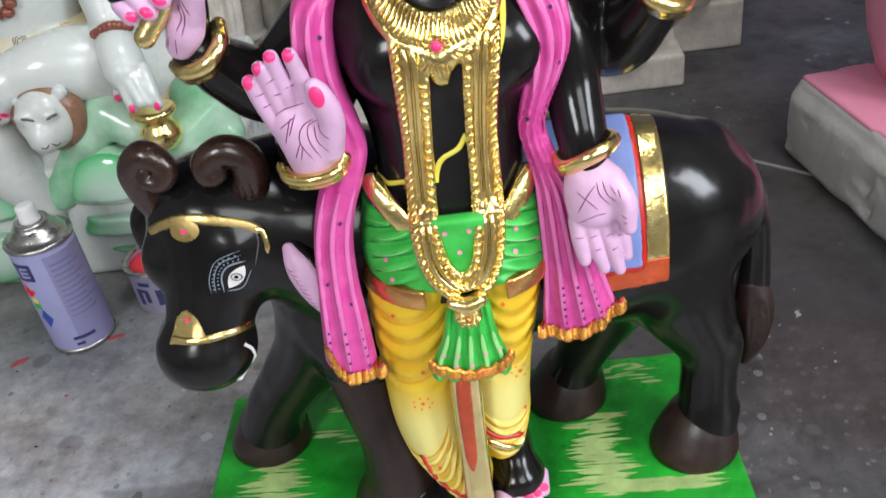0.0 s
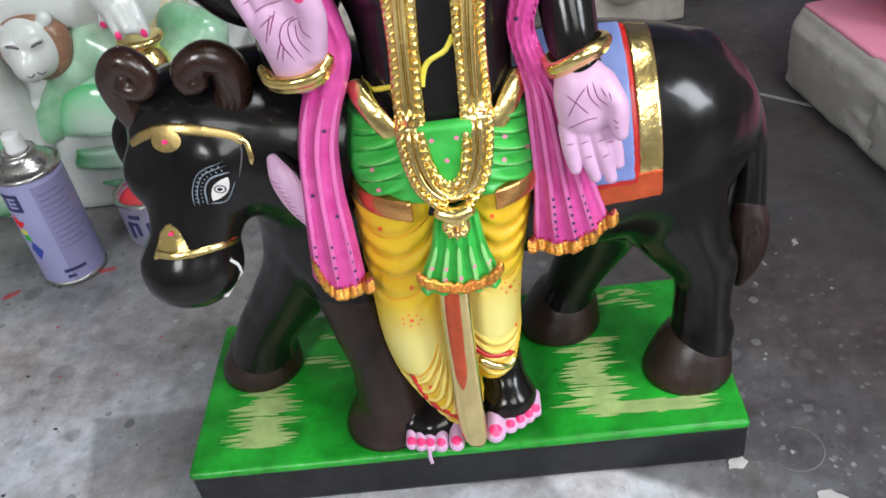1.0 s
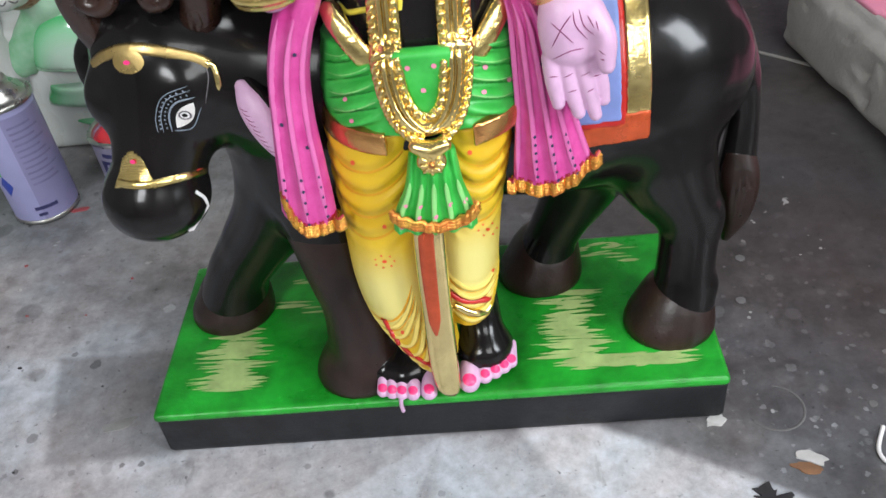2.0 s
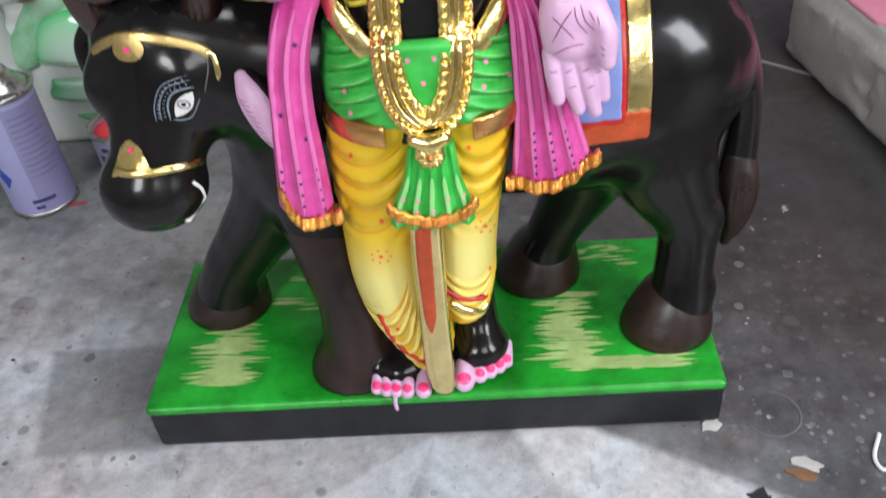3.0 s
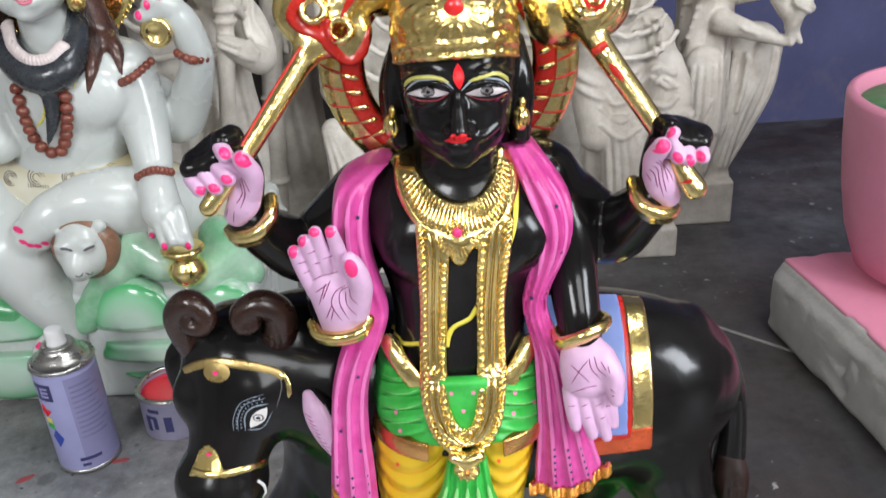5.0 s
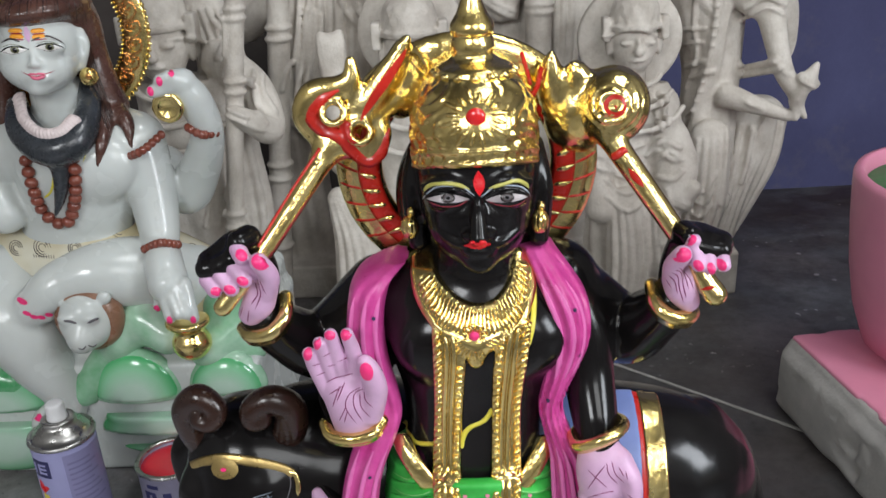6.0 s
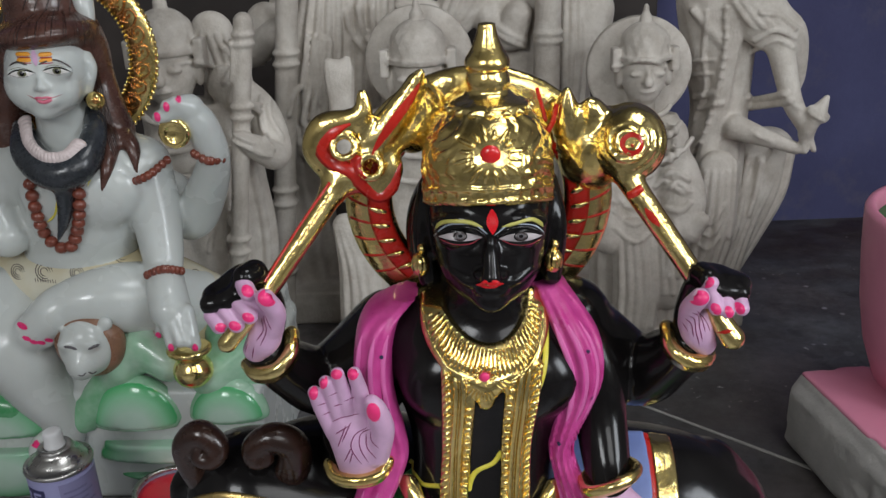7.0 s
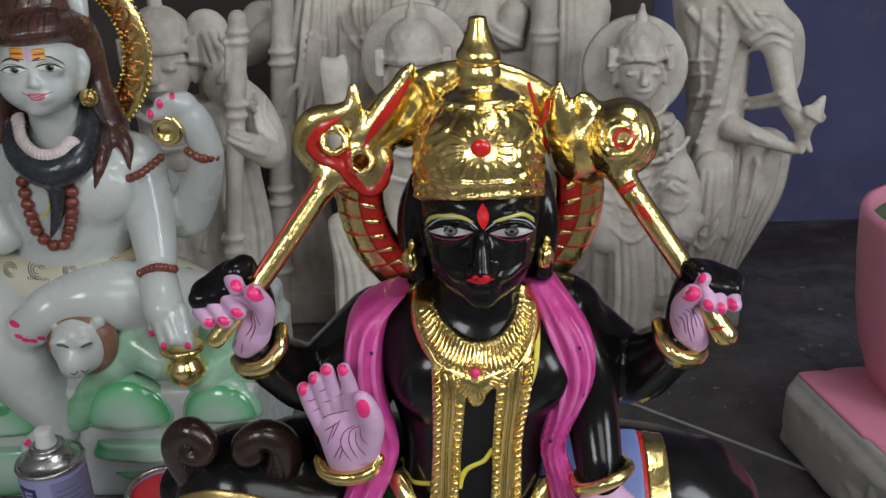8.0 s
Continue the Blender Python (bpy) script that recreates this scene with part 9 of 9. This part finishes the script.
def spray_can():
    ob = thing("spray_can", "lavender aerosol spray can with white nozzle on the floor", "spray can")
    r = 0.0335
    part("body", lathe([(0.03, 0.0), (0.0325, 0.0012), (r, 0.004), (r, 0.128), (0.0328, 0.1305), (0.0325, 0.132)], 64), LAVENDER, ob, smooth=True)
    part("bottom_rim", lathe([(0.0332, 0.0006), (0.0345, 0.002), (0.0345, 0.0045), (0.0335, 0.006)], 64), STEEL, ob, smooth=True)
    part("shoulder", lathe([(0.0325, 0.1318), (0.0347, 0.1326), (0.0352, 0.1345), (0.0345, 0.1366), (0.0325, 0.137), (0.0305, 0.1362), (0.027, 0.142), (0.021, 0.1478), (0.0172, 0.1505), (0.0178, 0.1525), (0.017, 0.1545), (0.0135, 0.155), (0.0115, 0.153)], 64), STEEL, ob, "brushed steel shoulder", smooth=True)
    part("nozzle", lathe([(0.0105, 0.1535), (0.0108, 0.156), (0.0098, 0.158), (0.0098, 0.168), (0.0092, 0.1715), (0.0078, 0.1728), (0.003, 0.1729)], 40), NOZZLE, ob, "white plastic spray nozzle", smooth=True)
    label = part("label", curved_label(r, -62, 40, 0.006, 0.126, 18), LAVENDER_DARK, ob, "darker lavender panel of small print")
    rnd = random.Random(7)
    for k in range(11):
        part("print_line", curved_label(r + 0.0003, -56, -56 + rnd.uniform(40, 72), 0.048 + 0.0066 * k, 0.0502 + 0.0066 * k, 8), PRINT, label)
    part("print_line", curved_label(r + 0.0003, -72, -32, 0.0185, 0.0225, 8), NAVYPRINT, ob)
    part("print_line", curved_label(r + 0.0003, -70, -55, 0.011, 0.0145, 6), NAVYPRINT, ob)
    badge = part("badge", curved_label(r + 0.0002, -128, -88, 0.1, 0.121, 10), NAVYPRINT, ob, "navy badge with a pale border")
    part("badge_mark", curved_label(r + 0.0005, -124, -120, 0.104, 0.117, 3), LAVENDER, badge)
    for z in (0.1045, 0.1095, 0.1145):
        part("badge_mark", curved_label(r + 0.0005, -109, -95, z, z + 0.0024, 4), LAVENDER, badge)
    part("badge_mark", curved_label(r + 0.0005, -112, -108.5, 0.104, 0.117, 3), LAVENDER, badge)
    part("swatch", curved_shape(r + 0.0002, [(-122, 0.094), (-100, 0.086), (-114, 0.078), (-126, 0.082)]), BINDI, ob, "red swatch")
    part("swatch", curved_shape(r + 0.0002, [(-119, 0.077), (-104, 0.076), (-106, 0.07), (-120, 0.071)]), LIME, ob, "yellow swatch")
    part("swatch", curved_shape(r + 0.0002, [(-118, 0.0695), (-103, 0.0695), (-104, 0.062), (-119, 0.063)]), GREEN, ob, "green swatch")
    part("swatch", curved_shape(r + 0.0002, [(-104, 0.062), (-90, 0.05), (-104, 0.038), (-114, 0.052)]), NAVYBLUE, ob, "blue swatch")
    ob.matrix_world = pose(-0.4255, 0.3385, 0.0, 0, 0, -8)
    return ob


spray_can()


def paint_tin():
    ob = thing("paint_tin", "small open paint tin full of red paint", "paint tin")
    r = 0.039
    part("body", lathe([(r - 0.001, 0.0), (r, 0.001), (r, 0.05), (r + 0.0012, 0.051), (r + 0.0016, 0.053), (r + 0.0008, 0.0548), (r - 0.002, 0.0548), (r - 0.0035, 0.051), (r - 0.0038, 0.04), (r - 0.0038, 0.002)], 56), TINWRAP, ob, smooth=True)
    part("rim", lathe([(r - 0.0045, 0.0535), (r - 0.003, 0.0562), (r + 0.0005, 0.0568), (r + 0.002, 0.0556), (r + 0.0022, 0.0532), (r + 0.001, 0.052)], 56, False), STEEL, ob, "dented tinplate rim", smooth=True)
    part("paint", lathe([(0.0352, 0.0405), (0.0352, 0.0492), (0.03, 0.0487), (0.001, 0.0486)], 40), TINRED, ob, "glossy wet red paint", smooth=True)
    for a0, a1, z0, z1 in ((-128, -118, 0.012, 0.034), (-112, -104, 0.016, 0.032), (-125, -105, 0.03, 0.034), (-92, -78, 0.013, 0.034), (-120, -98, 0.039, 0.044)):
        part("print_mark", curved_label(r, a0, a1, z0, z1, 5), NAVYPRINT, ob)
    ob.matrix_world = pose(-0.3385, 0.397, 0.0, 0, 0, 0)
    return ob


paint_tin()


# ---- spatter and scraps on the floor ----
def splash(name, label, centre, size, material, points=22, rough=0.35, seed=0, turn=0.0, height=0.0006, squash=1.0):
    rnd = random.Random(seed)
    bm = bmesh.new()
    rim = []
    for j in range(points):
        a = 2 * math.pi * j / points
        q = size * (1 + rough * (rnd.random() * 2 - 1))
        rim.append((q * math.cos(a), q * math.sin(a) * squash))
    if rough < 0.6:
        rim = [tuple((rim[j - 1][k] + 2 * rim[j][k] + rim[(j + 1) % points][k]) / 4 for k in (0, 1)) for j in range(points)]
    low = [bm.verts.new((x, y, -0.001)) for x, y in rim]
    high = [bm.verts.new((x * 0.94, y * 0.94, height)) for x, y in rim]
    bm.faces.new(high)
    for j in range(points):
        bm.faces.new((low[j], low[(j + 1) % points], high[(j + 1) % points], high[j]))
    ob = tagged(part(name, bm, material), label, "paint stain", "paint stains on the floor")
    ob.matrix_world = pose(centre[0], centre[1], 0.0, 0, 0, turn)
    return ob


rnd = random.Random(21)
for i in range(12):
    x, y = rnd.uniform(0.225, 0.42), rnd.uniform(-0.06, 0.18)
    if x > 0.4 - 0.6 * max(0, y - 0.1):
        continue
    splash("paint_drip", "pale grey drop of dried paint on concrete", (x, y), rnd.uniform(0.0008, 0.002) if rnd.random() < 0.74 else rnd.uniform(0.003, 0.005), rnd.choice((SPLAT, SPLAT_DIM, SPLAT_DIM)), 26, 0.12, i, 0, 0.0002 + 0.000012 * i, rnd.uniform(0.6, 1))
for i in range(15):
    x, y = rnd.uniform(-0.5, -0.27), rnd.uniform(-0.02, 0.36)
    splash("paint_drip", "dark drop of dried paint on concrete", (x, y), rnd.uniform(0.001, 0.0026), rnd.choice((SPLAT_DARK, SPLAT_DARK, SPLAT_RED)), 12, 0.3, 100 + i, 0, 0.0003 + 0.00001 * i, rnd.uniform(0.5, 1))
splash("paint_drip", "red smear of dried paint on concrete", (-0.3870, 0.3260, 0.0000), 0.011, SPLAT_RED, 22, 0.35, 5, 10, 0.0004, 0.35)
splash("paint_drip", "red smear of dried paint on concrete", (-0.4870, 0.3010, 0.0000), 0.01, SPLAT_RED, 22, 0.35, 6, 40, 0.0004, 0.5)
splash("paint_drip", "white smear of thick dried paint on concrete", (0.2030, -0.0020, 0.0000), 0.0095, SPLAT_WHITE, 22, 0.45, 7, 20, 0.0012, 0.6)
splash("paint_drip", "white smear of thick dried paint on concrete", (0.2610, -0.0400, 0.0000), 0.012, SPLAT_WHITE, 22, 0.45, 8, -20, 0.001, 0.5)
splash("paint_drip", "rust orange smear of paint on concrete", (0.2560, -0.0480, 0.0000), 0.012, SPLAT_RUST, 26, 0.4, 9, -15, 0.0008, 0.4)
splash("paint_drip", "pale long smear of paint on concrete", (-0.2600, 0.0310, 0.0000), 0.016, SPLAT, 22, 0.35, 11, 20, 0.0005, 0.32)
splash("paint_drip", "black ragged blot of spilled paint", (0.2250, -0.0720, 0.0000), 0.014, SPLAT_DARK, 30, 0.65, 12, 0, 0.0012, 0.8)
splash("paper_scrap", "pink scrap of paper lying on the floor", (0.2490, -0.0800, 0.0000), 0.012, CANDY, 5, 0.3, 13, -20, 0.0015, 0.4)
splash("paint_drip", "olive crumb of dried paint on the floor", (0.1230, -0.0740, 0.0000), 0.0055, SPLAT_RUST, 16, 0.5, 14, 0, 0.0015, 0.6)


def ring_mark():
    s = Sculpture()
    c = np.array((0.2490, 0.0060, 0.0000))
    line = [(c[0] + 0.021 * math.cos(a), c[1] + 0.021 * math.sin(a), 0.0001) for a in np.linspace(-2.6, 1.4, 40)]
    s.rope(line, 0.0009, SPLAT_DIM, 6, 0.3, (0, 0, 1))
    return tagged(s.finish("paint_ring"), "pale ring mark from a paint tin", "paint stain", "paint stains on the floor")


ring_mark()


def plastic_clip():
    ob = thing("plastic_clip", "small white bent plastic clip on the floor", "clip")
    s = Sculpture()
    a, b, c, d = [np.array(p) + np.array((0, 0, 0.0016)) for p in ((0.3180, -0.0180, 0.0000), (0.3080, -0.0370, 0.0000), (0.3100, -0.0480, 0.0000), (0.3190, -0.0440, 0.0000))]
    s.rope(spline([a, b, c, d], 6), 0.0016, WHITE, 8, 0.8, (0, 0, 1))
    p = s.finish("wire")
    p.parent = ob
    return ob


plastic_clip()
